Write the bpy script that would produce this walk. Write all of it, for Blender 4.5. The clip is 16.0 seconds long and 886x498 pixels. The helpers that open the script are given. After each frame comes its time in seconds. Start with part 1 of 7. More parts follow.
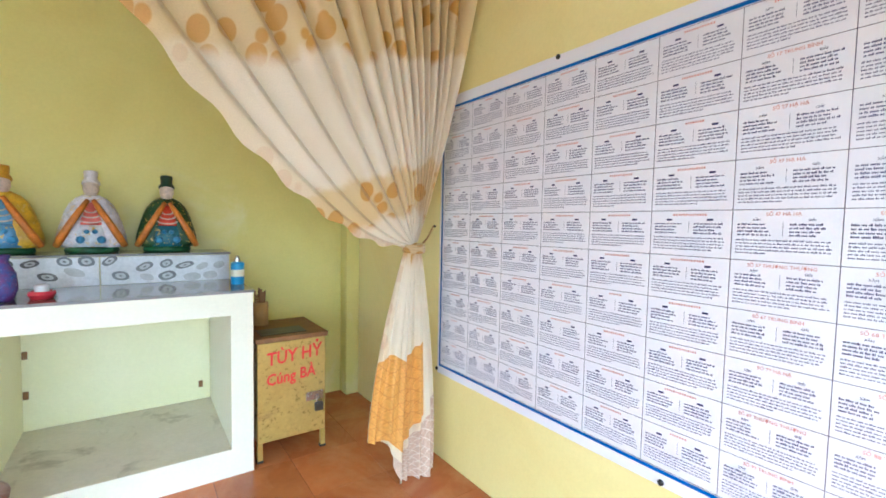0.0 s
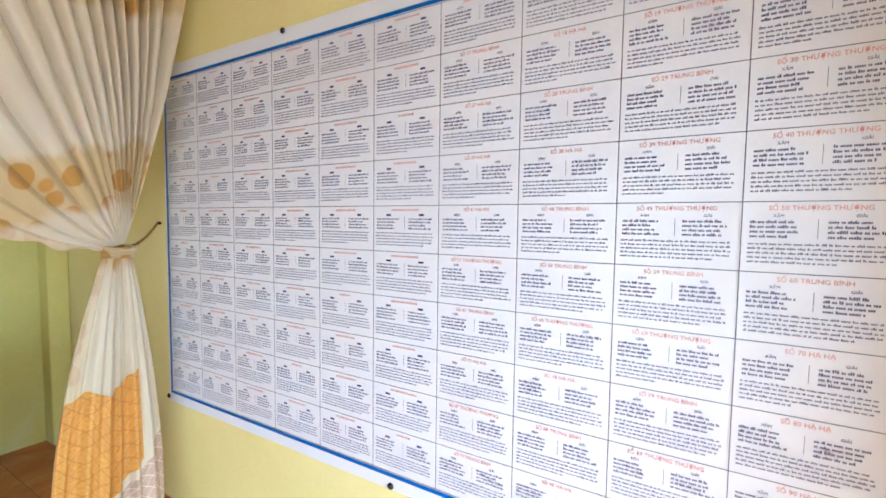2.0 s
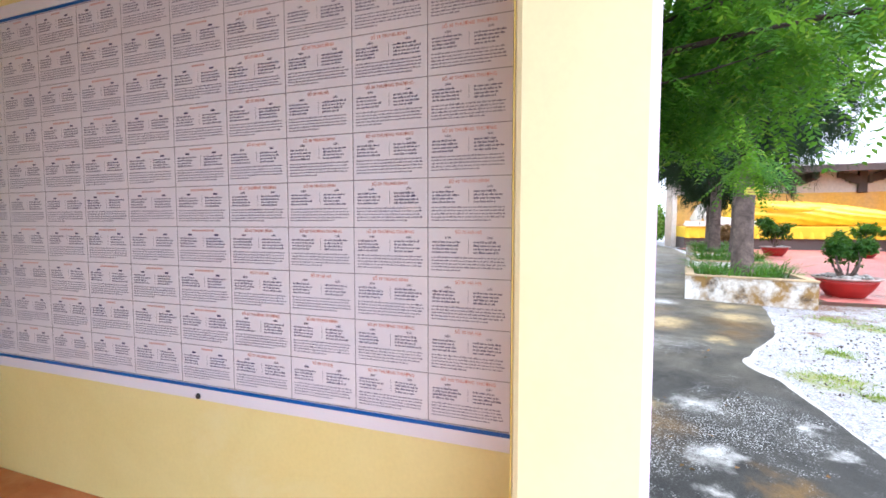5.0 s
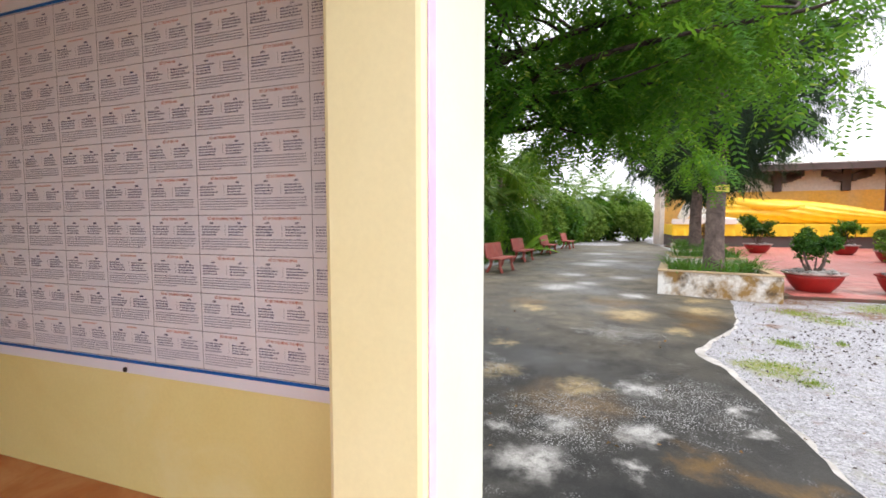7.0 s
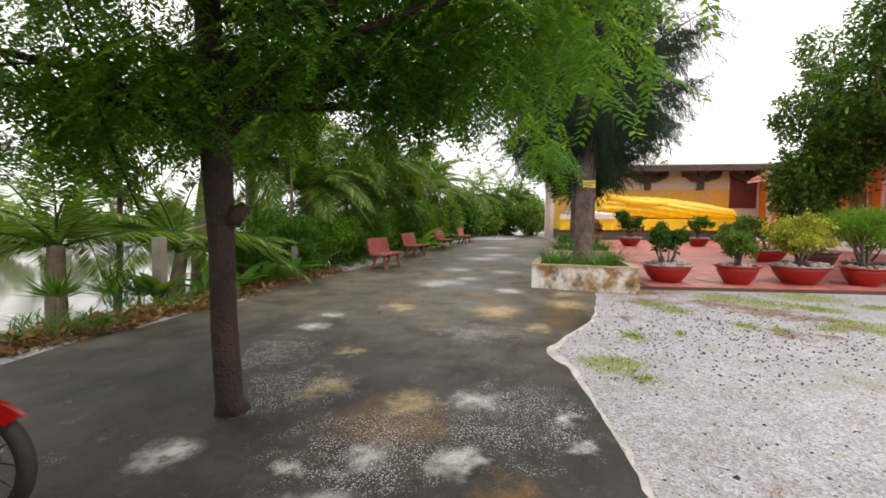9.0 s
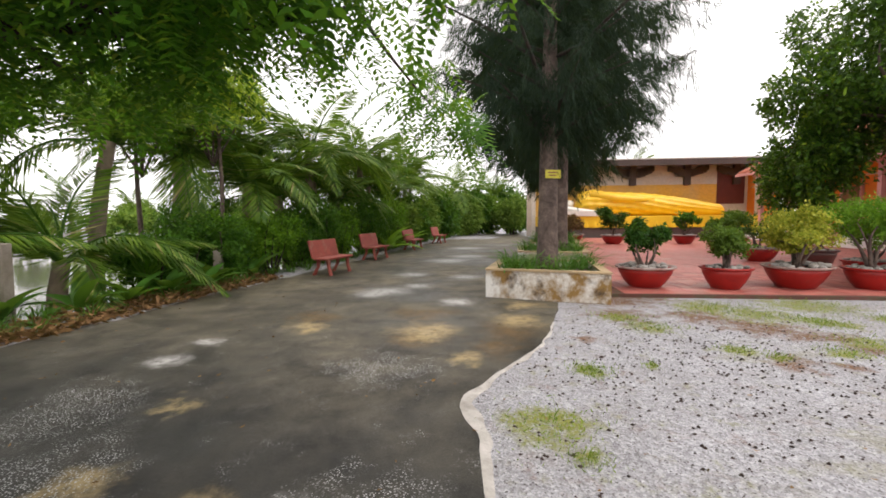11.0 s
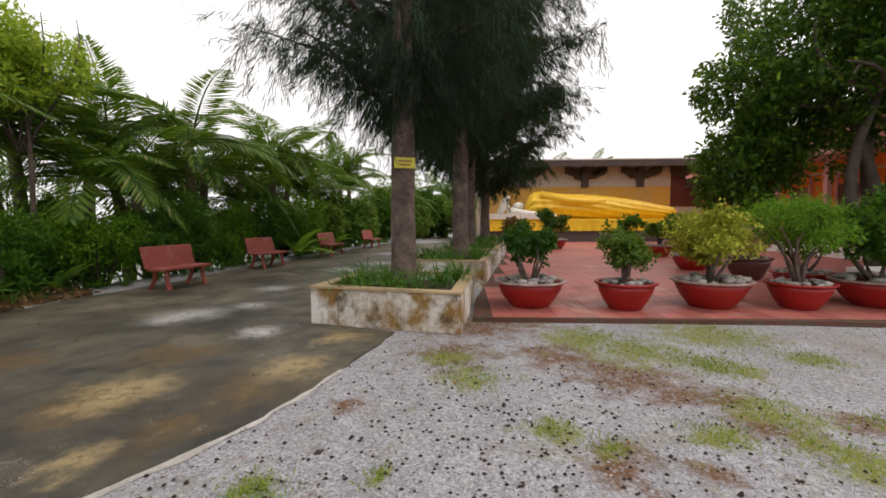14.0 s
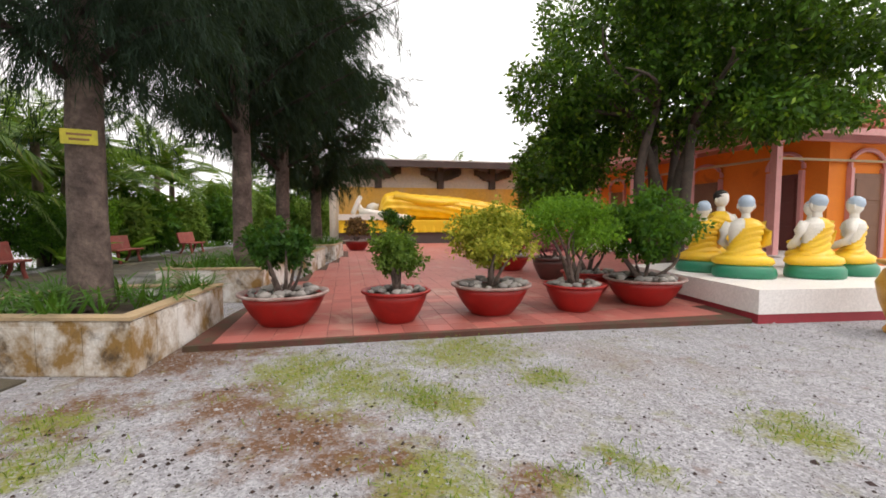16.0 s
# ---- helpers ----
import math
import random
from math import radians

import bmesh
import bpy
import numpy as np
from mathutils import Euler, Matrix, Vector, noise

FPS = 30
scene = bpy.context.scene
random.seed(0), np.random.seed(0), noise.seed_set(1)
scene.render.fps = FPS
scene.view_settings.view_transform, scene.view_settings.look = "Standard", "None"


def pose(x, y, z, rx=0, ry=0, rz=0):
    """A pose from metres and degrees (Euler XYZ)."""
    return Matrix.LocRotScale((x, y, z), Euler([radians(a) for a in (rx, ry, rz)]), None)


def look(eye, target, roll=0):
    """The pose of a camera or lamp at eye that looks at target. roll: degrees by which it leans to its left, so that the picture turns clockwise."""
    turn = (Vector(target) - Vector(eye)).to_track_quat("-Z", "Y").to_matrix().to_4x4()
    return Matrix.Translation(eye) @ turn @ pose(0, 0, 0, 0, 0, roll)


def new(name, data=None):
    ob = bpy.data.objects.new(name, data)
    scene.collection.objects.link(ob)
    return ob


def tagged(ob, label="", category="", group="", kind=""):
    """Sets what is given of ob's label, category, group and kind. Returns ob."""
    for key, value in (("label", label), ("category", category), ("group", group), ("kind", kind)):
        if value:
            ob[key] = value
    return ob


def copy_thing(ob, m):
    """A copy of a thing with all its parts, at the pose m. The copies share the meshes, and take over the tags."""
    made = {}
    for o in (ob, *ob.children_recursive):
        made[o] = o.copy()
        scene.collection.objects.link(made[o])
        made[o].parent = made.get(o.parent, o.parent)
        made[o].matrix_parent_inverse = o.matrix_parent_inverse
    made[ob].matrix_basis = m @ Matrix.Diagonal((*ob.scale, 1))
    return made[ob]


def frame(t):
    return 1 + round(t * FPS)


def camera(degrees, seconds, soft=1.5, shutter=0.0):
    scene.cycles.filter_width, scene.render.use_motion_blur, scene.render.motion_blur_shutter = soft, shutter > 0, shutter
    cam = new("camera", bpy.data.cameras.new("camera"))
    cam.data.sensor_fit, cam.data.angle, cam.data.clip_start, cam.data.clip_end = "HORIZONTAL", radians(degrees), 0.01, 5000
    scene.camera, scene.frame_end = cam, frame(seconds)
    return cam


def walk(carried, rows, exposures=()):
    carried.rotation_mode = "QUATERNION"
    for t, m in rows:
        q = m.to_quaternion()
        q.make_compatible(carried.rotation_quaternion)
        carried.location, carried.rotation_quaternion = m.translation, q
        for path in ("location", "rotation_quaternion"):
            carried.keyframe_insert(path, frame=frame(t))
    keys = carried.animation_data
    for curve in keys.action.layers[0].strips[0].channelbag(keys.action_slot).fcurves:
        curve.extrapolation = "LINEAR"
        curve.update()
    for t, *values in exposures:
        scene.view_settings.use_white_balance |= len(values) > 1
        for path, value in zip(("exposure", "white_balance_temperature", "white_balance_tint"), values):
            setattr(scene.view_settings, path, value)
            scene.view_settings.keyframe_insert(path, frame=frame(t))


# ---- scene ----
cam = camera(91.2, 16.0, soft=1.7)
METRES, EYE, TILT, LEAN, TURN = 9.3, 1.81, 0.0, 0.0, -35.1
ROWS = [
    (0.0, 0.0, 0.0, 0.0, 0.06, -3.2, -1.12),
    (0.5, 0.0092, 0.0047, 0.0012, -7.65, -3.3, -0.98),
    (1.0, 0.0223, 0.0094, 0.0015, -14.12, -3.4, -0.88),
    (1.5, 0.0307, 0.0111, 0.0013, -19.53, -3.53, -0.74),
    (2.0, 0.0359, 0.011, 0.0009, -24.22, -3.45, -0.73),
    (2.5, 0.0391, 0.0107, 0.001, -27.35, -3.46, -0.61),
    (3.0, 0.0383, 0.0095, 0.0004, -29.84, -3.38, -0.6),
    (3.5, 0.0359, 0.0036, -0.001, -32.13, -3.21, -0.55),
    (4.0, 0.0398, -0.0102, -0.0087, -34.1, -3.07, -0.34),
    (4.5, 0.0519, -0.0274, -0.0194, -35.43, -3.27, -0.06),
    (7.0, 0.0825, -0.0808, -0.0274, -36.31, -3.54, 0.05),
    (7.5, 0.0971, -0.0934, -0.027, -38.61, -3.57, -0.15),
    (8.0, 0.1202, -0.099, -0.0255, -42.89, -3.84, -0.17),
    (8.5, 0.1479, -0.0968, -0.0299, -45.94, -4.04, -0.1),
    (9.0, 0.1878, -0.0876, -0.0292, -48.11, -4.22, -0.14),
    (11.5, 0.43, -0.0663, -0.0373, -49.27, -4.32, 0.47),
    (12.0, 0.4845, -0.0769, -0.0404, -48.54, -4.22, 0.55),
    (12.5, 0.5355, -0.0844, -0.0389, -48.08, -4.11, 0.51),
    (13.0, 0.5854, -0.0925, -0.0362, -48.39, -4.01, 0.43),
    (13.5, 0.6337, -0.1088, -0.036, -49.59, -3.94, 0.36),
    (14.0, 0.6869, -0.1221, -0.0383, -52.06, -3.97, 0.25),
    (14.5, 0.7404, -0.1456, -0.042, -55.46, -3.91, 0.19),
    (15.0, 0.7923, -0.1675, -0.0419, -59.45, -3.78, 0.13),
    (15.5, 0.843, -0.1905, -0.041, -63.54, -3.79, 0.12),
    (16.0, 0.8923, -0.2192, -0.0449, -67.45, -3.76, 0.11),
]
EXPOSURES = [(0.0, 2.5, 4950, -4), (1.0, 2.4, 4980, -5), (3.2, 2.38, 5000, -5), (4.2, 1.93, 5100, 4), (4.7, 1.75, 5400, 12), (6.8, 1.12, 6300, 14), (7.6, 0.9, 6600, 15), (8.5, 0.68, 6800, 15), (10.0, 0.55, 6900, 15), (12.3, 0.36, 6900, 15), (14.5, -0.07, 6900, 15), (16.0, 0.36, 6900, 15)]
walk(cam, [(t, pose(0, 0, EYE, TILT, LEAN, TURN) @ pose(METRES * x, METRES * y, METRES * z, 90 + pitch, roll, yaw)) for t, x, y, z, yaw, pitch, roll in ROWS], EXPOSURES)

# ---- light: a bright overcast sky with a weak, wide sun ----
SUN_EL, SUN_ROT = 58.0, 200.0
world = bpy.data.worlds.new("overcast_sky")
scene.world = world
world.use_nodes = True
wn, wl = world.node_tree.nodes, world.node_tree.links
sky = wn.new("ShaderNodeTexSky")
sky.sky_type = "NISHITA"
sky.sun_disc = False
sky.sun_elevation, sky.sun_rotation = radians(SUN_EL), radians(SUN_ROT)
sky.air_density, sky.dust_density, sky.ozone_density = 1.0, 6.0, 1.0
hsv = wn.new("ShaderNodeHueSaturation")
hsv.inputs["Saturation"].default_value = 0.12
wl.new(sky.outputs[0], hsv.inputs["Color"])
# a closed cloud deck: the clear sky shows through it only faintly
deck = wn.new("ShaderNodeMix")
deck.data_type = "RGBA"
deck.inputs[0].default_value = 0.86
deck.inputs[7].default_value = (8.6, 8.8, 9.0, 1)
wl.new(hsv.outputs[0], deck.inputs[6])
wl.new(deck.outputs[2], wn["Background"].inputs["Color"])
wn["Background"].inputs["Strength"].default_value = 0.15
sun = new("sun", bpy.data.lights.new("sun", "SUN"))
sun.data.energy, sun.data.angle, sun.data.color = 0.7, radians(20), (1.0, 0.96, 0.9)
# the sky's sun_rotation turns clockwise from +y
sdir = Vector((math.sin(radians(SUN_ROT)) * math.cos(radians(SUN_EL)), math.cos(radians(SUN_ROT)) * math.cos(radians(SUN_EL)), math.sin(radians(SUN_EL))))
sun.matrix_world = look(sdir * 50, (0, 0, 0))

# ---- materials ----
rng = np.random.default_rng(7)


def nodes_of(name):
    m = bpy.data.materials.new(name)
    m.use_nodes = True
    return m, m.node_tree.nodes, m.node_tree.links, m.node_tree.nodes["Principled BSDF"]


def noise_tex(n, l, coord, scale, detail=4, rough=0.55, distort=0.0):
    x = n.new("ShaderNodeTexNoise")
    x.inputs["Scale"].default_value, x.inputs["Detail"].default_value = scale, detail
    x.inputs["Roughness"].default_value, x.inputs["Distortion"].default_value = rough, distort
    l.new(coord, x.inputs["Vector"])
    return x


def ramp(n, l, src, lo, hi, c0=(0, 0, 0, 1), c1=(1, 1, 1, 1)):
    r = n.new("ShaderNodeValToRGB")
    r.color_ramp.elements[0].position, r.color_ramp.elements[1].position = lo, hi
    r.color_ramp.elements[0].color, r.color_ramp.elements[1].color = c0, c1
    l.new(src, r.inputs[0])
    return r.outputs[0]


def mix(n, l, fac, a, b, blend="MIX"):
    x = n.new("ShaderNodeMix")
    x.data_type, x.blend_type = "RGBA", blend
    for sock, v in ((x.inputs[0], fac), (x.inputs[6], a), (x.inputs[7], b)):
        if isinstance(v, (int, float)):
            sock.default_value = v
        elif isinstance(v, tuple):
            sock.default_value = (*v[:3], 1)
        else:
            l.new(v, sock)
    return x.outputs[2]


def bump(n, l, bsdf, height, strength, dist=0.01):
    b = n.new("ShaderNodeBump")
    b.inputs["Strength"].default_value, b.inputs["Distance"].default_value = strength, dist
    l.new(height, b.inputs["Height"])
    l.new(b.outputs[0], bsdf.inputs["Normal"])


def surf(name, c1, c2=None, scale=1.5, fine=40, rough=0.7, rough_var=0.1, bumpy=0.15, metal=0.0, stain=None, stain_scale=0.8, stain_lo=0.55, stain_hi=0.72, coord="Object", per=0.0, grain=0.35):
    """A surface with broad and fine variation, stains of an own colour and fine relief."""
    m, n, l, b = nodes_of(name)
    c2 = c2 or tuple(0.85 * v for v in c1)
    tc = n.new("ShaderNodeTexCoord").outputs[coord]
    if coord == "Object":
        g = n.new("ShaderNodeNewGeometry").outputs["Position"]
        tc = g
    big = noise_tex(n, l, tc, scale, 5, 0.6, 0.4)
    small = noise_tex(n, l, tc, fine, 4, 0.6)
    col = mix(n, l, ramp(n, l, big.outputs[0], 0.35, 0.68), c1, c2)
    col = mix(n, l, grain, col, ramp(n, l, small.outputs[0], 0.25, 0.75, (0.55, 0.55, 0.55, 1), (1.25, 1.25, 1.25, 1)), "MULTIPLY")
    if per:
        o = n.new("ShaderNodeObjectInfo").outputs["Random"]
        col = mix(n, l, 1.0, col, ramp(n, l, o, 0, 1, (1 - per,) * 3 + (1,), (1 + per * 0.4,) * 3 + (1,)), "MULTIPLY")
    if stain:
        st = noise_tex(n, l, tc, stain_scale, 6, 0.65, 0.8)
        col = mix(n, l, ramp(n, l, st.outputs[0], stain_lo, stain_hi), col, stain)
    l.new(col, b.inputs["Base Color"])
    r = n.new("ShaderNodeMapRange")
    r.inputs[3].default_value, r.inputs[4].default_value = rough - rough_var, rough + rough_var
    l.new(small.outputs[0], r.inputs[0])
    l.new(r.outputs[0], b.inputs["Roughness"])
    b.inputs["Metallic"].default_value = metal
    if bumpy:
        bump(n, l, b, small.outputs[0], bumpy, 0.035 if bumpy > 0.8 else 0.01)
    return m


def leaf_mat(name, dark, light, rough=0.45, trans=0.3, yellow=None):
    m, n, l, b = nodes_of(name)
    isl = n.new("ShaderNodeNewGeometry")
    big = noise_tex(n, l, isl.outputs["Position"], 0.9, 3)
    col = mix(n, l, ramp(n, l, isl.outputs["Random Per Island"], 0.0, 1.0), dark, light)
    col = mix(n, l, 0.5, col, ramp(n, l, big.outputs[0], 0.3, 0.7, (0.6, 0.6, 0.6, 1), (1.3, 1.3, 1.2, 1)), "MULTIPLY")
    if yellow:
        col = mix(n, l, ramp(n, l, isl.outputs["Random Per Island"], 0.93, 0.95), col, yellow)
    l.new(col, b.inputs["Base Color"])
    b.inputs["Roughness"].default_value = rough + 0.1
    b.inputs["Specular IOR Level"].default_value = 0.22
    t = n.new("ShaderNodeBsdfTranslucent")
    l.new(mix(n, l, 0.5, col, (0.25, 0.42, 0.03)), t.inputs["Color"])
    s = n.new("ShaderNodeMixShader")
    s.inputs[0].default_value = trans
    l.new(b.outputs[0], s.inputs[1])
    l.new(t.outputs[0], s.inputs[2])
    l.new(s.outputs[0], n["Material Output"].inputs["Surface"])
    return m


M_WALL = surf("yellow_wall_paint", (0.79, 0.72, 0.25), (0.74, 0.66, 0.20), 1.2, 60, 0.55, 0.08, 0.03, grain=0.08, stain=(0.82, 0.76, 0.42), stain_scale=0.9, stain_lo=0.6, stain_hi=0.8)
M_CREAM = surf("cream_wall_paint", (0.84, 0.77, 0.42), (0.80, 0.71, 0.35), 1.5, 70, 0.6, 0.08, 0.03, grain=0.08, stain=(0.66, 0.58, 0.34), stain_scale=2.2, stain_lo=0.66, stain_hi=0.8)
M_OUTER = surf("weathered_cream_outer_paint", (0.68, 0.675, 0.57), (0.64, 0.63, 0.51), 1.5, 70, 0.65, 0.08, 0.04, grain=0.1, stain=(0.45, 0.43, 0.34), stain_scale=3.0, stain_lo=0.68, stain_hi=0.82)
M_LILAC = surf("lilac_paint", (0.64, 0.44, 0.68), (0.72, 0.58, 0.72), 6, 60, 0.5, 0.08, 0.03, grain=0.1)
M_WHITE = surf("white_wall_paint", (0.87, 0.85, 0.72), (0.84, 0.81, 0.65), 1.5, 60, 0.55, 0.08, 0.03, grain=0.08)
M_CEIL = surf("white_ceiling", (0.78, 0.76, 0.70), None, 1.0, 50, 0.8, 0.05, 0.05)
M_FLOOR = surf("red_brown_floor_tile", (0.56, 0.18, 0.06), (0.46, 0.13, 0.045), 2.2, 30, 0.22, 0.08, 0.02, grain=0.12, stain=(0.60, 0.26, 0.11), stain_scale=2.4, stain_lo=0.45, stain_hi=0.75, per=0.18)
M_GROUT = surf("dark_grout", (0.16, 0.06, 0.035), None, 5, 60, 0.8)
M_SLAB = surf("grey_polished_stone", (0.20, 0.18, 0.18), (0.28, 0.25, 0.25), 9, 90, 0.08, 0.04, 0.02)
M_PLINTH = surf("dusty_cement", (0.78, 0.73, 0.62), (0.70, 0.64, 0.51), 2.5, 50, 0.85, 0.05, 0.08, grain=0.15, stain=(0.36, 0.31, 0.22), stain_scale=3, stain_lo=0.58, stain_hi=0.75)
M_STEEL = surf("brass_toned_box_paint", (0.60, 0.44, 0.13), (0.50, 0.35, 0.09), 3, 50, 0.30, 0.1, 0.04, 0.35, stain=(0.28, 0.17, 0.06), stain_scale=4, stain_lo=0.62, stain_hi=0.8)
M_RUST = surf("rusty_brown_metal", (0.20, 0.09, 0.035), (0.30, 0.16, 0.06), 6, 60, 0.6, 0.15, 0.1, 0.3)
M_REDINK = surf("red_brush_paint", (0.75, 0.02, 0.03), None, 10, 60, 0.5)
M_DARKMETAL = surf("dark_metal", (0.06, 0.055, 0.05), (0.12, 0.11, 0.10), 10, 80, 0.4, 0.1, 0.05, 0.8)
M_CHROME = surf("worn_chrome", (0.6, 0.58, 0.55), None, 10, 80, 0.25, 0.1, 0.02, 1.0)
M_VINYL = surf("white_vinyl_banner", (0.84, 0.82, 0.88), (0.81, 0.79, 0.86), 2, 60, 0.30, 0.05, 0.0, grain=0.03)
M_BLUE = surf("blue_print", (0.004, 0.13, 0.52), None, 3, 60, 0.35, 0.05, 0)
M_NAVY = surf("navy_print", (0.075, 0.07, 0.20), None, 3, 60, 0.4, 0.05, 0)
M_REDPRINT = surf("faded_red_print", (0.78, 0.36, 0.32), None, 3, 60, 0.4, 0.05, 0)
M_LINE = surf("grey_line_print", (0.10, 0.09, 0.16), None, 3, 60, 0.4, 0.05, 0)
M_BLACK = surf("black_plastic", (0.012, 0.012, 0.014), None, 10, 60, 0.4)
M_RUBBER = surf("tyre_rubber", (0.018, 0.017, 0.016), (0.035, 0.03, 0.026), 20, 120, 0.75, 0.1, 0.2)
M_REDBODY = surf("glossy_red_paint", (0.55, 0.012, 0.012), None, 4, 60, 0.15, 0.05, 0.0)

M_PAVE = surf("faded_red_paving_tile", (0.48, 0.145, 0.12), (0.40, 0.115, 0.092), 0.5, 25, 0.55, 0.15, 0.15, stain=(0.45, 0.26, 0.20), stain_scale=1.3, stain_lo=0.52, stain_hi=0.72, per=0.3)
M_PAVEBASE = surf("dirty_red_kerb", (0.13, 0.04, 0.028), (0.07, 0.035, 0.022), 2, 30, 0.8, 0.1, 0.2, stain=(0.07, 0.06, 0.03), stain_scale=3, stain_lo=0.45, stain_hi=0.65)
M_POT = surf("red_glazed_pot", (0.36, 0.014, 0.010), (0.27, 0.010, 0.008), 3, 40, 0.45, 0.12, 0.08, stain=(0.22, 0.05, 0.03), stain_scale=4, stain_lo=0.6, stain_hi=0.75)
M_POTRIM = surf("weathered_pot_rim", (0.42, 0.33, 0.30), (0.24, 0.10, 0.08), 6, 40, 0.6, 0.1, 0.1)
M_DARKPOT = surf("dark_pot", (0.10, 0.035, 0.03), (0.06, 0.03, 0.025), 3, 40, 0.4)
M_SOIL = surf("dark_soil", (0.06, 0.045, 0.03), (0.10, 0.075, 0.05), 8, 60, 0.95, 0.04, 0.6)
M_PEBBLE = surf("grey_river_pebble", (0.38, 0.35, 0.32), (0.26, 0.24, 0.22), 6, 60, 0.6, 0.1, 0.1, per=0.5)
M_BENCH = surf("brick_red_painted_concrete", (0.34, 0.075, 0.055), (0.26, 0.06, 0.045), 4, 50, 0.65, 0.1, 0.15, stain=(0.34, 0.18, 0.13), stain_scale=3, stain_lo=0.55, stain_hi=0.75)
M_BARK = surf("grey_brown_bark", (0.20, 0.145, 0.12), (0.075, 0.052, 0.045), 5, 16, 0.9, 0.05, 1.0, grain=0.8)
M_DARKBARK = surf("dark_brown_bark", (0.055, 0.032, 0.024), (0.022, 0.016, 0.013), 6, 30, 0.9, 0.05, 0.9)
M_FICUSBARK = surf("smooth_grey_bark", (0.11, 0.085, 0.068), (0.06, 0.047, 0.038), 4, 20, 0.85, 0.05, 0.5, grain=0.5)
M_PALMBARK = surf("palm_trunk", (0.22, 0.17, 0.12), (0.13, 0.10, 0.07), 5, 30, 0.9, 0.05, 0.6)
M_POST = surf("old_concrete_post", (0.30, 0.26, 0.22), (0.2, 0.17, 0.13), 4, 40, 0.85, 0.08, 0.3)
M_LEAF_NEAR = leaf_mat("pinnate_leaf", (0.018, 0.085, 0.007), (0.070, 0.23, 0.012), 0.5, 0.45, (0.22, 0.34, 0.03))
M_LEAF_FICUS = leaf_mat("broad_glossy_leaf", (0.010, 0.038, 0.007), (0.088, 0.21, 0.018), 0.3, 0.28, (0.22, 0.36, 0.03))
M_LEAF_PINE = leaf_mat("casuarina_needle", (0.007, 0.017, 0.011), (0.022, 0.044, 0.028), 0.75, 0.1)
M_LEAF_PALM = leaf_mat("palm_leaflet", (0.030, 0.095, 0.010), (0.18, 0.28, 0.032), 0.4, 0.35, (0.34, 0.30, 0.12))
M_LEAF_BUSH = leaf_mat("bush_leaf", (0.015, 0.065, 0.008), (0.075, 0.20, 0.016), 0.45, 0.3)
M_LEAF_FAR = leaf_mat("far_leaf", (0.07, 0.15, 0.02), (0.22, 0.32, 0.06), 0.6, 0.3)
M_LEAF_BONSAI = leaf_mat("dark_bonsai_leaf", (0.010, 0.045, 0.008), (0.045, 0.13, 0.018), 0.4, 0.25)
M_LEAF_MID = leaf_mat("mid_bonsai_leaf", (0.04, 0.10, 0.012), (0.15, 0.24, 0.035), 0.45, 0.3)
M_LEAF_YELLOW = leaf_mat("yellow_green_leaf", (0.24, 0.30, 0.03), (0.62, 0.58, 0.08), 0.45, 0.35)
M_LEAF_FINE = leaf_mat("bright_fine_leaf", (0.05, 0.16, 0.009), (0.19, 0.38, 0.025), 0.45, 0.35)
M_LEAF_BRIGHT = leaf_mat("yellow_green_young_leaf", (0.24, 0.38, 0.03), (0.52, 0.62, 0.07), 0.45, 0.5)
M_GRASS = leaf_mat("grass_blade", (0.10, 0.19, 0.02), (0.28, 0.36, 0.05), 0.6, 0.3)
M_LILY = leaf_mat("strap_leaf", (0.03, 0.10, 0.012), (0.09, 0.22, 0.03), 0.4, 0.3)
M_BANANA = leaf_mat("banana_leaf", (0.16, 0.33, 0.03), (0.28, 0.45, 0.05), 0.35, 0.4)
M_LITTER = leaf_mat("dry_leaf_litter", (0.10, 0.05, 0.02), (0.30, 0.17, 0.08), 0.8, 0.1)
M_PINK = leaf_mat("pink_flower", (0.5, 0.08, 0.2), (0.7, 0.3, 0.4), 0.5, 0.3)
M_GOLD = surf("golden_yellow_robe", (0.86, 0.55, 0.03), (0.80, 0.46, 0.02), 1.2, 40, 0.4, 0.1, 0.05)
M_GOLDCLOTH = surf("yellow_cloth", (0.90, 0.60, 0.02), (0.85, 0.52, 0.015), 1.5, 30, 0.6, 0.1, 0.1)
M_SKIN = surf("white_statue_paint", (0.80, 0.76, 0.68), None, 3, 50, 0.45, 0.08, 0.03)
M_HAIRBLUE = surf("pale_blue_grey_paint", (0.42, 0.52, 0.62), None, 3, 50, 0.5, 0.08, 0.03)
M_GREENBASE = surf("green_lotus_base", (0.02, 0.22, 0.12), None, 3, 50, 0.4, 0.08, 0.05)
M_ORANGE = surf("orange_wall_paint", (0.84, 0.24, 0.015), (0.76, 0.19, 0.012), 0.8, 30, 0.7, 0.1, 0.08, stain=(0.42, 0.09, 0.012), stain_scale=0.9, stain_lo=0.6, stain_hi=0.8)
M_PINKCOL = surf("pink_column_paint", (0.70, 0.34, 0.32), (0.62, 0.28, 0.26), 2, 40, 0.6, 0.08, 0.05)
M_MAROON = surf("maroon_door_paint", (0.13, 0.025, 0.02), None, 3, 40, 0.5)
M_BROWNDOOR = surf("brown_wood_door", (0.22, 0.10, 0.05), None, 3, 40, 0.5)
M_ROOFTILE = surf("terracotta_roof", (0.50, 0.16, 0.10), (0.40, 0.13, 0.08), 1, 20, 0.8, 0.1, 0.2, per=0.3)
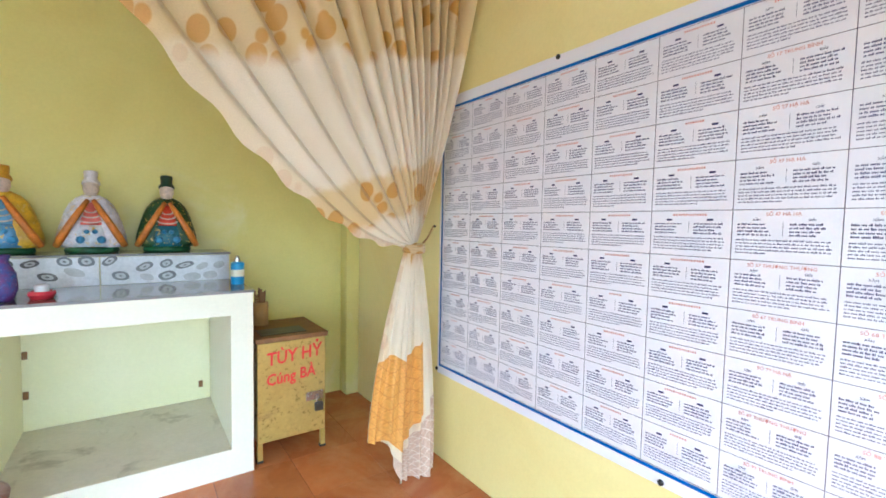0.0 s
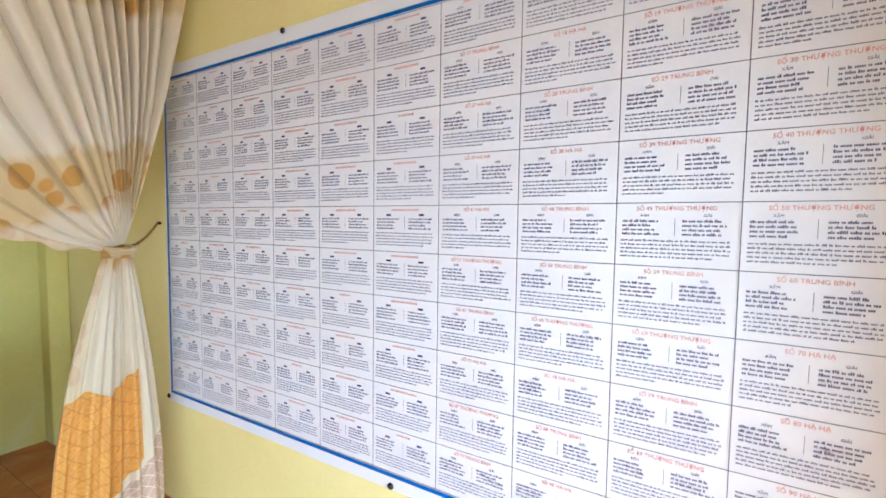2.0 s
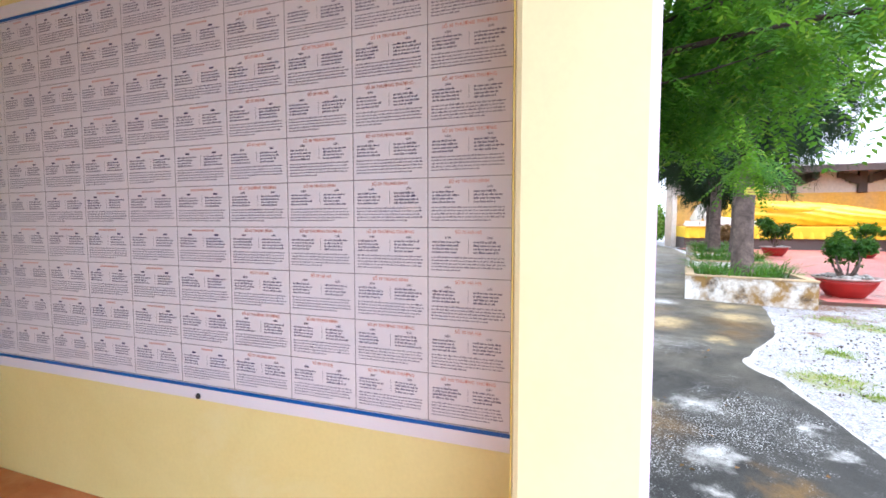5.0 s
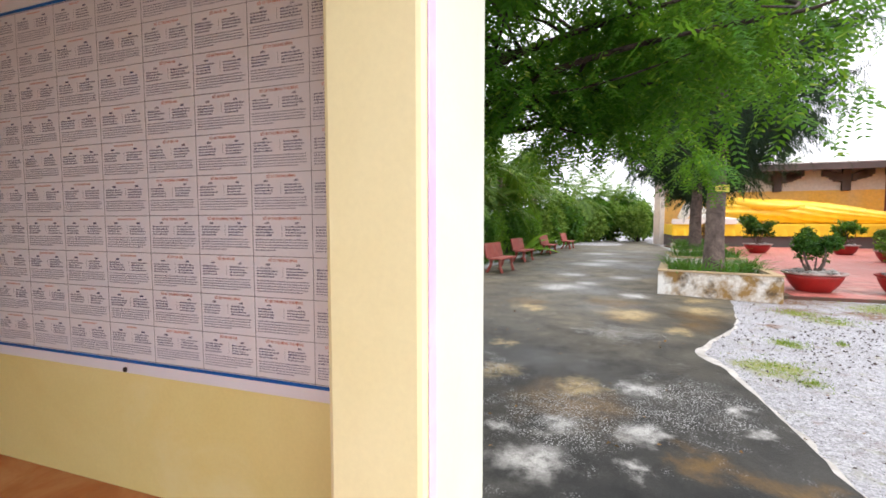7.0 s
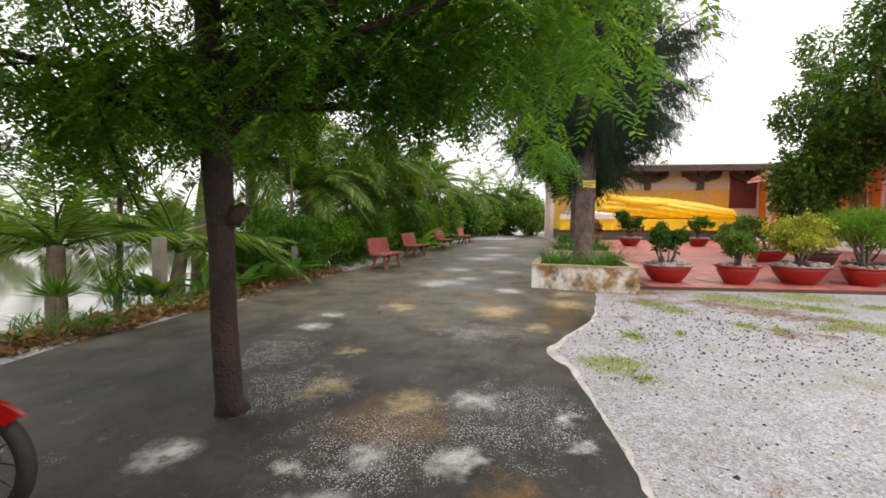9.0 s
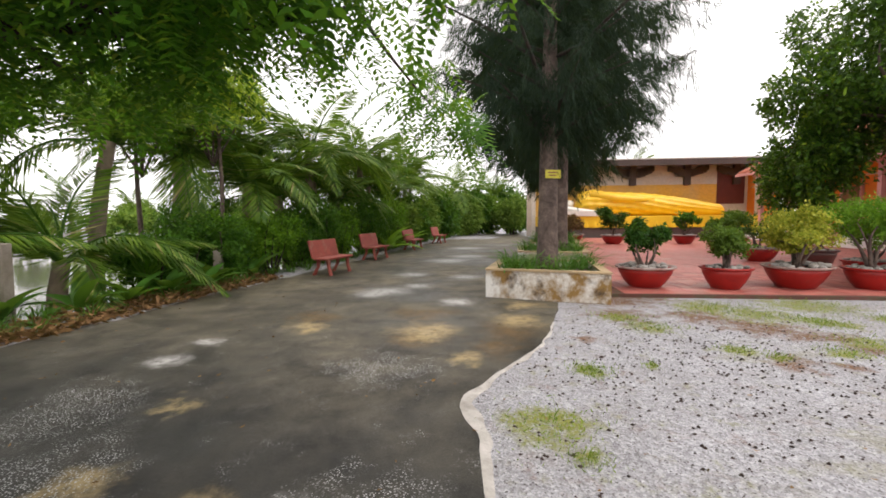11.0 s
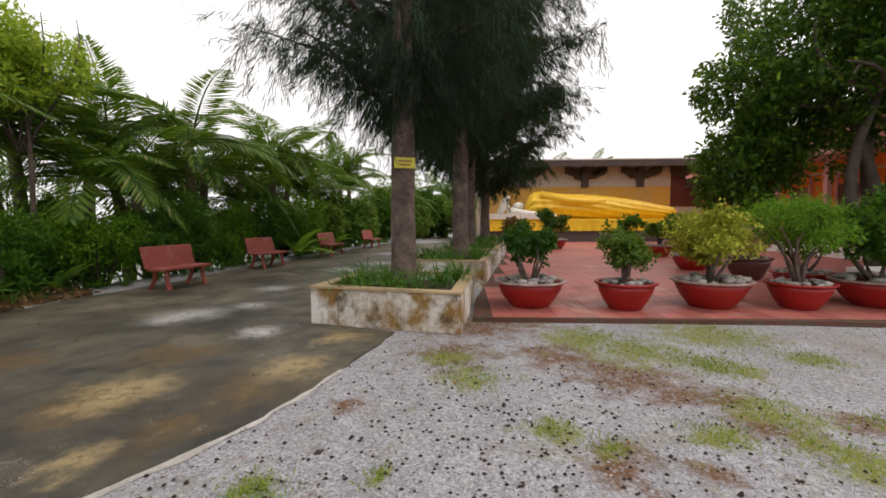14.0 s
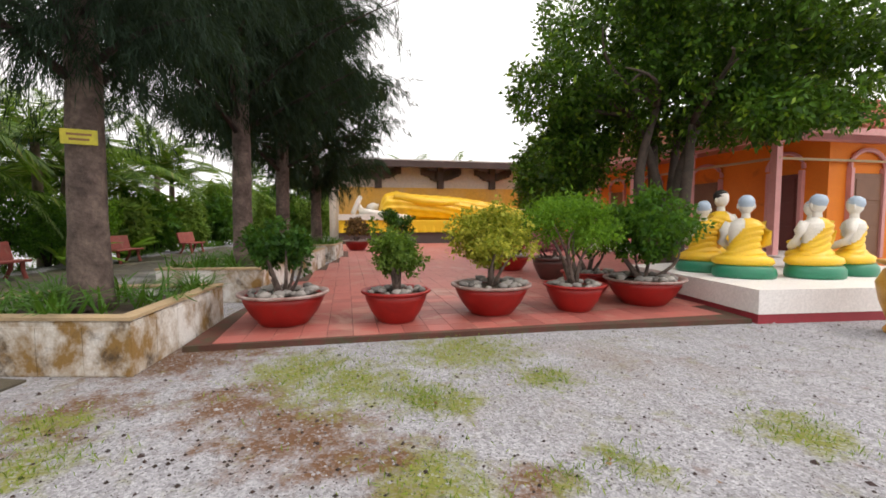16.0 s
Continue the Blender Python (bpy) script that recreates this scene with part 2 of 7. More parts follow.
M_SHEDROOF = surf("pale_roof_sheet", (0.62, 0.60, 0.58), None, 1, 20, 0.6, 0.1, 0.1)
M_SHEDEDGE = surf("dark_eave_board", (0.09, 0.06, 0.055), (0.06, 0.045, 0.04), 1, 20, 0.8)
M_SHEDWALL = surf("faded_mural_wall", (0.58, 0.53, 0.50), (0.60, 0.48, 0.38), 0.4, 8, 0.8, 0.1, 0.1)
M_MURAL = surf("ochre_mural_paint", (0.74, 0.40, 0.06), (0.66, 0.40, 0.14), 0.5, 8, 0.8, 0.1, 0.1, stain=(0.5, 0.42, 0.36), stain_scale=0.7, stain_lo=0.6, stain_hi=0.8)
M_YSIGN = surf("yellow_sign_plate", (0.62, 0.55, 0.03), (0.52, 0.45, 0.03), 8, 40, 0.4)
M_PLATEWHITE = surf("white_plinth_paint", (0.86, 0.83, 0.80), (0.80, 0.75, 0.72), 1.0, 30, 0.5, 0.08, 0.05)
M_BAMBOO = surf("bamboo", (0.45, 0.27, 0.09), (0.36, 0.2, 0.06), 8, 60, 0.5)


def planter_material():
    m, n, l, b = nodes_of("stained_whitewash")
    g = n.new("ShaderNodeNewGeometry").outputs["Position"]
    mp = n.new("ShaderNodeMapping")
    mp.inputs["Scale"].default_value = (1, 1, 0.85)
    l.new(g, mp.inputs["Vector"])
    a = noise_tex(n, l, mp.outputs[0], 1.7, 8, 0.68, 0.1)
    c = noise_tex(n, l, mp.outputs[0], 2.6, 9, 0.72, 0.15)
    f = noise_tex(n, l, g, 45, 4)
    col = mix(n, l, ramp(n, l, a.outputs[0], 0.43, 0.60), (0.76, 0.74, 0.70), (0.27, 0.155, 0.045))
    col = mix(n, l, ramp(n, l, c.outputs[0], 0.52, 0.66), col, (0.07, 0.045, 0.025))
    col = mix(n, l, 0.3, col, ramp(n, l, f.outputs[0], 0.3, 0.7, (0.6, 0.6, 0.6, 1), (1.2, 1.2, 1.2, 1)), "MULTIPLY")
    l.new(col, b.inputs["Base Color"])
    b.inputs["Roughness"].default_value = 0.85
    bump(n, l, b, f.outputs[0], 0.35)
    return m


def ragged(n, l, v):
    m = n.new("ShaderNodeMapRange")
    m.interpolation_type = "SMOOTHSTEP"
    m.inputs[1].default_value, m.inputs[2].default_value = 1.68, 2.55
    l.new(v, m.inputs[0])
    return m.outputs[0]


def blob_mask(n, l, pos, spots, warp=0.5, wscale=1.6, soft=0.35, faint=False):
    """Irregular patches at (x, y, radius): distance to each spot, with ragged outlines."""
    w = noise_tex(n, l, pos, wscale, 6, 0.65)
    off = n.new("ShaderNodeVectorMath")
    off.operation = "MULTIPLY_ADD"
    off.inputs[1].default_value = (warp * 2, warp * 2, 0)
    l.new(w.outputs["Color"], off.inputs[0])
    l.new(pos, off.inputs[2])
    total = None
    for x, y, rad in spots:
        d = n.new("ShaderNodeVectorMath")
        d.operation = "DISTANCE"
        d.inputs[1].default_value = (x + warp, y + warp, 0.0)
        l.new(off.outputs[0], d.inputs[0])
        m = n.new("ShaderNodeMapRange")
        m.inputs[1].default_value, m.inputs[2].default_value = rad * soft, rad
        m.inputs[3].default_value, m.inputs[4].default_value = 1, 0
        l.new(d.outputs["Value"], m.inputs[0])
        if total is None:
            total = m.outputs[0]
        else:
            x2 = n.new("ShaderNodeMath")
            x2.operation = "MAXIMUM"
            l.new(total, x2.inputs[0])
            l.new(m.outputs[0], x2.inputs[1])
            total = x2.outputs[0]
    if faint:
        # worn stains and painted light dapples that fade out, broken up by finer wear
        sm = n.new("ShaderNodeMapRange")
        sm.interpolation_type = "SMOOTHSTEP"
        l.new(total, sm.inputs[0])
        wear = noise_tex(n, l, pos, wscale * 3.5, 7, 0.7)
        return mix(n, l, 1.0, sm.outputs[0], ramp(n, l, wear.outputs[0], 0.30, 0.52), "MULTIPLY")
    rag = noise_tex(n, l, pos, wscale * 2.2, 9, 0.72)
    s = n.new("ShaderNodeMath")
    s.operation = "MULTIPLY_ADD"
    s.inputs[1].default_value = 3.2
    l.new(rag.outputs[0], s.inputs[0])
    l.new(total, s.inputs[2])
    return ragged(n, l, s.outputs[0])


# dapples of sky light, painted on the road as pale spots
DAPPLE_SPOTS = [(3.56, -0.86, 0.24), (3.35, -0.45, 0.16), (3.55, -1.45, 0.22), (3.05, -1.34, 0.14), (4.47, -1.52, 0.26), (3.78, -2.27, 0.15), (2.96, -0.74, 0.3), (3.44, 0.39, 0.28), (4.21, -2.25, 0.15), (10.91, -0.47, 0.73), (6.65, 0.81, 0.28), (16.83, -1.23, 0.95), (9.94, -1.96, 0.46), (10.58, -0.35, 0.55), (11.62, -1.01, 0.47), (7.34, 0.8, 0.26), (18.5, -1.8, 1.0), (22.5, -1.6, 1.2), (13.4, -0.6, 0.6), (13.0, -2.0, 0.6)]
BUFF_SPOTS = [(4.59, -0.21, 0.33), (4.36, -1.02, 0.3), (8.1, -1.69, 0.58), (8.68, -2.94, 0.52), (9.71, -3.1, 0.46), (6.98, -2.24, 0.31), (7.84, -1.65, 0.33), (7.83, -1.75, 0.4), (8.09, -0.09, 0.43), (5.62, -0.02, 0.24)]
BROWN_SPOTS = [(4.0, -0.98, 0.66), (3.29, -1.87, 0.29), (3.14, -2.2, 0.29), (8.1, -2.76, 0.72), (7.68, -1.63, 0.55), (8.63, 0.06, 0.51), (7.38, -2.55, 0.43), (9.01, -1.53, 0.63)]
GRIT_SPOTS = [(4.4, -1.9, 0.75), (4.6, 0.15, 0.7), (3.9, -1.8, 0.5), (3.7, -1.0, 0.9), (6.6, -1.4, 0.7), (5.6, 0.8, 0.8)]
MOSS_SPOTS = [(8.48, -4.65, 0.44), (9.81, -5.99, 0.7), (9.31, -6.46, 0.84), (10.04, -7.67, 0.96), (8.8, -7.14, 0.46), (7.5, -5.22, 0.23), (6.91, -4.11, 0.11), (7.46, -6.3, 0.29), (7.29, -5.52, 0.18), (7.22, -6.94, 0.41), (7.8, -6.89, 0.5), (9.09, -8.15, 0.39), (5.6, -2.95, 0.46), (6.74, -3.5, 0.25), (5.16, -3.1, 0.18), (6.73, -3.49, 0.25), (8.94, -7.02, 0.37), (7.71, -8.0, 0.29), (7.8, -9.35, 0.45), (9.02, -4.41, 0.41), (7.68, -7.57, 0.18)]
EARTH_SPOTS = [(9.16, -4.47, 0.75), (7.84, -3.67, 0.23), (8.07, -6.35, 0.43), (7.07, -5.53, 0.38), (7.01, -6.07, 0.23), (7.59, -6.72, 0.49), (9.14, -5.6, 0.75), (8.69, -5.94, 0.56), (8.44, -6.2, 0.47), (7.68, -7.41, 0.33), (10.78, -5.16, 1.01), (10.41, -4.75, 1.08), (8.52, -6.19, 0.7), (9.22, -5.54, 0.65), (8.08, -6.67, 0.48)]


def road_material():
    """Damp, dark concrete, paler towards +x, with painted light dapples, worn pale patches, grit and brown stains."""
    m, n, l, b = nodes_of("stained_concrete_road")
    g = n.new("ShaderNodeNewGeometry").outputs["Position"]
    a = noise_tex(n, l, g, 0.45, 7, 0.62, 0.3)
    pale = noise_tex(n, l, g, 1.05, 6, 0.62, 0.15)
    tone = noise_tex(n, l, g, 1.7, 9, 0.7, 0.2)
    grit = n.new("ShaderNodeTexVoronoi")
    grit.inputs["Scale"].default_value = 62
    l.new(g, grit.inputs["Vector"])
    f = noise_tex(n, l, g, 60, 5, 0.7)
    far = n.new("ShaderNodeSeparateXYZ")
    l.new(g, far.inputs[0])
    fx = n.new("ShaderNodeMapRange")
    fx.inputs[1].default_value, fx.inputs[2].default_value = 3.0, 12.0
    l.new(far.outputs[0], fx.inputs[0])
    # base tone darkest up to x 3, paler and browner by x 12
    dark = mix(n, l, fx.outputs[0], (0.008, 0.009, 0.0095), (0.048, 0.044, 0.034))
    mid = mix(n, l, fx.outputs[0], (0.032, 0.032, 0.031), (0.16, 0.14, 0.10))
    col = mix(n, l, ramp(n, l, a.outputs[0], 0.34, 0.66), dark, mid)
    col = mix(n, l, 0.85, col, ramp(n, l, tone.outputs[0], 0.36, 0.64, (0.42, 0.42, 0.42, 1), (1.65, 1.6, 1.5, 1)), "MULTIPLY")
    col = mix(n, l, blob_mask(n, l, g, BROWN_SPOTS, 0.6, 1.7, 0.0, True), col, (0.13, 0.078, 0.026))
    col = mix(n, l, ramp(n, l, pale.outputs[0], 0.60, 0.85, (0, 0, 0, 1), (0.5, 0.5, 0.5, 1)), col, (0.24, 0.23, 0.20))
    col = mix(n, l, blob_mask(n, l, g, BUFF_SPOTS, 0.45, 2.6, 0.0, True), col, (0.36, 0.27, 0.13))
    col = mix(n, l, blob_mask(n, l, g, DAPPLE_SPOTS, 0.30, 3.4, 0.0, True), col, (0.46, 0.45, 0.43))
    gm = mix(n, l, 1.0, ramp(n, l, grit.outputs["Distance"], 0.20, 0.42, (1, 1, 1, 1), (0, 0, 0, 1)), blob_mask(n, l, g, GRIT_SPOTS, 0.7, 2.0, 0.1), "MULTIPLY")
    col = mix(n, l, gm, col, (0.52, 0.52, 0.52))
    col = mix(n, l, 0.5, col, ramp(n, l, f.outputs[0], 0.3, 0.7, (0.5, 0.5, 0.5, 1), (1.35, 1.35, 1.35, 1)), "MULTIPLY")
    l.new(col, b.inputs["Base Color"])
    l.new(ramp(n, l, a.outputs[0], 0.35, 0.65, (0.40, 0.40, 0.40, 1), (0.75, 0.75, 0.75, 1)), b.inputs["Roughness"])
    b.inputs["Specular IOR Level"].default_value = 0.3
    bump(n, l, b, f.outputs[0], 0.35)
    return m


def gravel_material():
    """Pale crushed stone over brown earth, with mossy green patches."""
    m, n, l, b = nodes_of("gravel_ground")
    g = n.new("ShaderNodeNewGeometry").outputs["Position"]
    vo = n.new("ShaderNodeTexVoronoi")
    vo.inputs["Scale"].default_value = 48
    l.new(g, vo.inputs["Vector"])
    vo2 = n.new("ShaderNodeTexVoronoi")
    vo2.inputs["Scale"].default_value = 120
    l.new(g, vo2.inputs["Vector"])
    earth = noise_tex(n, l, g, 0.42, 6, 0.65, 0.5)
    moss = noise_tex(n, l, g, 0.75, 6, 0.68, 0.6)
    tone = noise_tex(n, l, g, 1.6, 6, 0.7)
    sep = n.new("ShaderNodeSeparateColor")
    l.new(vo.outputs["Color"], sep.inputs[0])
    col = mix(n, l, sep.outputs[0], (0.25, 0.248, 0.265), (0.44, 0.44, 0.465))
    sp2 = n.new("ShaderNodeSeparateColor")
    l.new(vo2.outputs["Color"], sp2.inputs[0])
    col = mix(n, l, 0.55, col, ramp(n, l, sp2.outputs[0], 0, 1, (0.5, 0.5, 0.5, 1), (1.35, 1.35, 1.35, 1)), "MULTIPLY")
    col = mix(n, l, 0.6, col, ramp(n, l, tone.outputs[0], 0.3, 0.7, (0.7, 0.68, 0.66, 1), (1.15, 1.15, 1.16, 1)), "MULTIPLY")
    # stones still show through thin earth and moss
    keep = ramp(n, l, sep.outputs[1], 0.6, 0.85, (1, 1, 1, 1), (0.55, 0.55, 0.55, 1))
    em = mix(n, l, 1.0, blob_mask(n, l, g, EARTH_SPOTS, 0.35, 1.6, 0.1), keep, "MULTIPLY")
    col = mix(n, l, em, col, (0.14, 0.066, 0.028))
    col = mix(n, l, ramp(n, l, earth.outputs[0], 0.58, 0.76, (0, 0, 0, 1), (0.6, 0.6, 0.6, 1)), col, (0.21, 0.15, 0.10))
    mm = mix(n, l, 1.0, blob_mask(n, l, g, MOSS_SPOTS, 0.3, 1.8, 0.1), keep, "MULTIPLY")
    col = mix(n, l, mm, col, (0.19, 0.20, 0.04))
    col = mix(n, l, ramp(n, l, moss.outputs[0], 0.60, 0.74, (0, 0, 0, 1), (0.7, 0.7, 0.7, 1)), col, (0.19, 0.18, 0.07))
    col = mix(n, l, ramp(n, l, sp2.outputs[1], 0.955, 0.97), col, (0.05, 0.04, 0.035))
    l.new(col, b.inputs["Base Color"])
    b.inputs["Roughness"].default_value = 0.9
    bump(n, l, b, vo.outputs["Distance"], 0.6, 0.012)
    return m


def water_material():
    m, n, l, b = nodes_of("pond_water")
    g = n.new("ShaderNodeNewGeometry").outputs["Position"]
    f = noise_tex(n, l, g, 2.5, 3)
    b.inputs["Base Color"].default_value = (0.10, 0.10, 0.075, 1)
    b.inputs["Roughness"].default_value = 0.08
    b.inputs["IOR"].default_value = 1.33
    bump(n, l, b, f.outputs[0], 0.1, 0.02)
    return m


M_PLANTER, M_ROAD, M_GRAVEL, M_WATER = planter_material(), road_material(), gravel_material(), water_material()


def curtain_material():
    """Cream satin with bands of gold coins, laid out on the cloth's own UV (x across, y down, metres)."""
    m, n, l, b = nodes_of("cream_gold_curtain")
    uv = n.new("ShaderNodeUVMap")
    uv.uv_map = "cloth"
    sep = n.new("ShaderNodeSeparateXYZ")
    l.new(uv.outputs[0], sep.inputs[0])
    vo = n.new("ShaderNodeTexVoronoi")
    vo.inputs["Scale"].default_value, vo.inputs["Randomness"].default_value = 11.0, 0.7
    pos = n.new("ShaderNodeMapping")
    pos.inputs["Scale"].default_value = (1.0, 0.15, 0.8)
    l.new(n.new("ShaderNodeNewGeometry").outputs["Position"], pos.inputs["Vector"])
    l.new(pos.outputs[0], vo.inputs["Vector"])
    coin = ramp(n, l, vo.outputs["Distance"], 0.38, 0.43, (1, 1, 1, 1), (0, 0, 0, 1))
    wv = noise_tex(n, l, uv.outputs[0], 2.2, 4)
    add = n.new("ShaderNodeMath")
    add.operation = "MULTIPLY_ADD"
    add.inputs[1].default_value = 0.25
    l.new(wv.outputs[0], add.inputs[0])
    l.new(sep.outputs[1], add.inputs[2])
    band = n.new("ShaderNodeValToRGB")
    e = band.color_ramp
    e.interpolation = "EASE"
    e.elements[0].position, e.elements[0].color = 0.0, (1, 1, 1, 1)
    e.elements[1].position, e.elements[1].color = 1.0, (0, 0, 0, 1)
    for p, v in ((0.24, 1), (0.26, 0), (0.43, 0), (0.45, 1), (0.53, 1), (0.56, 0)):
        x = e.elements.new(p)
        x.color = (v, v, v, 1)
    sc = n.new("ShaderNodeMath")
    sc.operation = "DIVIDE"
    sc.inputs[1].default_value = 3.0
    l.new(add.outputs[0], sc.inputs[0])
    l.new(sc.outputs[0], band.inputs[0])
    weave = noise_tex(n, l, uv.outputs[0], 160, 2)
    col = mix(n, l, ramp(n, l, wv.outputs[0], 0.3, 0.7), (0.84, 0.75, 0.60), (0.80, 0.69, 0.52))
    gold = mix(n, l, coin, (0.70, 0.54, 0.28), (0.58, 0.32, 0.07))
    hem = n.new("ShaderNodeMapRange")
    hem.inputs[1].default_value, hem.inputs[2].default_value = 0.10, 0.14
    hem.inputs[3].default_value, hem.inputs[4].default_value = 0.4, 0.0
    l.new(sep.outputs[0], hem.inputs[0])
    both = n.new("ShaderNodeMath")
    both.operation = "MAXIMUM"
    l.new(band.outputs[0], both.inputs[0])
    l.new(hem.outputs[0], both.inputs[1])
    col = mix(n, l, both.outputs[0], col, gold)
    col = mix(n, l, 0.2, col, ramp(n, l, weave.outputs[0], 0.3, 0.7, (0.7, 0.7, 0.7, 1), (1.2, 1.2, 1.2, 1)), "MULTIPLY")
    l.new(col, b.inputs["Base Color"])
    b.inputs["Roughness"].default_value = 0.42
    b.inputs["Sheen Weight"].default_value = 0.3
    bump(n, l, b, weave.outputs[0], 0.08, 0.003)
    t = n.new("ShaderNodeBsdfTranslucent")
    l.new(col, t.inputs["Color"])
    s = n.new("ShaderNodeMixShader")
    s.inputs[0].default_value = 0.25
    l.new(b.outputs[0], s.inputs[1])
    l.new(t.outputs[0], s.inputs[2])
    l.new(s.outputs[0], n["Material Output"].inputs["Surface"])
    return m


def quilted(name, c1, c2, scale):
    """Cloth with a diagonal trellis of stitched lines."""
    m, n, l, b = nodes_of(name)
    uv = n.new("ShaderNodeUVMap")
    uv.uv_map = "cloth"
    mp = n.new("ShaderNodeMapping")
    mp.inputs["Rotation"].default_value = (0, 0, radians(45))
    mp.inputs["Scale"].default_value = (scale, scale, scale)
    l.new(uv.outputs[0], mp.inputs["Vector"])
    br = n.new("ShaderNodeTexBrick")
    br.offset = 0
    br.inputs["Scale"].default_value = 1
    br.inputs["Mortar Size"].default_value = 0.05
    br.inputs["Brick Width"].default_value, br.inputs["Row Height"].default_value = 1, 1
    br.inputs["Color1"].default_value = (*c1, 1)
    br.inputs["Color2"].default_value = (*tuple(0.92 * v for v in c1), 1)
    br.inputs["Mortar"].default_value = (*c2, 1)
    l.new(mp.outputs[0], br.inputs["Vector"])
    weave = noise_tex(n, l, uv.outputs[0], 90, 3)
    col = mix(n, l, 0.4, br.outputs[0], ramp(n, l, weave.outputs[0], 0.3, 0.7, (0.6, 0.6, 0.6, 1), (1.2, 1.2, 1.2, 1)), "MULTIPLY")
    l.new(col, b.inputs["Base Color"])
    b.inputs["Roughness"].default_value = 0.55
    bump(n, l, b, br.outputs["Fac"], -0.3, 0.003)
    return m


M_CURTAIN = curtain_material()
M_ORANGECLOTH = quilted("orange_quilted_cloth", (0.72, 0.36, 0.07), (0.58, 0.26, 0.05), 22)
M_LACE = quilted("pink_lace", (0.62, 0.44, 0.33), (0.80, 0.70, 0.60), 30)


# ---- building helpers ----
def mesh_of(name, bm):
    me = bpy.data.meshes.new(name)
    bm.normal_update()
    bm.to_mesh(me)
    bm.free()
    return me


def part(name, bm, material, parent=None, label="", smooth=False):
    """Links a bmesh (or mesh) as one mesh object, under a thing or a part."""
    me = mesh_of(name, bm) if isinstance(bm, bmesh.types.BMesh) else bm
    if material and not me.materials:
        me.materials.append(material)
    if smooth:
        me.shade_smooth()
    ob = new(name, me)
    if parent:
        ob.parent = parent
    if label:
        ob["label"] = label
    return ob


def thing(name, label, category, group="", kind="", at=None):
    ob = tagged(new(name), label, category, group, kind)
    ob.empty_display_size = 0.1
    if at is not None:
        ob.matrix_basis = at
    return ob


def box(x0, x1, y0, y1, z0, z1, bevel=0.0, bm=None, seg=2):
    own = bm is None
    bm = bm or bmesh.new()
    r = bmesh.ops.create_cube(bm, size=1.0)
    bmesh.ops.scale(bm, vec=(x1 - x0, y1 - y0, z1 - z0), verts=r["verts"])
    bmesh.ops.translate(bm, vec=((x0 + x1) / 2, (y0 + y1) / 2, (z0 + z1) / 2), verts=r["verts"])
    if bevel:
        es = {e for v in r["verts"] for e in v.link_edges}
        bmesh.ops.bevel(bm, geom=list(es), offset=bevel, segments=seg, affect="EDGES", profile=0.5)
    return bm


def lathe(profile, n=32, wobble=0.0, squash=(1, 1)):
    """A turned shape from (radius, height) pairs."""
    bm = bmesh.new()
    rows = []
    for r, z in profile:
        if r < 1e-5:
            rows.append([bm.verts.new((0, 0, z))])
        else:
            rows.append([bm.verts.new((r * math.cos(a) * squash[0] * (1 + wobble * math.sin(3 * a + z * 5)), r * math.sin(a) * squash[1], z)) for a in (2 * math.pi * k / n for k in range(n))])
    for a, b in zip(rows, rows[1:]):
        for k in range(n):
            j = (k + 1) % n
            if len(a) == 1 and len(b) == 1:
                continue
            if len(a) == 1:
                bm.faces.new((a[0], b[j], b[k]))
            elif len(b) == 1:
                bm.faces.new((a[k], a[j], b[0]))
            else:
                bm.faces.new((a[k], a[j], b[j], b[k]))
    bmesh.ops.recalc_face_normals(bm, faces=bm.faces)
    return bm


def tube(bm, pts, radii, n=8):
    """A tapered tube through points."""
    pts = [Vector(p) for p in pts]
    rings = []
    for i, p in enumerate(pts):
        d = (pts[min(i + 1, len(pts) - 1)] - pts[max(i - 1, 0)]).normalized()
        s = d.cross(Vector((0, 0, 1)) if abs(d.z) < 0.9 else Vector((1, 0, 0))).normalized()
        u = s.cross(d)
        rings.append([bm.verts.new(p + radii[i] * (math.cos(2 * math.pi * k / n) * s + math.sin(2 * math.pi * k / n) * u)) for k in range(n)])
    for a, b in zip(rings, rings[1:]):
        for k in range(n):
            bm.faces.new((a[k], a[(k + 1) % n], b[(k + 1) % n], b[k]))
    bm.faces.new(rings[0][::-1])
    bm.faces.new(rings[-1])
    return bm


def rand_dirs(n, r=rng):
    v = r.normal(size=(n, 3))
    return v / np.linalg.norm(v, axis=1, keepdims=True)


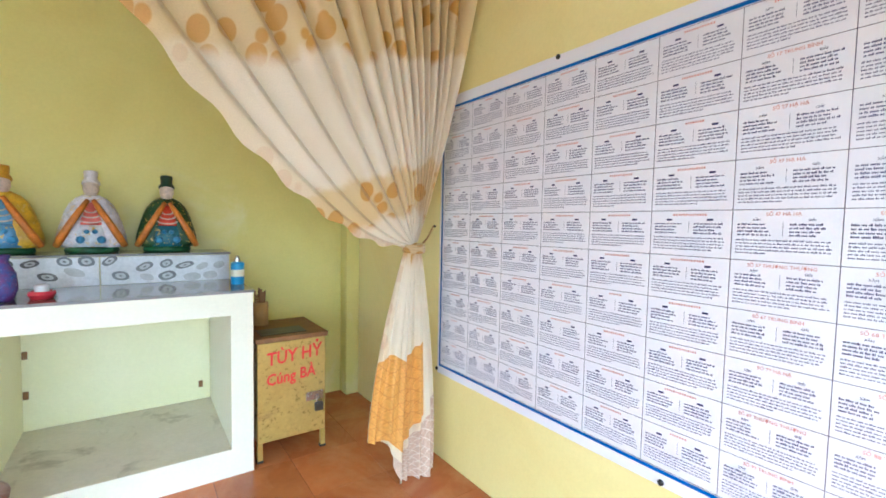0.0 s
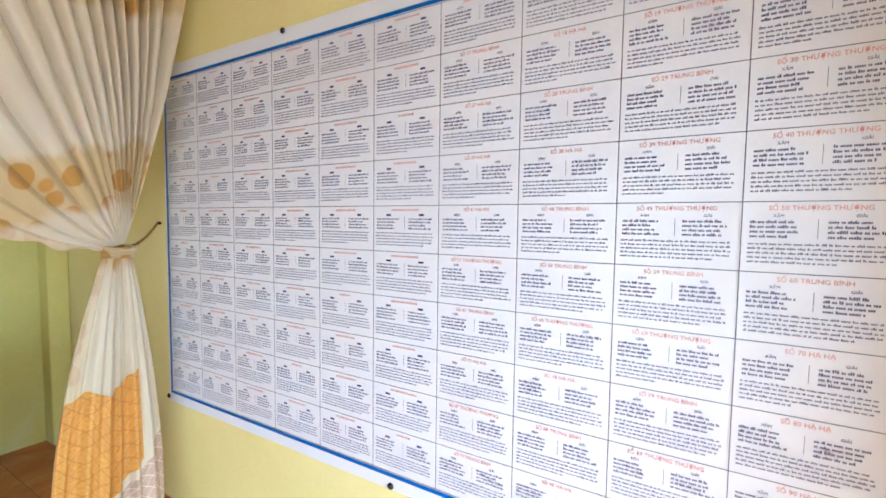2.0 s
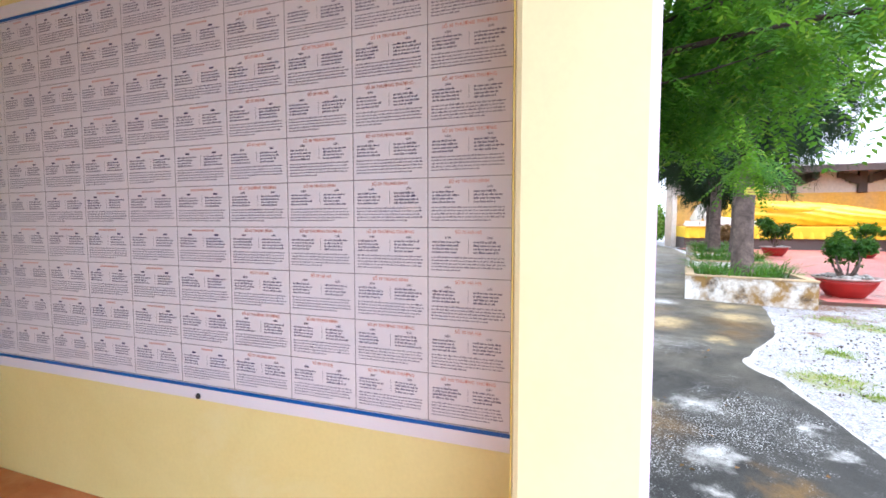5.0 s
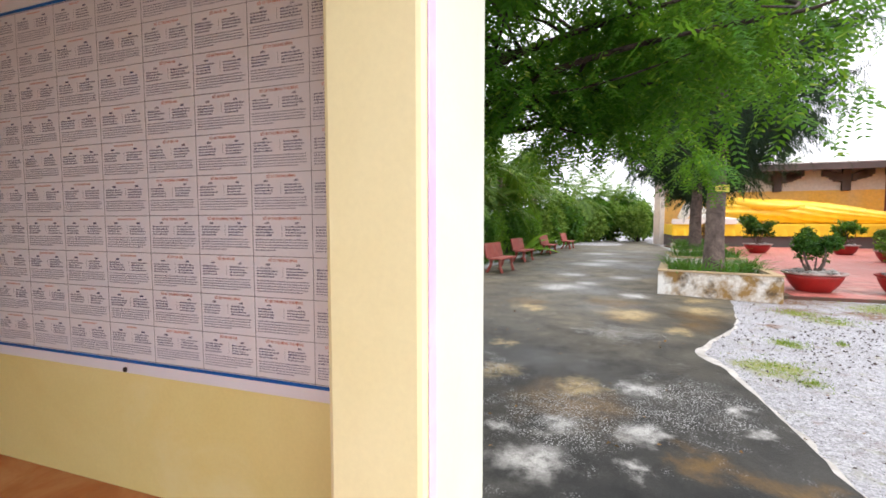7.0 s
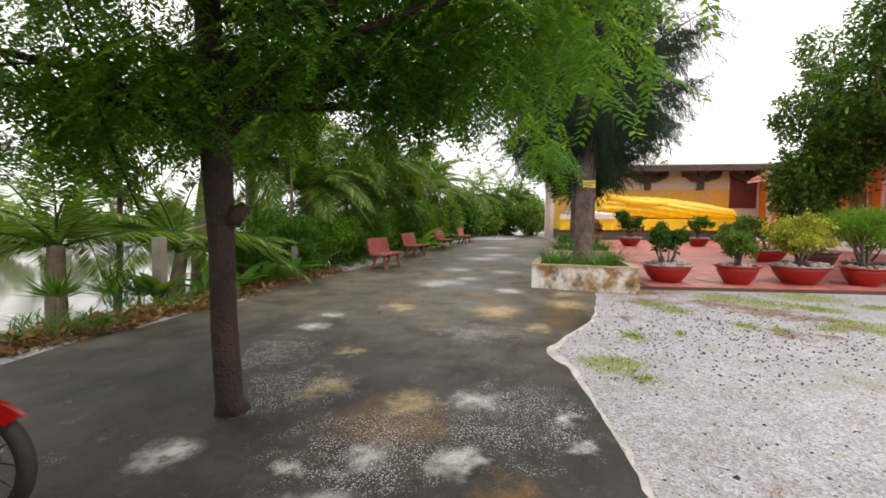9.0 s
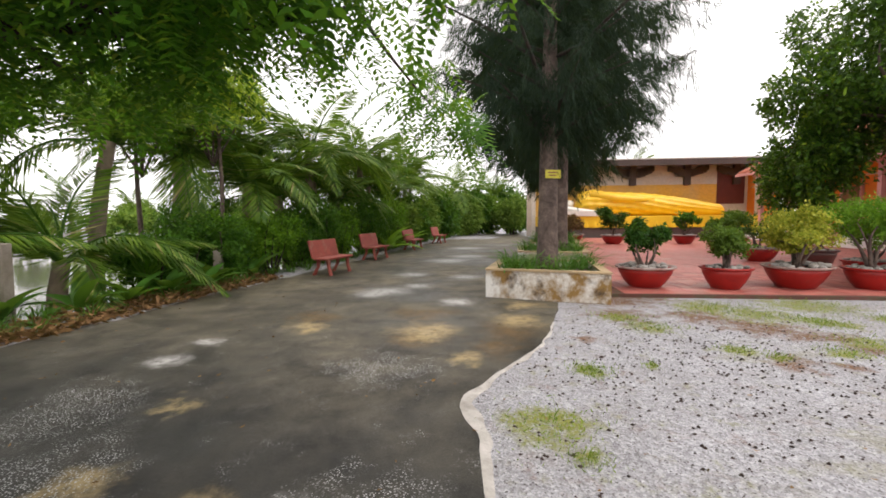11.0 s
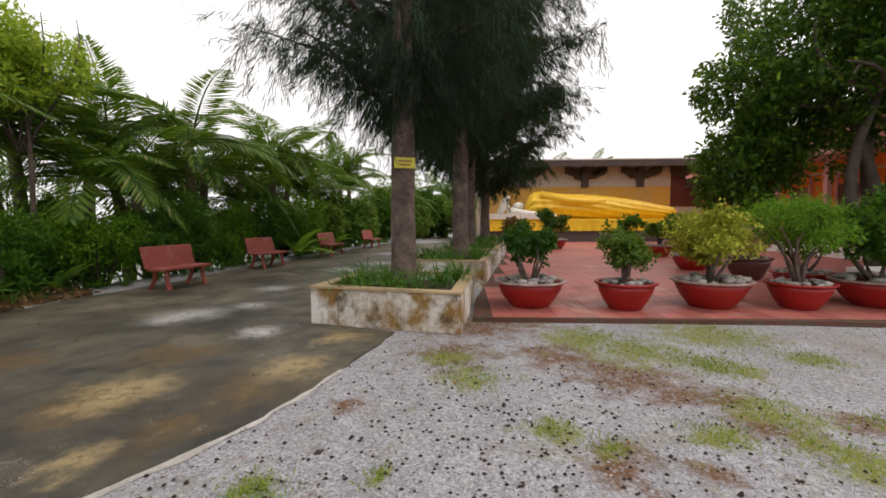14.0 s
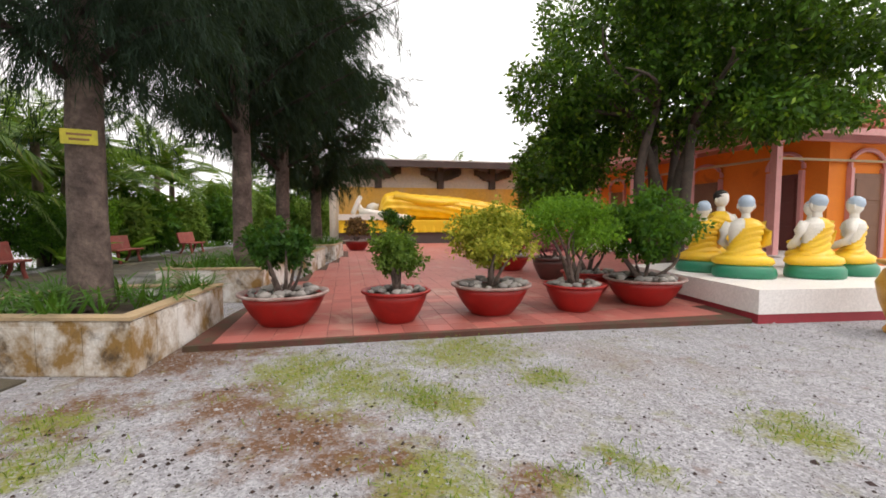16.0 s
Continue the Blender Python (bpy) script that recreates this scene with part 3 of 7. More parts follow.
def leaf_mesh(name, base, axis, side, length, width):
    """Many leaves in one mesh: each a folded diamond from its base along its axis. Arrays (n,3), (n,3), (n,3), (n,), (n,)."""
    axis = axis / (np.linalg.norm(axis, axis=1, keepdims=True) + 1e-9)
    side = side - (side * axis).sum(1, keepdims=True) * axis
    side = side / (np.linalg.norm(side, axis=1, keepdims=True) + 1e-9)
    up = np.cross(axis, side)
    L, W = np.asarray(length)[:, None], np.asarray(width)[:, None]
    n = len(base)
    v = np.empty((n, 4, 3))
    v[:, 0] = base
    v[:, 1] = base + axis * L * 0.45 + side * W * 0.5 + up * W * 0.15
    v[:, 2] = base + axis * L - up * W * 0.15
    v[:, 3] = base + axis * L * 0.45 - side * W * 0.5 + up * W * 0.15
    me = bpy.data.meshes.new(name)
    me.vertices.add(4 * n)
    me.vertices.foreach_set("co", v.reshape(-1))
    me.loops.add(4 * n)
    me.loops.foreach_set("vertex_index", np.arange(4 * n, dtype=np.int32))
    me.polygons.add(n)
    me.polygons.foreach_set("loop_start", np.arange(0, 4 * n, 4, dtype=np.int32))
    me.polygons.foreach_set("loop_total", np.full(n, 4, dtype=np.int32))
    me.update(calc_edges=True)
    return me


def quads_mesh(name, v):
    """A mesh of loose quads from an (n,4,3) array."""
    n = len(v)
    me = bpy.data.meshes.new(name)
    me.vertices.add(4 * n)
    me.vertices.foreach_set("co", np.asarray(v, float).reshape(-1))
    me.loops.add(4 * n)
    me.loops.foreach_set("vertex_index", np.arange(4 * n, dtype=np.int32))
    me.polygons.add(n)
    me.polygons.foreach_set("loop_start", np.arange(0, 4 * n, 4, dtype=np.int32))
    me.polygons.foreach_set("loop_total", np.full(n, 4, dtype=np.int32))
    me.update(calc_edges=True)
    return me


def text_mesh(body, size, name="lettering", shear=0.0, bold=0.0):
    cu = bpy.data.curves.new(name, "FONT")
    cu.body, cu.size, cu.resolution_u, cu.shear = body, size, 2, shear
    cu.align_x, cu.align_y = "CENTER", "CENTER"
    cu.extrude, cu.offset = 0.0004, bold
    ob = bpy.data.objects.new(name, cu)
    scene.collection.objects.link(ob)
    bpy.context.view_layer.update()
    me = bpy.data.meshes.new_from_object(ob.evaluated_get(bpy.context.evaluated_depsgraph_get()))
    bpy.data.objects.remove(ob)
    return me


def structure(name, bm, material, label="", category="", smooth=False):
    ob = part(name, bm, material, None, "", smooth)
    return tagged(ob, label, category, kind="structure")

# ---- ground, road, pond ----
FLOOR_Z, GROUND_Z, PAVE_Z = 0.44, 0.0, 0.07


def bank_y(x):
    """The road's edge along the pond."""
    return float(np.interp(x, [-30, 4.9, 7.5, 11, 14, 19, 24, 28, 36, 60], [4.6, 3.5, 3.05, 2.75, 2.25, 1.75, 1.05, 0.4, -1.2, -6.0]))


def ground_z(x, y):
    d = y - bank_y(x) - 1.0
    if d > 0 and -60 < x < 60:
        return 0.05 - min(1.3, d * 0.55) if d < 21 else min(0.3, -1.25 + (d - 21) * 0.45)
    if y > bank_y(x):
        return 0.05 + 0.05 * noise.noise((x * 0.9, y * 0.9, 0))
    return 0.0


def make_ground():
    xs = sorted(set([-900, -400, -150, -70] + list(range(-60, -8, 4)) + [v * 0.5 for v in range(-16, 80)] + list(range(40, 62, 3)) + [70, 150, 400, 900]))
    ys = sorted(set([-900, -400, -150, -60, -30, -20, -10, -5, 0] + [v * 0.25 for v in range(2, 32)] + list(range(8, 70, 4)) + [75, 90, 150, 400, 900]))
    bm = bmesh.new()
    g = [[bm.verts.new((x, y, ground_z(x, y))) for y in ys] for x in xs]
    for i in range(len(xs) - 1):
        for j in range(len(ys) - 1):
            bm.faces.new((g[i][j], g[i + 1][j], g[i + 1][j + 1], g[i][j + 1]))
    return structure("ground", bm, M_GRAVEL, "pale gravel ground with mossy patches and earth", "ground", True)


make_ground()


def smooth_line(pts, n=6):
    out = []
    for i in range(len(pts) - 1):
        p0, p1, p2, p3 = (np.array(pts[max(0, min(len(pts) - 1, i + k))]) for k in (-1, 0, 1, 2))
        for s in range(n):
            t = s / n
            out.append(0.5 * (2 * p1 + (p2 - p0) * t + (2 * p0 - 5 * p1 + 4 * p2 - p3) * t * t + (3 * p1 - p0 - 3 * p2 + p3) * t ** 3))
    out.append(np.array(pts[-1]))
    return out


# the concrete road, a thin slab with a ragged edge against the gravel
edge = smooth_line([(1.75, -2.75), (3.1, -2.55), (4.2, -2.5), (5.3, -2.42), (5.9, -2.28), (6.5, -2.55), (7.2, -2.95), (8.0, -3.25), (9.0, -3.5), (10.0, -3.7)], 8)
edge = [(float(p[0]), float(p[1] + 0.045 * noise.noise((p[0] * 4, p[1] * 4, 3)))) for p in edge]
far_right = [(10.35, -2.75), (12.2, -2.8), (13.6, -3.3), (15.6, -3.5), (17.3, -3.9), (21, -4.5), (26, -5.2), (31, -5.4), (38, -5.0)]
far_left = [(x, bank_y(x) + 0.06 * noise.noise((x * 3, 0, 5))) for x in (38, 34, 30, 27, 24, 21, 18, 16, 14, 12, 11, 10, 9, 8, 7, 6, 5, 3, 0, -4, -10, -18)]
outline = edge + far_right + far_left + [(-18, 3.6), (1.75, 3.6)]
bm = bmesh.new()
top = [bm.verts.new((x, y, 0.02)) for x, y in outline]
low = [bm.verts.new((x, y, -0.05)) for x, y in outline]
bm.faces.new(top)
for k in range(len(outline)):
    j = (k + 1) % len(outline)
    bm.faces.new((low[k], low[j], top[j], top[k]))
bmesh.ops.recalc_face_normals(bm, faces=bm.faces)
bmesh.ops.triangulate(bm, faces=[f for f in bm.faces if len(f.verts) > 4])
structure("road", bm, M_ROAD, "damp dark concrete road with painted light dapples, pale and brown stains", "road")

# a pale mortar lip along the road's edge
bm = bmesh.new()
prev = None
for k, (x, y) in enumerate(edge[8:62]):
    w = 0.015 + 0.09 * abs(noise.noise((x * 2.2, 7, 0))) + 0.02 * abs(noise.noise((x * 9, 3, 0))) + 0.09 * max(0, 1 - abs(x - 5.7) / 1.2)
    ring = [bm.verts.new((x, y - 0.004, 0.018)), bm.verts.new((x, y - w, 0.004 + 0.012 * abs(noise.noise((x * 6, 1, 1)))))]
    if prev:
        bm.faces.new((prev[0], prev[1], ring[1], ring[0]))
    prev = ring
bmesh.ops.recalc_face_normals(bm, faces=bm.faces)
for f in bm.faces:
    if f.normal.z < 0:
        f.normal_flip()
M_MORTAR = surf("pale_mortar", (0.52, 0.49, 0.46), (0.30, 0.28, 0.25), 5, 50, 0.9, 0.05, 0.4)
structure("road_edging", bm, M_MORTAR, "pale crumbling mortar edge of the road", "kerb")

bm = bmesh.new()
wq = [bm.verts.new(p) for p in ((-70, 2, -0.42), (70, -1, -0.42), (70, 62, -0.42), (-70, 62, -0.42))]
bm.faces.new(wq)
structure("water", bm, M_WATER, "still pond reflecting the white sky", "pond")

# ---- the shrine room ----
WX, BY = 1.44, 3.33


M_EAST = surf("warm_yellow_wall_paint", (0.86, 0.76, 0.35), (0.82, 0.69, 0.28), 1.5, 70, 0.6, 0.08, 0.03, grain=0.08, stain=(0.86, 0.78, 0.42), stain_scale=1.2, stain_lo=0.6, stain_hi=0.8)


def room_wall(name, x0, x1, y0, y1, z0, z1, mat=None, bev=0.006):
    return structure(name, box(x0, x1, y0, y1, z0, z1, bev), mat or M_CREAM, "painted plaster wall of the shrine room", "wall")


room_wall("wall_east", WX, 1.545, -0.50, BY + 0.13, 0, 3.5, M_EAST)
room_wall("wall_north", -2.5, WX - 0.002, BY, BY + 0.13, 0, 3.5, M_WALL)
# unseen west doorway, added to let sky light into the room
room_wall("wall_west", -2.63, -2.5, 0.95, BY + 0.13, 0, 3.5)
room_wall("wall_west_corner", -2.63, -2.5, -0.50, -0.2, 0, 3.5)
room_wall("wall_west_lintel_unseen", -2.63, -2.5, -0.198, 0.948, 2.35, 3.5)
structure("terrace_step", box(-4.2, -2.64, -2.3, 4.0, 0.022, 0.30, 0.01), M_PLINTH, "low cement step beside the shrine", "step")
M_STUB = surf("pale_cream_wall_paint", (0.78, 0.70, 0.43), (0.74, 0.65, 0.37), 1.5, 70, 0.6, 0.08, 0.03, grain=0.08, stain=(0.70, 0.62, 0.40), stain_scale=2.0, stain_lo=0.66, stain_hi=0.8)
# bounce light between stub and east wall, put into the colour as deeper yellow
M_BOUNCE = surf("yellow_corner_bounce", (0.88, 0.72, 0.20), (0.84, 0.66, 0.16), 1.5, 70, 0.6, 0.08, 0.03, grain=0.08)
room_wall("wall_south_east", 1.02, 1.545, -0.735, -0.502, 0, 3.5, M_STUB, 0.014)
room_wall("wall_south_west", -2.63, -2.05, -0.735, -0.502, 0, 3.5)
# unseen lintel, hung low to cut down the light from the front opening
room_wall("wall_lintel_unseen", -2.048, 1.018, -0.73, -0.504, 2.27, 3.5)
structure("outer_face", box(1.093, 1.546, -0.7385, -0.7355, 0, 3.5), M_OUTER, "weathered cream outer wall face", "wall")
structure("inner_face_bounce", box(1.036, WX - 0.002, -0.5015, -0.4985, FLOOR_Z, 3.5), M_BOUNCE, "inner face of the wall stub with corner bounce light painted in yellow", "wall")
structure("trim", box(1.048, 1.092, -0.740, -0.7355, 0, 3.5, 0.002), M_LILAC, "lilac painted band on the wall's corner", "trim")
room_wall("wall_pilaster", 1.33, WX - 0.001, 3.20, BY - 0.001, FLOOR_Z, 3.5, M_WALL, 0.01)
structure("ceiling", box(-2.63, 1.57, -0.735, BY + 0.13, 3.502, 3.6), M_CEIL, "white plastered ceiling", "ceiling")
# out of view; front overhang added to keep sky light off the room
structure("roof", box(-3.0, 2.0, -1.6, BY + 0.5, 3.602, 3.75, 0.02), M_ROOFTILE, "flat unseen roof of the shrine, its front edge deepened to shade the room", "roof")
structure("porch", box(-2.63, 1.6, -2.35, -0.75, 0.022, 0.16, 0.01), M_PLINTH, "low cement porch step", "step")
floor = structure("floor", box(-2.5, WX, -0.72, BY, 0.02, FLOOR_Z - 0.006), M_GROUT, "red-brown ceramic tile floor", "floor")

# ---- altar ----
AF, AR = 2.48, 0.50
M_ALTARBACK = surf("pale_yellow_paint", (0.86, 0.83, 0.56), (0.82, 0.78, 0.48), 1.5, 60, 0.6, 0.08, 0.03, grain=0.08, stain=(0.55, 0.48, 0.28), stain_scale=2.5, stain_lo=0.68, stain_hi=0.85)
altar = thing("altar", "cream and white plastered altar bench with a grey stone top", "altar")
part("side_panel", box(AR - 0.11, AR, AF, BY - 0.002, FLOOR_Z, 1.3118, 0.0008), M_WHITE, altar)
part("divider", box(-0.66, -0.55, AF + 0.002, BY - 0.002, 0.59, 1.31, 0.006), M_ALTARBACK, altar)
part("side_panel", box(-1.75, -1.64, AF, BY - 0.002, FLOOR_Z, 1.3118, 0.0008), M_WHITE, altar)
part("plinth", box(-1.638, AR - 0.1105, AF + 0.003, BY - 0.002, FLOOR_Z, 0.59, 0.001), M_PLINTH, altar)
part("plinth_front", box(-1.6395, AR - 0.1102, AF, AF + 0.0028, FLOOR_Z, 0.5895), M_WHITE, altar)
part("slab", box(-1.75, AR, AF, BY - 0.002, 1.312, 1.428, 0.0008), M_WHITE, altar)
part("back_panel", box(-1.63, AR - 0.113, BY - 0.02, BY - 0.0025, 0.592, 1.31), M_ALTARBACK, altar, "pale yellow inner back")
part("stone_top", box(-1.76, AR + 0.006, AF - 0.008, 2.998, 1.429, 1.443, 0.003), M_SLAB, altar, "polished grey stone top")
step = part("upper_step", box(-1.75, AR - 0.03, 3.0, BY - 0.002, 1.431, 1.60, 0.004), M_CREAM, altar)
part("stone_ledge", box(-1.75, AR - 0.028, 2.985, BY - 0.004, 1.601, 1.613, 0.003), M_SLAB, altar, "polished grey stone ledge")
for cx, cz in ((-0.535, 0.80), (-0.535, 1.03), (0.33, 0.70)):
    part("clip", box(cx - 0.012, cx + 0.012, BY - 0.034, BY - 0.021, cz - 0.022, cz + 0.022, 0.003), M_RUST, altar, "small rusty clip")
M_TILEWHITE = surf("white_glazed_tile", (0.76, 0.75, 0.77), None, 4, 60, 0.12, 0.05, 0.0)
M_PEB1 = surf("printed_grey_pebble", (0.10, 0.095, 0.095), (0.18, 0.17, 0.17), 20, 90, 0.15, 0.05, 0.0)
M_PEB2 = surf("printed_pale_pebble", (0.45, 0.43, 0.43), (0.55, 0.53, 0.52), 20, 90, 0.15, 0.05, 0.0)
prng = np.random.default_rng(3)
for k in range(4):
    x1 = AR - 0.035 - k * 0.645 if k else AR - 0.035
    x0 = -0.172 - k * 0.645 + 0.0
    if k:
        x1 = -0.174 - (k - 1) * 0.645
    x0 = max(x0, -1.745)
    if x1 - x0 < 0.1:
        continue
    t = part("tile", box(x0, x1 - 0.003, 2.988, 2.9995, 1.444, 1.598, 0.001), M_TILEWHITE, altar, "white glazed tile printed with grey pebbles")
    spots = []
    for _ in range(400):
        px, pz = prng.uniform(x0 + 0.04, x1 - 0.04), prng.uniform(1.465, 1.58)
        if all(abs(px - a) > 0.085 or abs(pz - b) > 0.055 for a, b in spots):
            spots.append((px, pz))
    for px, pz in spots:
        a, rx, rz = prng.uniform(-0.5, 0.5), prng.uniform(0.032, 0.050), prng.uniform(0.019, 0.028)
        dark = prng.random() < 0.55
        for s, yy, pm in ((1.0, 2.9868, M_PEB1), (0.60, 2.9862, M_PEB2), (0.22, 2.9856, M_PEB1)) if dark else ((1.0, 2.9868, M_PEB2),):
            vs, target = [], bmesh.new()
            for q in range(14):
                an = 2 * math.pi * q / 14
                ex, ez = s * rx * math.cos(an), s * rz * math.sin(an) * (1 + 0.15 * math.sin(2 * an + a))
                vs.append(target.verts.new((px + ex * math.cos(a) - ez * math.sin(a), yy, pz + ex * math.sin(a) + ez * math.cos(a))))
            target.faces.new(vs)
            part("pebble_print", target, pm, t)

# ---- statuettes on the altar: one plain mesh each ----
def statuette(x, robe, hat, collar, apron, label):
    """A small robed figure, as one plain turned and shaped mesh."""
    bm = bmesh.new()

    def add(src, slot, m):
        src.transform(m)
        me = mesh_of("tmp", src)
        k = len(bm.faces)
        bm.from_mesh(me)
        bpy.data.meshes.remove(me)
        bm.faces.ensure_lookup_table()
        for f in bm.faces[k:]:
            f.material_index = slot
            f.smooth = True
    add(lathe([(0, 0), (0.118, 0), (0.125, 0.012), (0.12, 0.03), (0, 0.034)], 28, 0, (1, 0.72)), 0, pose(0, 0, 0))
    cape = lathe([(0.128, 0.03), (0.160, 0.05), (0.155, 0.10), (0.140, 0.16), (0.122, 0.22), (0.100, 0.27), (0.070, 0.305), (0.035, 0.325), (0, 0.33)], 48, 0.0, (1.0, 0.52))
    for v in cape.verts:
        a = math.atan2(v.co.y, v.co.x)
        f = 1 + 0.035 * math.sin(11 * a) * max(0.0, 1 - v.co.z * 2.6)
        v.co.x, v.co.y = v.co.x * f, v.co.y * f + (0.035 * math.exp(-((a + math.pi / 2) / 0.55) ** 2) if v.co.z < 0.29 else 0)
    add(cape, 1, pose(0, 0, 0))
    add(lathe([(0, 0.03), (0.098, 0.034), (0.104, 0.07), (0.092, 0.12), (0.075, 0.155), (0, 0.17)], 28, 0.05, (1, 0.62)), 4, pose(0, -0.022, 0))
    add(lathe([(0, 0.15), (0.068, 0.158), (0.060, 0.19), (0.042, 0.23), (0.022, 0.27), (0, 0.285)], 24, 0, (1, 0.62)), 3, pose(0, -0.028, 0))
    for s in (-1, 1):
        add(tube(bmesh.new(), [(s * 0.012, -0.052, 0.295), (s * 0.045, -0.076, 0.235), (s * 0.088, -0.082, 0.16), (s * 0.125, -0.070, 0.09), (s * 0.150, -0.045, 0.04)], [0.011, 0.016, 0.018, 0.020, 0.017], 10), 5, pose(0, 0, 0))
        add(lathe([(0, -0.022), (0.016, -0.015), (0.022, 0), (0.016, 0.015), (0, 0.022)], 12), 7, pose(s * 0.045, -0.078, 0.075))
        add(lathe([(0, -0.014), (0.011, -0.008), (0.014, 0), (0.011, 0.008), (0, 0.014)], 10), 7, pose(s * 0.018, -0.084, 0.12))
    for q in range(3):
        add(tube(bmesh.new(), [((0.05 - 0.011 * q) * math.cos(t), -0.062 - 0.012 * math.sin(t), 0.185 + 0.028 * q - 0.016 * math.sin(t)) for t in [math.pi * i / 10 for i in range(11)]], [0.0045] * 11, 6), 2, pose(0, 0, 0))
    add(lathe([(0, 0.315), (0.026, 0.322), (0.037, 0.352), (0.036, 0.385), (0.02, 0.405), (0, 0.41)], 24), 2, pose(0, -0.012, 0))
    add(lathe([(0.039, 0.378), (0.042, 0.384), (0.041, 0.396), (0.034, 0.408), (0.030, 0.412), (0.033, 0.452), (0.028, 0.46), (0, 0.464)], 24), 6, pose(0, 0, 0))
    me = mesh_of("statuette", bm)
    cols = {"base": (0.02, 0.12, 0.04), "face": (0.78, 0.62, 0.52), "orange": (0.75, 0.25, 0.03)}
    for c in (cols["base"], robe, cols["face"], collar, apron, cols["orange"], hat, (0.10, 0.36, 0.66)):
        me.materials.append(surf("painted_plaster", c, tuple(0.6 * v for v in c), 25, 90, 0.4, 0.1, 0.1, stain=(0.62, 0.42, 0.10) if c in (robe, apron) else None, stain_scale=38, stain_lo=0.58, stain_hi=0.62))
    ob = part("statuette", me, None)
    ob.location = (x, 3.16, 1.614)
    return tagged(ob, label, "statuette", "statuettes on the altar")


statuette(-0.575, (0.80, 0.48, 0.02), (0.70, 0.35, 0.02), (0.2, 0.45, 0.7), (0.15, 0.35, 0.6), "painted statuette in a yellow robe on the altar")
statuette(-0.215, (0.78, 0.73, 0.78), (0.80, 0.74, 0.76), (0.80, 0.16, 0.12), (0.72, 0.74, 0.80), "painted statuette in a white robe on the altar")
statuette(0.145, (0.015, 0.07, 0.02), (0.01, 0.04, 0.02), (0.75, 0.07, 0.03), (0.03, 0.16, 0.22), "painted statuette in a dark green robe on the altar")

# ---- offering box ----
OX0, OX1, OY0, OY1 = 0.53, 0.92, 2.53, 2.98
obox = thing("offering_box", "brass-coloured metal offering box with red lettering on thin legs", "offering box")
part("body", box(OX0, OX1, OY0, OY1, 0.55, 1.125, 0.006), M_STEEL, obox)
part("lid", box(OX0 - 0.012, OX1 + 0.012, OY0 - 0.012, OY1 + 0.012, 1.126, 1.155, 0.005), M_RUST, obox, "rusty brown lid")
part("slot_plate", box(OX0 + 0.03, OX1 - 0.1, OY0 + 0.04, OY0 + 0.2, 1.1555, 1.160, 0.002), M_DARKMETAL, obox)
for lx in (OX0, OX1 - 0.028):
    for ly in (OY0, OY1 - 0.028):
        lg = part("leg", box(lx, lx + 0.028, ly, ly + 0.028, 0.452, 0.549, 0.002), M_STEEL, obox)
        part("foot", box(lx - 0.004, lx + 0.032, ly - 0.004, ly + 0.032, FLOOR_Z, 0.4515, 0.003), M_BLACK, lg)
for row, body, cx, cz, size in ((0, "TÙY HỶ", 0.735, 1.035, 0.105), (1, "Cúng BÀ", 0.715, 0.915, 0.092)):
    me = text_mesh(body, size, "lettering", 0.12, 0.0016)
    ob = part("lettering", me, M_REDINK, obox, "red hand-painted lettering")
    ob.matrix_basis = pose(cx, OY0 - 0.0012, cz, 90, -4, 0) @ Matrix.Diagonal((0.84, 1.0, 1, 1))
part("hasp", box(0.80, 0.905, OY0 - 0.012, OY0 - 0.0005, 0.745, 0.80, 0.003), M_CHROME, obox)
lock = part("padlock", box(0.845, 0.895, OY0 - 0.045, OY0 - 0.016, 0.685, 0.738, 0.008), M_DARKMETAL, obox)
part("shackle", tube(bmesh.new(), [(0.855 + 0.03 * (1 - math.cos(a)) / 2, OY0 - 0.03, 0.738 + 0.032 * math.sin(a)) for a in [math.pi * k / 8 for k in range(9)]], [0.0035] * 9, 6), M_CHROME, lock)

cup = thing("incense_cup", "bamboo cup full of dark incense sticks on the offering box", "cup")
part("cup", lathe([(0, 1.156), (0.045, 1.156), (0.045, 1.30), (0.038, 1.30), (0.038, 1.17), (0, 1.17)], 24), M_BAMBOO, cup, "", True)
for k in range(22):
    a, r = prng.uniform(0, 6.28), prng.uniform(0, 0.026)
    part("stick", tube(bmesh.new(), [(r * math.cos(a), r * math.sin(a), 1.172), (1.4 * r * math.cos(a), 1.4 * r * math.sin(a), 1.345 + prng.uniform(0, 0.045))], [0.002, 0.0055], 5), M_RUST, cup)
cup.location = (0.625, 2.88, 0)

tin = thing("drink_tin", "blue paper-wrapped tin standing on the altar", "tin")
M_BLUETIN = surf("blue_wrapper", (0.02, 0.22, 0.55), (0.03, 0.35, 0.65), 25, 90, 0.35)
part("body", lathe([(0, 0), (0.034, 0), (0.036, 0.004), (0.036, 0.12), (0.03, 0.128), (0, 0.128)], 24), M_BLUETIN, tin)
part("label_band", lathe([(0.0366, 0.045), (0.0366, 0.085)], 24), M_WHITE, tin)
part("spout", lathe([(0.016, 0.129), (0.014, 0.15), (0.006, 0.165), (0, 0.167)], 16), M_CHROME, tin)
tin.location = (0.468, 2.74, 1.4435)

ash = thing("incense_bowl", "small red glass bowl on the altar top", "bowl")
M_REDGLASS = surf("red_glass", (0.55, 0.03, 0.05), None, 10, 60, 0.12)
part("bowl", lathe([(0, 0), (0.04, 0), (0.05, 0.02), (0.046, 0.035), (0.04, 0.035), (0.036, 0.02), (0, 0.015)], 24), M_REDGLASS, ash)
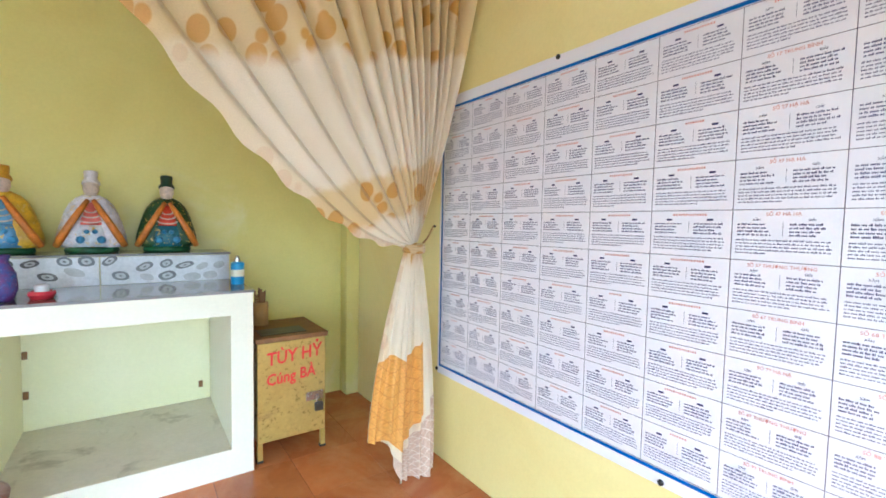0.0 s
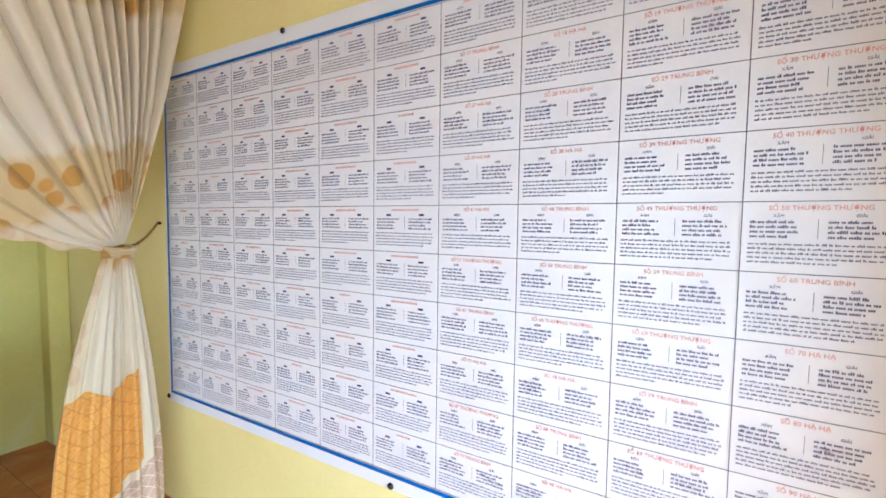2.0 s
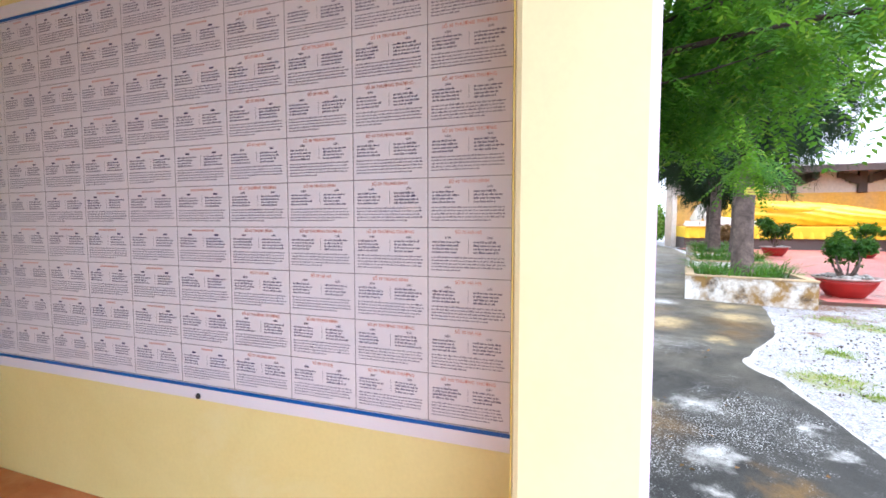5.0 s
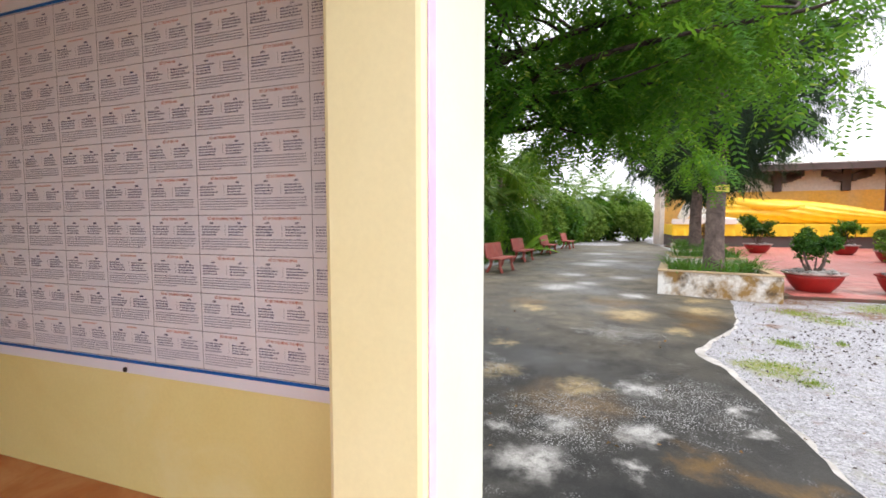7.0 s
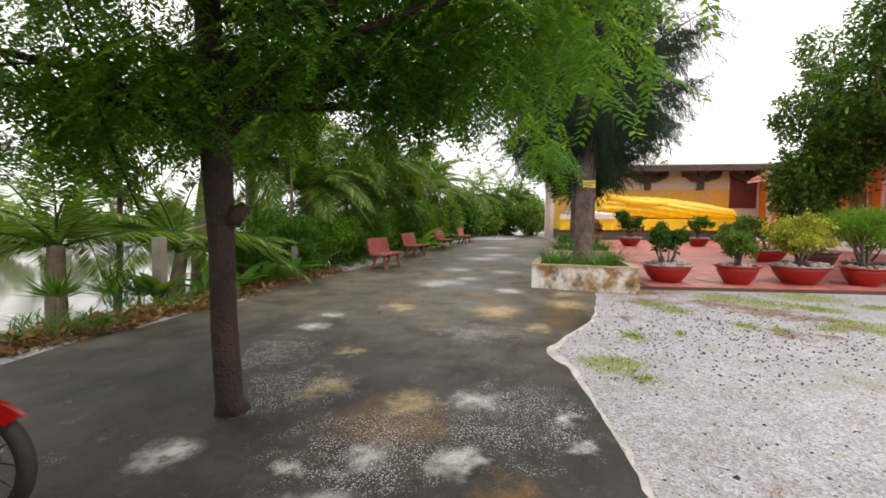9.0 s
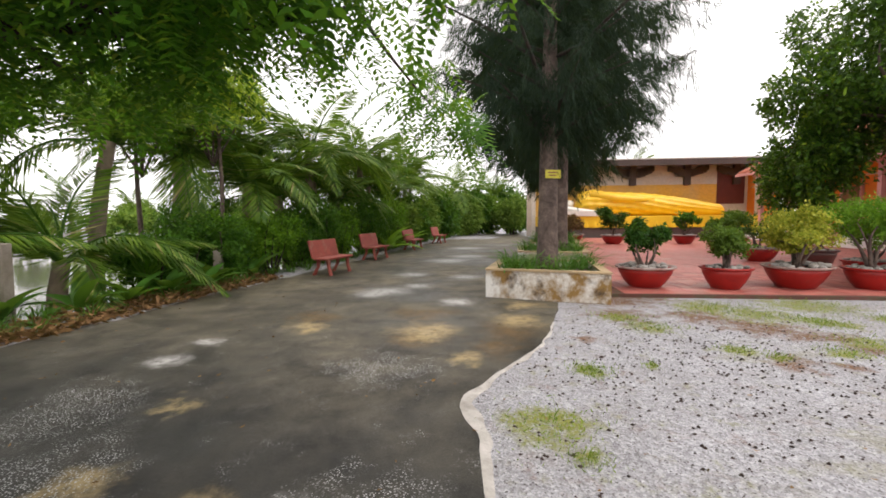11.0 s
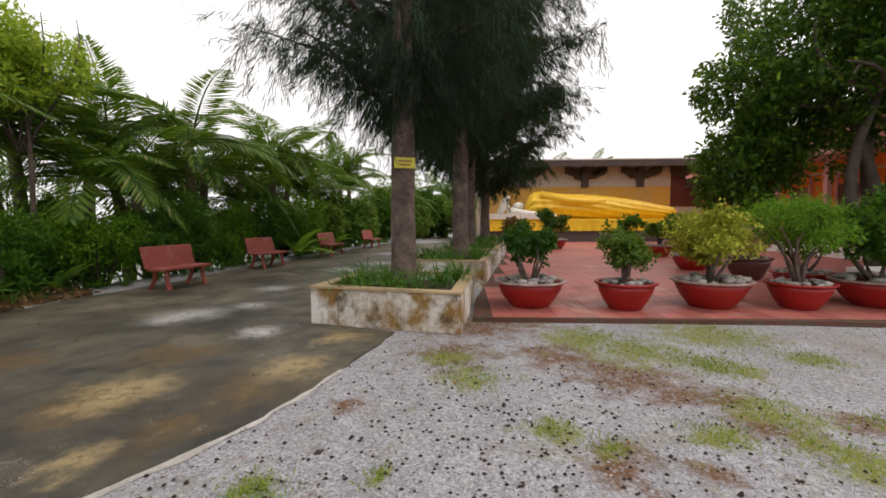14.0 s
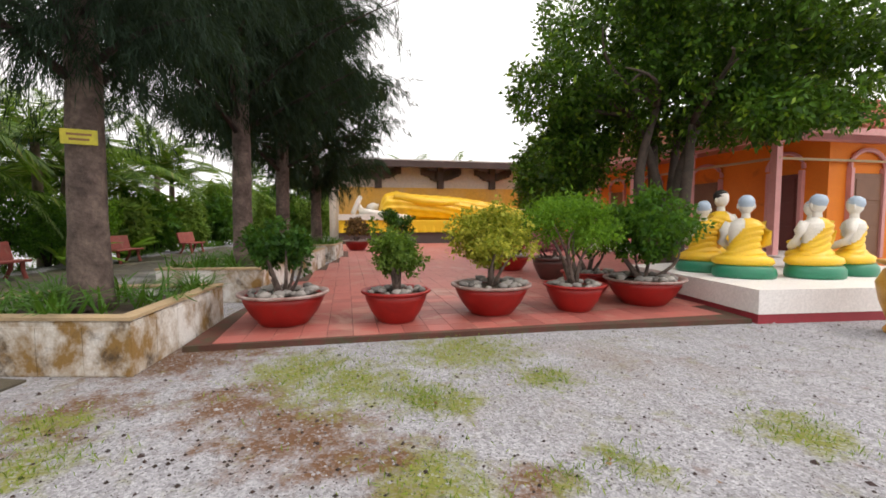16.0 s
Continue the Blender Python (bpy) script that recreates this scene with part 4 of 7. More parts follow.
part("glass", lathe([(0.025, 0.016), (0.028, 0.06), (0.02, 0.065), (0, 0.066)], 20), M_TILEWHITE, ash)
ash.location = (-0.36, 2.62, 1.4435)

vase = thing("flower_vase", "purple-blue patterned vase on the altar top", "vase")
M_PURPLE = surf("purple_blue_glaze", (0.16, 0.05, 0.20), (0.05, 0.10, 0.35), 30, 90, 0.25)
part("body", lathe([(0, 0), (0.05, 0), (0.065, 0.05), (0.06, 0.12), (0.035, 0.17), (0.045, 0.2), (0.038, 0.2), (0.03, 0.17), (0, 0.16)], 28), M_PURPLE, vase, "", True)
vase.location = (-0.50, 2.62, 1.4435)

stool = thing("plastic_bin", "amber yellow plastic bin on the tile floor", "bin")
M_AMBER = surf("amber_plastic", (0.55, 0.30, 0.04), (0.62, 0.42, 0.12), 6, 60, 0.3)
part("body", lathe([(0, 0.0), (0.12, 0.0), (0.15, 0.02), (0.165, 0.30), (0.155, 0.30), (0.14, 0.03), (0, 0.02)], 28), M_AMBER, stool, "", True)
part("rim", lathe([(0.166, 0.30), (0.185, 0.305), (0.188, 0.33), (0.16, 0.335), (0.155, 0.301)], 28), M_POTRIM, stool, "pale worn rim", True)
stool.location = (-0.60, 2.22, FLOOR_Z)

# ---- curtain ----
KNOT = (1.19, 1.96, 1.70)


def cloth_grid(name, fn, nu, nv, material, parent, label=""):
    bm = bmesh.new()
    uvl = bm.loops.layers.uv.new("cloth")
    g = [[fn(i / nu, j / nv) for j in range(nv + 1)] for i in range(nu + 1)]
    v = [[bm.verts.new(g[i][j][0]) for j in range(nv + 1)] for i in range(nu + 1)]
    for i in range(nu):
        for j in range(nv):
            f = bm.faces.new((v[i][j], v[i + 1][j], v[i + 1][j + 1], v[i][j + 1]))
            for lp, (a, b) in zip(f.loops, ((i, j), (i + 1, j), (i + 1, j + 1), (i, j + 1))):
                lp[uvl].uv = g[a][b][1]
    return part(name, bm, material, parent, label, True)


PLEATS = [-0.02, 0.05, 0.13, 0.24, 0.36, 0.47, 0.54, 0.60, 0.645, 0.69, 0.73, 0.765, 0.80, 0.845, 0.88, 0.93, 1.02]


def fold(u, w):
    """Overlapping pleats: each swells forward and drops back sharply behind the next, broad on the open side and narrow by the wall."""
    k = max(q for q in range(len(PLEATS) - 1) if PLEATS[q] <= u)
    a, b = PLEATS[k], PLEATS[k + 1]
    t = (u - a) / (b - a)
    amp = 0.030 + 0.16 * (b - a) + 0.008 * math.sin(7 * k)
    lift = math.sin(math.pi * 0.5 * t / 0.84) if t < 0.84 else math.cos(math.pi * 0.5 * (t - 0.84) / 0.16)
    return -w * (amp * (1.7 * lift - 0.85) + 0.006 * math.sin(2 * math.pi * 9 * u + k))


def drape(u, v):
    e = u ** 0.85
    p0 = Vector((-0.54 + 1.97 * e, 1.86 - 0.13 * e, 3.24))
    c = Vector((0.56 + 0.84 * e, 1.93 - 0.08 * e, 1.60 + 0.85 * e))
    p2 = Vector((KNOT[0] - 0.025 + 0.05 * u, KNOT[1], KNOT[2] + 0.02 * u))
    p = (1 - v) ** 2 * p0 + 2 * v * (1 - v) * c + v * v * p2
    w = max(0.0, 1 - v) ** 0.7 * (0.55 + 0.9 * u) + 0.16
    hem = 0.018 * math.sin(v * 60) * max(0, 1 - u * 30)
    d = fold(u, w)
    return (p.x + 0.25 * d - hem * 0.4, p.y - 0.05 * (1 - u) * math.sin(math.pi * v) + d * (1 - 0.7 * v), p.z - hem * 0.5 + 0.2 * d * v), (u * 2.6, v * (2.0 - 0.35 * u) + 0.02)


def tail(u, v):
    """The cloth below the tie, widening to a hem that hangs lower by the wall."""
    w0, w1 = 0.10, 0.40
    w = w0 + (w1 - w0) * (1 - max(0.0, 1 - v) ** 1.7)
    x = KNOT[0] - 0.03 * v + (u - 0.53) * w
    z = KNOT[2] - 0.02 - v * (1.00 + 0.18 * min(1, max(0, (u - 0.2) * 5)))
    d = 0.022 * math.sin(2 * math.pi * 2.1 * u + 0.6) + 0.012 * math.sin(2 * math.pi * 6.7 * u + 2 * v) + 0.005 * math.sin(2 * math.pi * 13 * u)
    bulge = -0.02 * math.sin(math.pi * u)
    return (x, KNOT[1] + (d + bulge) * (0.4 + v), z), (u * 0.9, 1.45 + v * 1.15)


curtain = thing("curtain", "cream curtain with gold coin print tied back beside the wall", "curtain")
cloth_grid("drape", drape, 460, 60, M_CURTAIN, curtain)
tl = cloth_grid("tail", tail, 70, 50, M_CURTAIN, curtain)


def orange_fn(u, v):
    uu = u * 0.74
    a = 0.59 - 0.17 * u
    b = 1.0 + (0.0 if u < 0.2 else -0.24 * (u - 0.2) / 0.8)
    p, _ = tail(uu, a + (b - a) * v)
    return (p[0], p[1] - 0.006, p[2]), (uu * 0.5, v * 0.45)


def lace_fn(u, v):
    uu = 0.28 + 0.73 * u
    a = 1.0 - 0.33 * u
    p, _ = tail(min(uu, 1), a + (1.045 - a) * v)
    return (p[0] - 0.0, p[1] - 0.003, p[2] - 0.006 * abs(math.sin(u * 26)) * v), (uu * 0.5, v * 0.3)


cloth_grid("orange_panel", orange_fn, 44, 20, M_ORANGECLOTH, curtain, "orange quilted cloth panel")
cloth_grid("lace_hem", lace_fn, 60, 14, M_LACE, curtain, "pink lace hem")
bm = bmesh.new()
for k in range(3):
    tube(bm, [(KNOT[0] + 0.055 * math.cos(a), KNOT[1] + 0.045 * math.sin(a), KNOT[2] - 0.03 + 0.014 * k + 0.005 * math.sin(a)) for a in [2 * math.pi * q / 16 for q in range(17)]], [0.009] * 17, 6)
part("tie_band", bm, M_CURTAIN, curtain)
bm = bmesh.new()
for s in (-1, 1):
    tube(bm, [(KNOT[0] + 0.05 + (WX - KNOT[0] - 0.06) * f, KNOT[1] + 0.01 + (2.13 - KNOT[1]) * f, KNOT[2] + 0.0 + 0.10 * f - 0.015 * math.sin(math.pi * f) + s * 0.004 * math.sin(20 * f)) for f in [q / 12 for q in range(13)]], [0.004] * 13, 6)
part("tie_cord", bm, M_BAMBOO, curtain, "twisted straw cord")
part("nail", tube(bmesh.new(), [(WX - 0.012, 2.13, KNOT[2] + 0.10), (WX, 2.13, KNOT[2] + 0.10)], [0.008, 0.006], 8), M_BLACK, curtain)
rail = part("curtain_rail", tube(bmesh.new(), [(-2.49, 1.85, 3.26), (1.43, 1.81, 3.26)], [0.014, 0.014], 10), M_CHROME)
tagged(rail, "thin metal curtain rail across the room", "curtain rail")

# ---- the wall banner: ten by ten fortune texts ----
PY0, PY1, PZ0, PZ1, CW, CH = -0.428, 2.037, 1.003, 2.448, 0.2465, 0.1445
banner = thing("wall_banner", "white vinyl banner printed with a grid of fortune texts", "banner")
bm = bmesh.new()
nv, nh = 26, 16
g = [[bm.verts.new((WX - 0.006 - 0.003 * noise.noise((a * 0.35, b * 0.4, 2)), PY0 - 0.038 + (PY1 - PY0 + 0.075) * a / nv, PZ0 - 0.062 + (PZ1 - PZ0 + 0.135) * b / nh)) for b in range(nh + 1)] for a in range(nv + 1)]
for a in range(nv):
    for b in range(nh):
        bm.faces.new((g[a][b], g[a][b + 1], g[a + 1][b + 1], g[a + 1][b]))
back = bmesh.ops.extrude_face_region(bm, geom=list(bm.faces))
bmesh.ops.translate(bm, vec=(0.002, 0, 0), verts=[v for v in back["geom"] if isinstance(v, bmesh.types.BMVert)])
bmesh.ops.recalc_face_normals(bm, faces=bm.faces)
part("sheet", bm, M_VINYL, banner)
PX = WX - 0.0102


def flat(y0, y1, z0, z1, x=PX):
    return [(x, y1, z0), (x, y0, z0), (x, y0, z1), (x, y1, z1)]


B = 0.017
for q in (flat(PY0 - B, PY1 + B, PZ0 - B, PZ0 - 0.004), flat(PY0 - B, PY1 + B, PZ1 + 0.004, PZ1 + B), flat(PY0 - B, PY0 - 0.004, PZ0 - 0.0038, PZ1 + 0.0038), flat(PY1 + 0.004, PY1 + B, PZ0 - 0.0038, PZ1 + 0.0038)):
    part("blue_border", quads_mesh("blue_border", [q]), M_BLUE, banner)
lines = [flat(PY0 + CW * k - 0.0009, PY0 + CW * k + 0.0009, PZ0, PZ1) for k in range(11)] + [flat(PY0, PY1, PZ0 + CH * k - 0.0008, PZ0 + CH * k + 0.0008, PX - 0.0002) for k in range(11)]
for q in lines:
    part("grid_line", quads_mesh("grid_line", [q]), M_LINE, banner)
KINDS = {"T": "THƯỢNG THƯỢNG", "B": "TRUNG BÌNH", "H": "HẠ HẠ"}
# readable headings by column (7th to 10th), second to tenth row
READ = {7: "BHHHTBHTB", 8: "HBHBBTHBH", 9: "TBTTBTBTT", 10: "BTTTBHHHT"}
trng = np.random.default_rng(11)
words, titles = [], []


def words_line(y, z, length, h, x=PX - 0.0004):
    """A line of small unreadable letters, as bars, running to the right along -y."""
    end = y - length
    while y > end + 0.004:
        for _ in range(int(trng.integers(2, 6))):
            w = trng.uniform(0.0016, 0.0026) * h / 0.0035
            hh = h * (1.45 if trng.random() < 0.2 else 1.0)
            if y - w < end:
                break
            words.append(flat(y - w, y, z, z + hh, x))
            y -= w + 0.0009
        y -= 0.0027


SUB = {"XĂM": text_mesh("XĂM", 0.0085), "GIẢI": text_mesh("GIẢI", 0.0085)}
heading = {}
for r in range(10):
    for c in range(1, 11):
        left, topz = PY1 - CW * (c - 1), PZ1 - CH * r
        mid = left - CW / 2
        body_x = PX - 0.0004
        kind = READ[c][r - 1] if c in READ and r else None
        if kind:
            me = text_mesh("SỐ %d %s" % (r * 10 + c, KINDS[kind]), 0.0135)
            ob = part("heading", me, M_REDPRINT, banner, "red printed heading")
            ob.matrix_basis = pose(body_x, mid, topz - 0.0135, 90, 0, -90)
        else:
            ln = (0.10, 0.085, 0.05)[int(trng.integers(0, 3))]
            y = mid + ln / 2
            while y > mid - ln / 2:
                w = trng.uniform(0.004, 0.007)
                titles.append(flat(y - w * 0.8, y, topz - 0.0165, topz - 0.0105, body_x))
                y -= w + 0.002
        for s, key in ((1, "XĂM"), (-1, "GIẢI")):
            cy = mid + s * 0.062
            if c >= 7:
                ob = part("subheading", SUB[key], M_NAVY, banner, "small navy printed heading")
                ob.matrix_basis = pose(body_x, cy, topz - 0.029, 90, 0, -90)
            else:
                words.append(flat(cy - 0.009, cy + 0.009, topz - 0.032, topz - 0.026, body_x))
            for k in range(4):
                words_line(cy + 0.047, topz - 0.044 - 0.0098 * k, trng.uniform(0.062, 0.090), 0.0042)
        words.append(flat(mid - 0.0004, mid + 0.0004, topz - 0.073, topz - 0.035, body_x))
        for k in range(5):
            words_line(left - 0.012, topz - 0.088 - 0.0092 * k, (CW - 0.026) * (trng.uniform(0.35, 0.9) if k == 4 else trng.uniform(0.96, 1)), 0.0032)
tagged(part("body_text", quads_mesh("body_text", words), M_NAVY, banner), kind="stuff")
tagged(part("heading_print", quads_mesh("heading_print", titles), M_REDPRINT, banner), kind="stuff")
for y, z in ((1.235, 2.512), (0.73, 0.955), (2.075, 0.965), (-0.452, 1.39), (-0.44, 0.965), (0.35, 2.512), (-0.45, 2.50)):
    pn = part("pin", lathe([(0.011, 0), (0.010, 0.005), (0.004, 0.008), (0, 0.0082)], 14), M_BLACK, banner, "", True)
    pn.matrix_basis = pose(WX - 0.009, y, z, 0, -90, 0)

# ---- planting helpers ----
def crown_points(n, centre, radii, r, shell=0.35, lobes=9, lobe_size=0.55, tuft=0, spread=0.1):
    """Points in an uneven crown: many overlapping lobes inside an ellipsoid, fuller towards their skins, gathered into tufts of leaves."""
    c, R = np.array(centre), np.array(radii)
    m = n // tuft if tuft else n
    lc = rand_dirs(lobes, r) * (r.random((lobes, 1)) ** 0.4) * (1 - lobe_size * 0.6)
    ls = lobe_size * r.uniform(0.6, 1.15, lobes)
    k = r.integers(0, lobes, m)
    d = rand_dirs(m, r)
    rad = (1 - shell * r.random(m) ** 1.5)[:, None] * ls[k][:, None]
    p = c + (lc[k] + d * rad) * R
    if tuft:
        p, d = np.repeat(p, tuft, 0), np.repeat(d, tuft, 0)
        off = rand_dirs(len(p), r) * r.random((len(p), 1)) ** 0.6
        p, d = p + off * spread, d * 0.5 + off
    return p, d


def leafy(name, pts, out, r, length, width, material, parent=None, droop=0.25, label=""):
    n = len(pts)
    axis = out * 0.6 + rand_dirs(n, r) * 0.9 + np.array([0, 0, -droop])
    me = leaf_mesh(name, pts, axis, rand_dirs(n, r), length * r.uniform(0.7, 1.25, n), width * r.uniform(0.7, 1.25, n))
    return part(name, me, material, parent, label)


def limb(bm, a, b, r0, r1, r, wob=0.12, n=7, seg=6):
    a, b = Vector(a), Vector(b)
    L = (b - a).length
    pts, rad = [], []
    off = Vector(r.normal(size=3)) * wob * L
    for k in range(seg + 1):
        f = k / seg
        pts.append(a.lerp(b, f) + off * math.sin(math.pi * f) + Vector((0, 0, 0.06 * L * math.sin(math.pi * f))))
        rad.append(r0 + (r1 - r0) * f)
    tube(bm, pts, rad, n)
    return pts


# ---- near roadside tree with feathery leaves ----
r = np.random.default_rng(21)
tree = thing("roadside_tree", "dark-barked roadside tree with feathery pinnate leaves overhanging the road", "tree")
TX, TY = 4.02, 0.36
bm = bmesh.new()
trunk = [(TX + 0.03, TY, 0.0), (TX, TY, 0.1), (TX - 0.02, TY + 0.01, 0.7), (TX, TY + 0.02, 1.3), (TX - 0.01, TY + 0.03, 1.9), (TX + 0.04, TY + 0.08, 2.6), (TX + 0.02, TY + 0.1, 3.6), (TX, TY + 0.1, 4.8), (TX + 0.1, TY + 0.05, 6.0)]
tube(bm, trunk, [0.14, 0.108, 0.094, 0.092, 0.108, 0.10, 0.085, 0.06, 0.025], 14)
limb(bm, (TX, TY - 0.06, 1.5), (TX + 0.02, TY - 0.17, 1.62), 0.07, 0.045, r, 0.0, 8, 2)
for v in bm.verts:
    v.co += Vector((0.010 * noise.noise(v.co * 6), 0.010 * noise.noise(v.co * 6 + Vector((5, 0, 0))), 0))
part("trunk", bm, M_DARKBARK, tree, "", True)
BOUGHS = [((TX, TY, 2.35), (TX + 1.35, TY - 2.0, 2.85), 0.05), ((TX, TY, 2.05), (TX - 0.6, TY + 2.3, 2.75), 0.055), ((TX, TY, 2.3), (TX + 1.3, TY - 1.5, 3.2), 0.06), ((TX, TY, 2.5), (TX + 1.9, TY - 0.5, 3.6), 0.06), ((TX, TY, 3.0), (TX - 1.0, TY + 0.9, 4.3), 0.05),
         ((TX, TY, 3.0), (TX + 0.6, TY + 2.6, 4.2), 0.05), ((TX, TY, 3.3), (TX + 2.4, TY + 1.5, 4.6), 0.05), ((TX, TY, 3.6), (TX - 2.0, TY + 1.2, 4.7), 0.045), ((TX, TY, 4.0), (TX + 0.4, TY - 2.0, 4.9), 0.04), ((TX, TY, 2.2), (TX + 0.9, TY + 1.4, 2.9), 0.045),
         ((TX, TY, 4.4), (TX + 0.5, TY + 0.8, 6.3), 0.035), ((TX, TY, 2.3), (TX - 0.7, TY - 2.15, 2.75), 0.05), ((TX, TY, 2.6), (TX - 0.2, TY - 2.3, 3.2), 0.05), ((TX, TY, 2.4), (TX + 0.6, TY - 2.3, 2.8), 0.05), ((TX, TY, 3.0), (TX + 0.9, TY - 1.9, 3.7), 0.05), ((TX, TY, 3.2), (TX - 0.6, TY - 2.1, 3.9), 0.05),
         ((TX, TY, 2.0), (TX - 0.9, TY + 1.5, 2.3), 0.04), ((TX, TY, 2.1), (TX + 1.6, TY + 0.2, 2.5), 0.045), ((TX, TY, 3.6), (TX + 0.4, TY - 1.4, 5.6), 0.04), ((TX, TY, 3.0), (TX - 0.8, TY + 0.4, 4.8), 0.04)]
tips = []
for a, b, rad in BOUGHS:
    bm = bmesh.new()
    pts = limb(bm, a, b, rad, 0.012, r, 0.08)
    for q in range(5):
        s = pts[2 + q % 5] if 2 + q % 5 < len(pts) else pts[-1]
        e = s + Vector(r.normal(size=3)) * 0.55 + Vector((0, 0, 0.05))
        tips += [tuple(v) for v in limb(bm, s, e, 0.018, 0.005, r, 0.1, 5, 4)]
    tips += [tuple(v) for v in pts[2:]]
    part("branch", bm, M_DARKBARK, tree, "", True)
# fronds: a stalk with paired leaflets, drooping
tips = np.array(tips)
NC, NF = 560, 6200
centre = tips[r.integers(0, len(tips), NC)] + np.clip(r.normal(size=(NC, 3)), -1.5, 1.5) * np.array([0.30, 0.30, 0.24])
centre = centre[(np.abs(centre[:, 1] - TY + 0.15) > 1.05) | (r.random(NC) < 0.55)]
NC = len(centre)
fb = centre[r.integers(0, NC, NF)] + np.clip(r.normal(size=(NF, 3)), -1.8, 1.8) * 0.12
fb[:, 2] = np.maximum(fb[:, 2], 1.95 + 0.25 * r.random(NF))
fa = rand_dirs(NF, r)
fa[:, 2] = -0.25 - 0.45 * r.random(NF)
fa /= np.linalg.norm(fa, axis=1, keepdims=True)
fs = np.cross(fa, np.array([0, 0, 1.0]))
fs /= np.linalg.norm(fs, axis=1, keepdims=True)
FL = r.uniform(0.24, 0.42, NF)
bs, ax, sd, ln, wd = [], [], [], [], []
PAIRS = 11
for k in range(PAIRS):
    f = (k + 0.8) / PAIRS
    p = fb + fa * (FL * f)[:, None] + np.array([0, 0, -0.10]) * (f * f)
    for s in (-1, 1):
        bs.append(p), ax.append(fs * s + fa * 0.55 + np.array([0, 0, -0.25]) + r.normal(size=(NF, 3)) * 0.12), sd.append(fa), ln.append(FL * 0.21 * (1.1 - 0.4 * f)), wd.append(FL * 0.072)
part("crown", leaf_mesh("crown", np.concatenate(bs), np.concatenate(ax), np.concatenate(sd), np.concatenate(ln), np.concatenate(wd)), M_LEAF_NEAR, tree, "feathery green leaflets")

# ---- planters with casuarinas ----
def planter(corners, h, label):
    """A whitewashed masonry box open on top, from its four ground corners."""
    ob = thing("planter", label, "planter", "planters along the road")
    c = [Vector((*p, 0)) for p in corners]
    mid = sum(c, Vector()) / 4
    inner = [p + (mid - p).normalized() * 0.20 for p in c]
    for k in range(4):
        j = (k + 1) % 4
        bm = bmesh.new()
        lo = [bm.verts.new(p) for p in (c[k], c[j], inner[j], inner[k])]
        hi = [bm.verts.new(p + Vector((0, 0, h))) for p in (c[k], c[j], inner[j], inner[k])]
        bm.faces.new(lo[::-1]), bm.faces.new(hi)
        for a in range(4):
            b = (a + 1) % 4
            bm.faces.new((lo[a], lo[b], hi[b], hi[a]))
        bmesh.ops.recalc_face_normals(bm, faces=bm.faces)
        bmesh.ops.bevel(bm, geom=[e for e in bm.edges if abs(e.verts[0].co.z - h) < 1e-4 and abs(e.verts[1].co.z - h) < 1e-4], offset=0.012, segments=2, affect="EDGES")
        w = part("wall", bm, M_PLANTER, ob)
        # vertical panel joints: shallow raised whitewashed panels on the outer face
        d = (c[j] - c[k])
        L = d.length
        d.normalize()
        nrm = Vector((d.y, -d.x, 0))
        if nrm.dot(c[k] - mid) < 0:
            nrm = -nrm
        cnt = max(3, int(L / 0.36))
        for q in range(cnt):
            a0, a1 = c[k] + d * (L * q / cnt + 0.006), c[k] + d * (L * (q + 1) / cnt - 0.006)
            bp = bmesh.new()
            lo2 = [bp.verts.new(p) for p in (a0, a1, a1 + nrm * 0.008, a0 + nrm * 0.008)]
            for v in lo2:
                v.co.z = 0.015
            hi2 = [bp.verts.new(v.co + Vector((0, 0, h - 0.075))) for v in lo2]
            bp.faces.new(lo2[::-1]), bp.faces.new(hi2)
            for a in range(4):
                b = (a + 1) % 4
                bp.faces.new((lo2[a], lo2[b], hi2[b], hi2[a]))
            bmesh.ops.recalc_face_normals(bp, faces=bp.faces)
            part("panel", bp, M_PLANTER, w)
    # coping
    bm = bmesh.new()
    outer = [p + (p - mid).normalized() * 0.02 for p in c]
    inn = [p + (mid - p).normalized() * 0.01 for p in inner]
    vs = [[bm.verts.new((p.x, p.y, z)) for p in ring] for ring in (outer, inn) for z in (h + 0.001, h + 0.032)]
    for k in range(4):
        j = (k + 1) % 4
        bm.faces.new((vs[0][k], vs[0][j], vs[1][j], vs[1][k]))
        bm.faces.new((vs[2][j], vs[2][k], vs[3][k], vs[3][j]))
        bm.faces.new((vs[1][k], vs[1][j], vs[3][j], vs[3][k]))
        bm.faces.new((vs[0][j], vs[0][k], vs[2][k], vs[2][j]))
    bmesh.ops.recalc_face_normals(bm, faces=bm.faces)
    part("coping", bm, M_COPING, ob, "buff cement coping")
    bm = bmesh.new()
    bm.faces.new([bm.verts.new((p.x, p.y, h - 0.10)) for p in inner])
    part("soil", bm, M_SOIL, ob)
    return ob, inner


M_COPING = surf("buff_cement", (0.50, 0.36, 0.20), (0.42, 0.31, 0.19), 3, 40, 0.85, 0.05, 0.25, stain=(0.16, 0.11, 0.06), stain_scale=3, stain_lo=0.6, stain_hi=0.75)
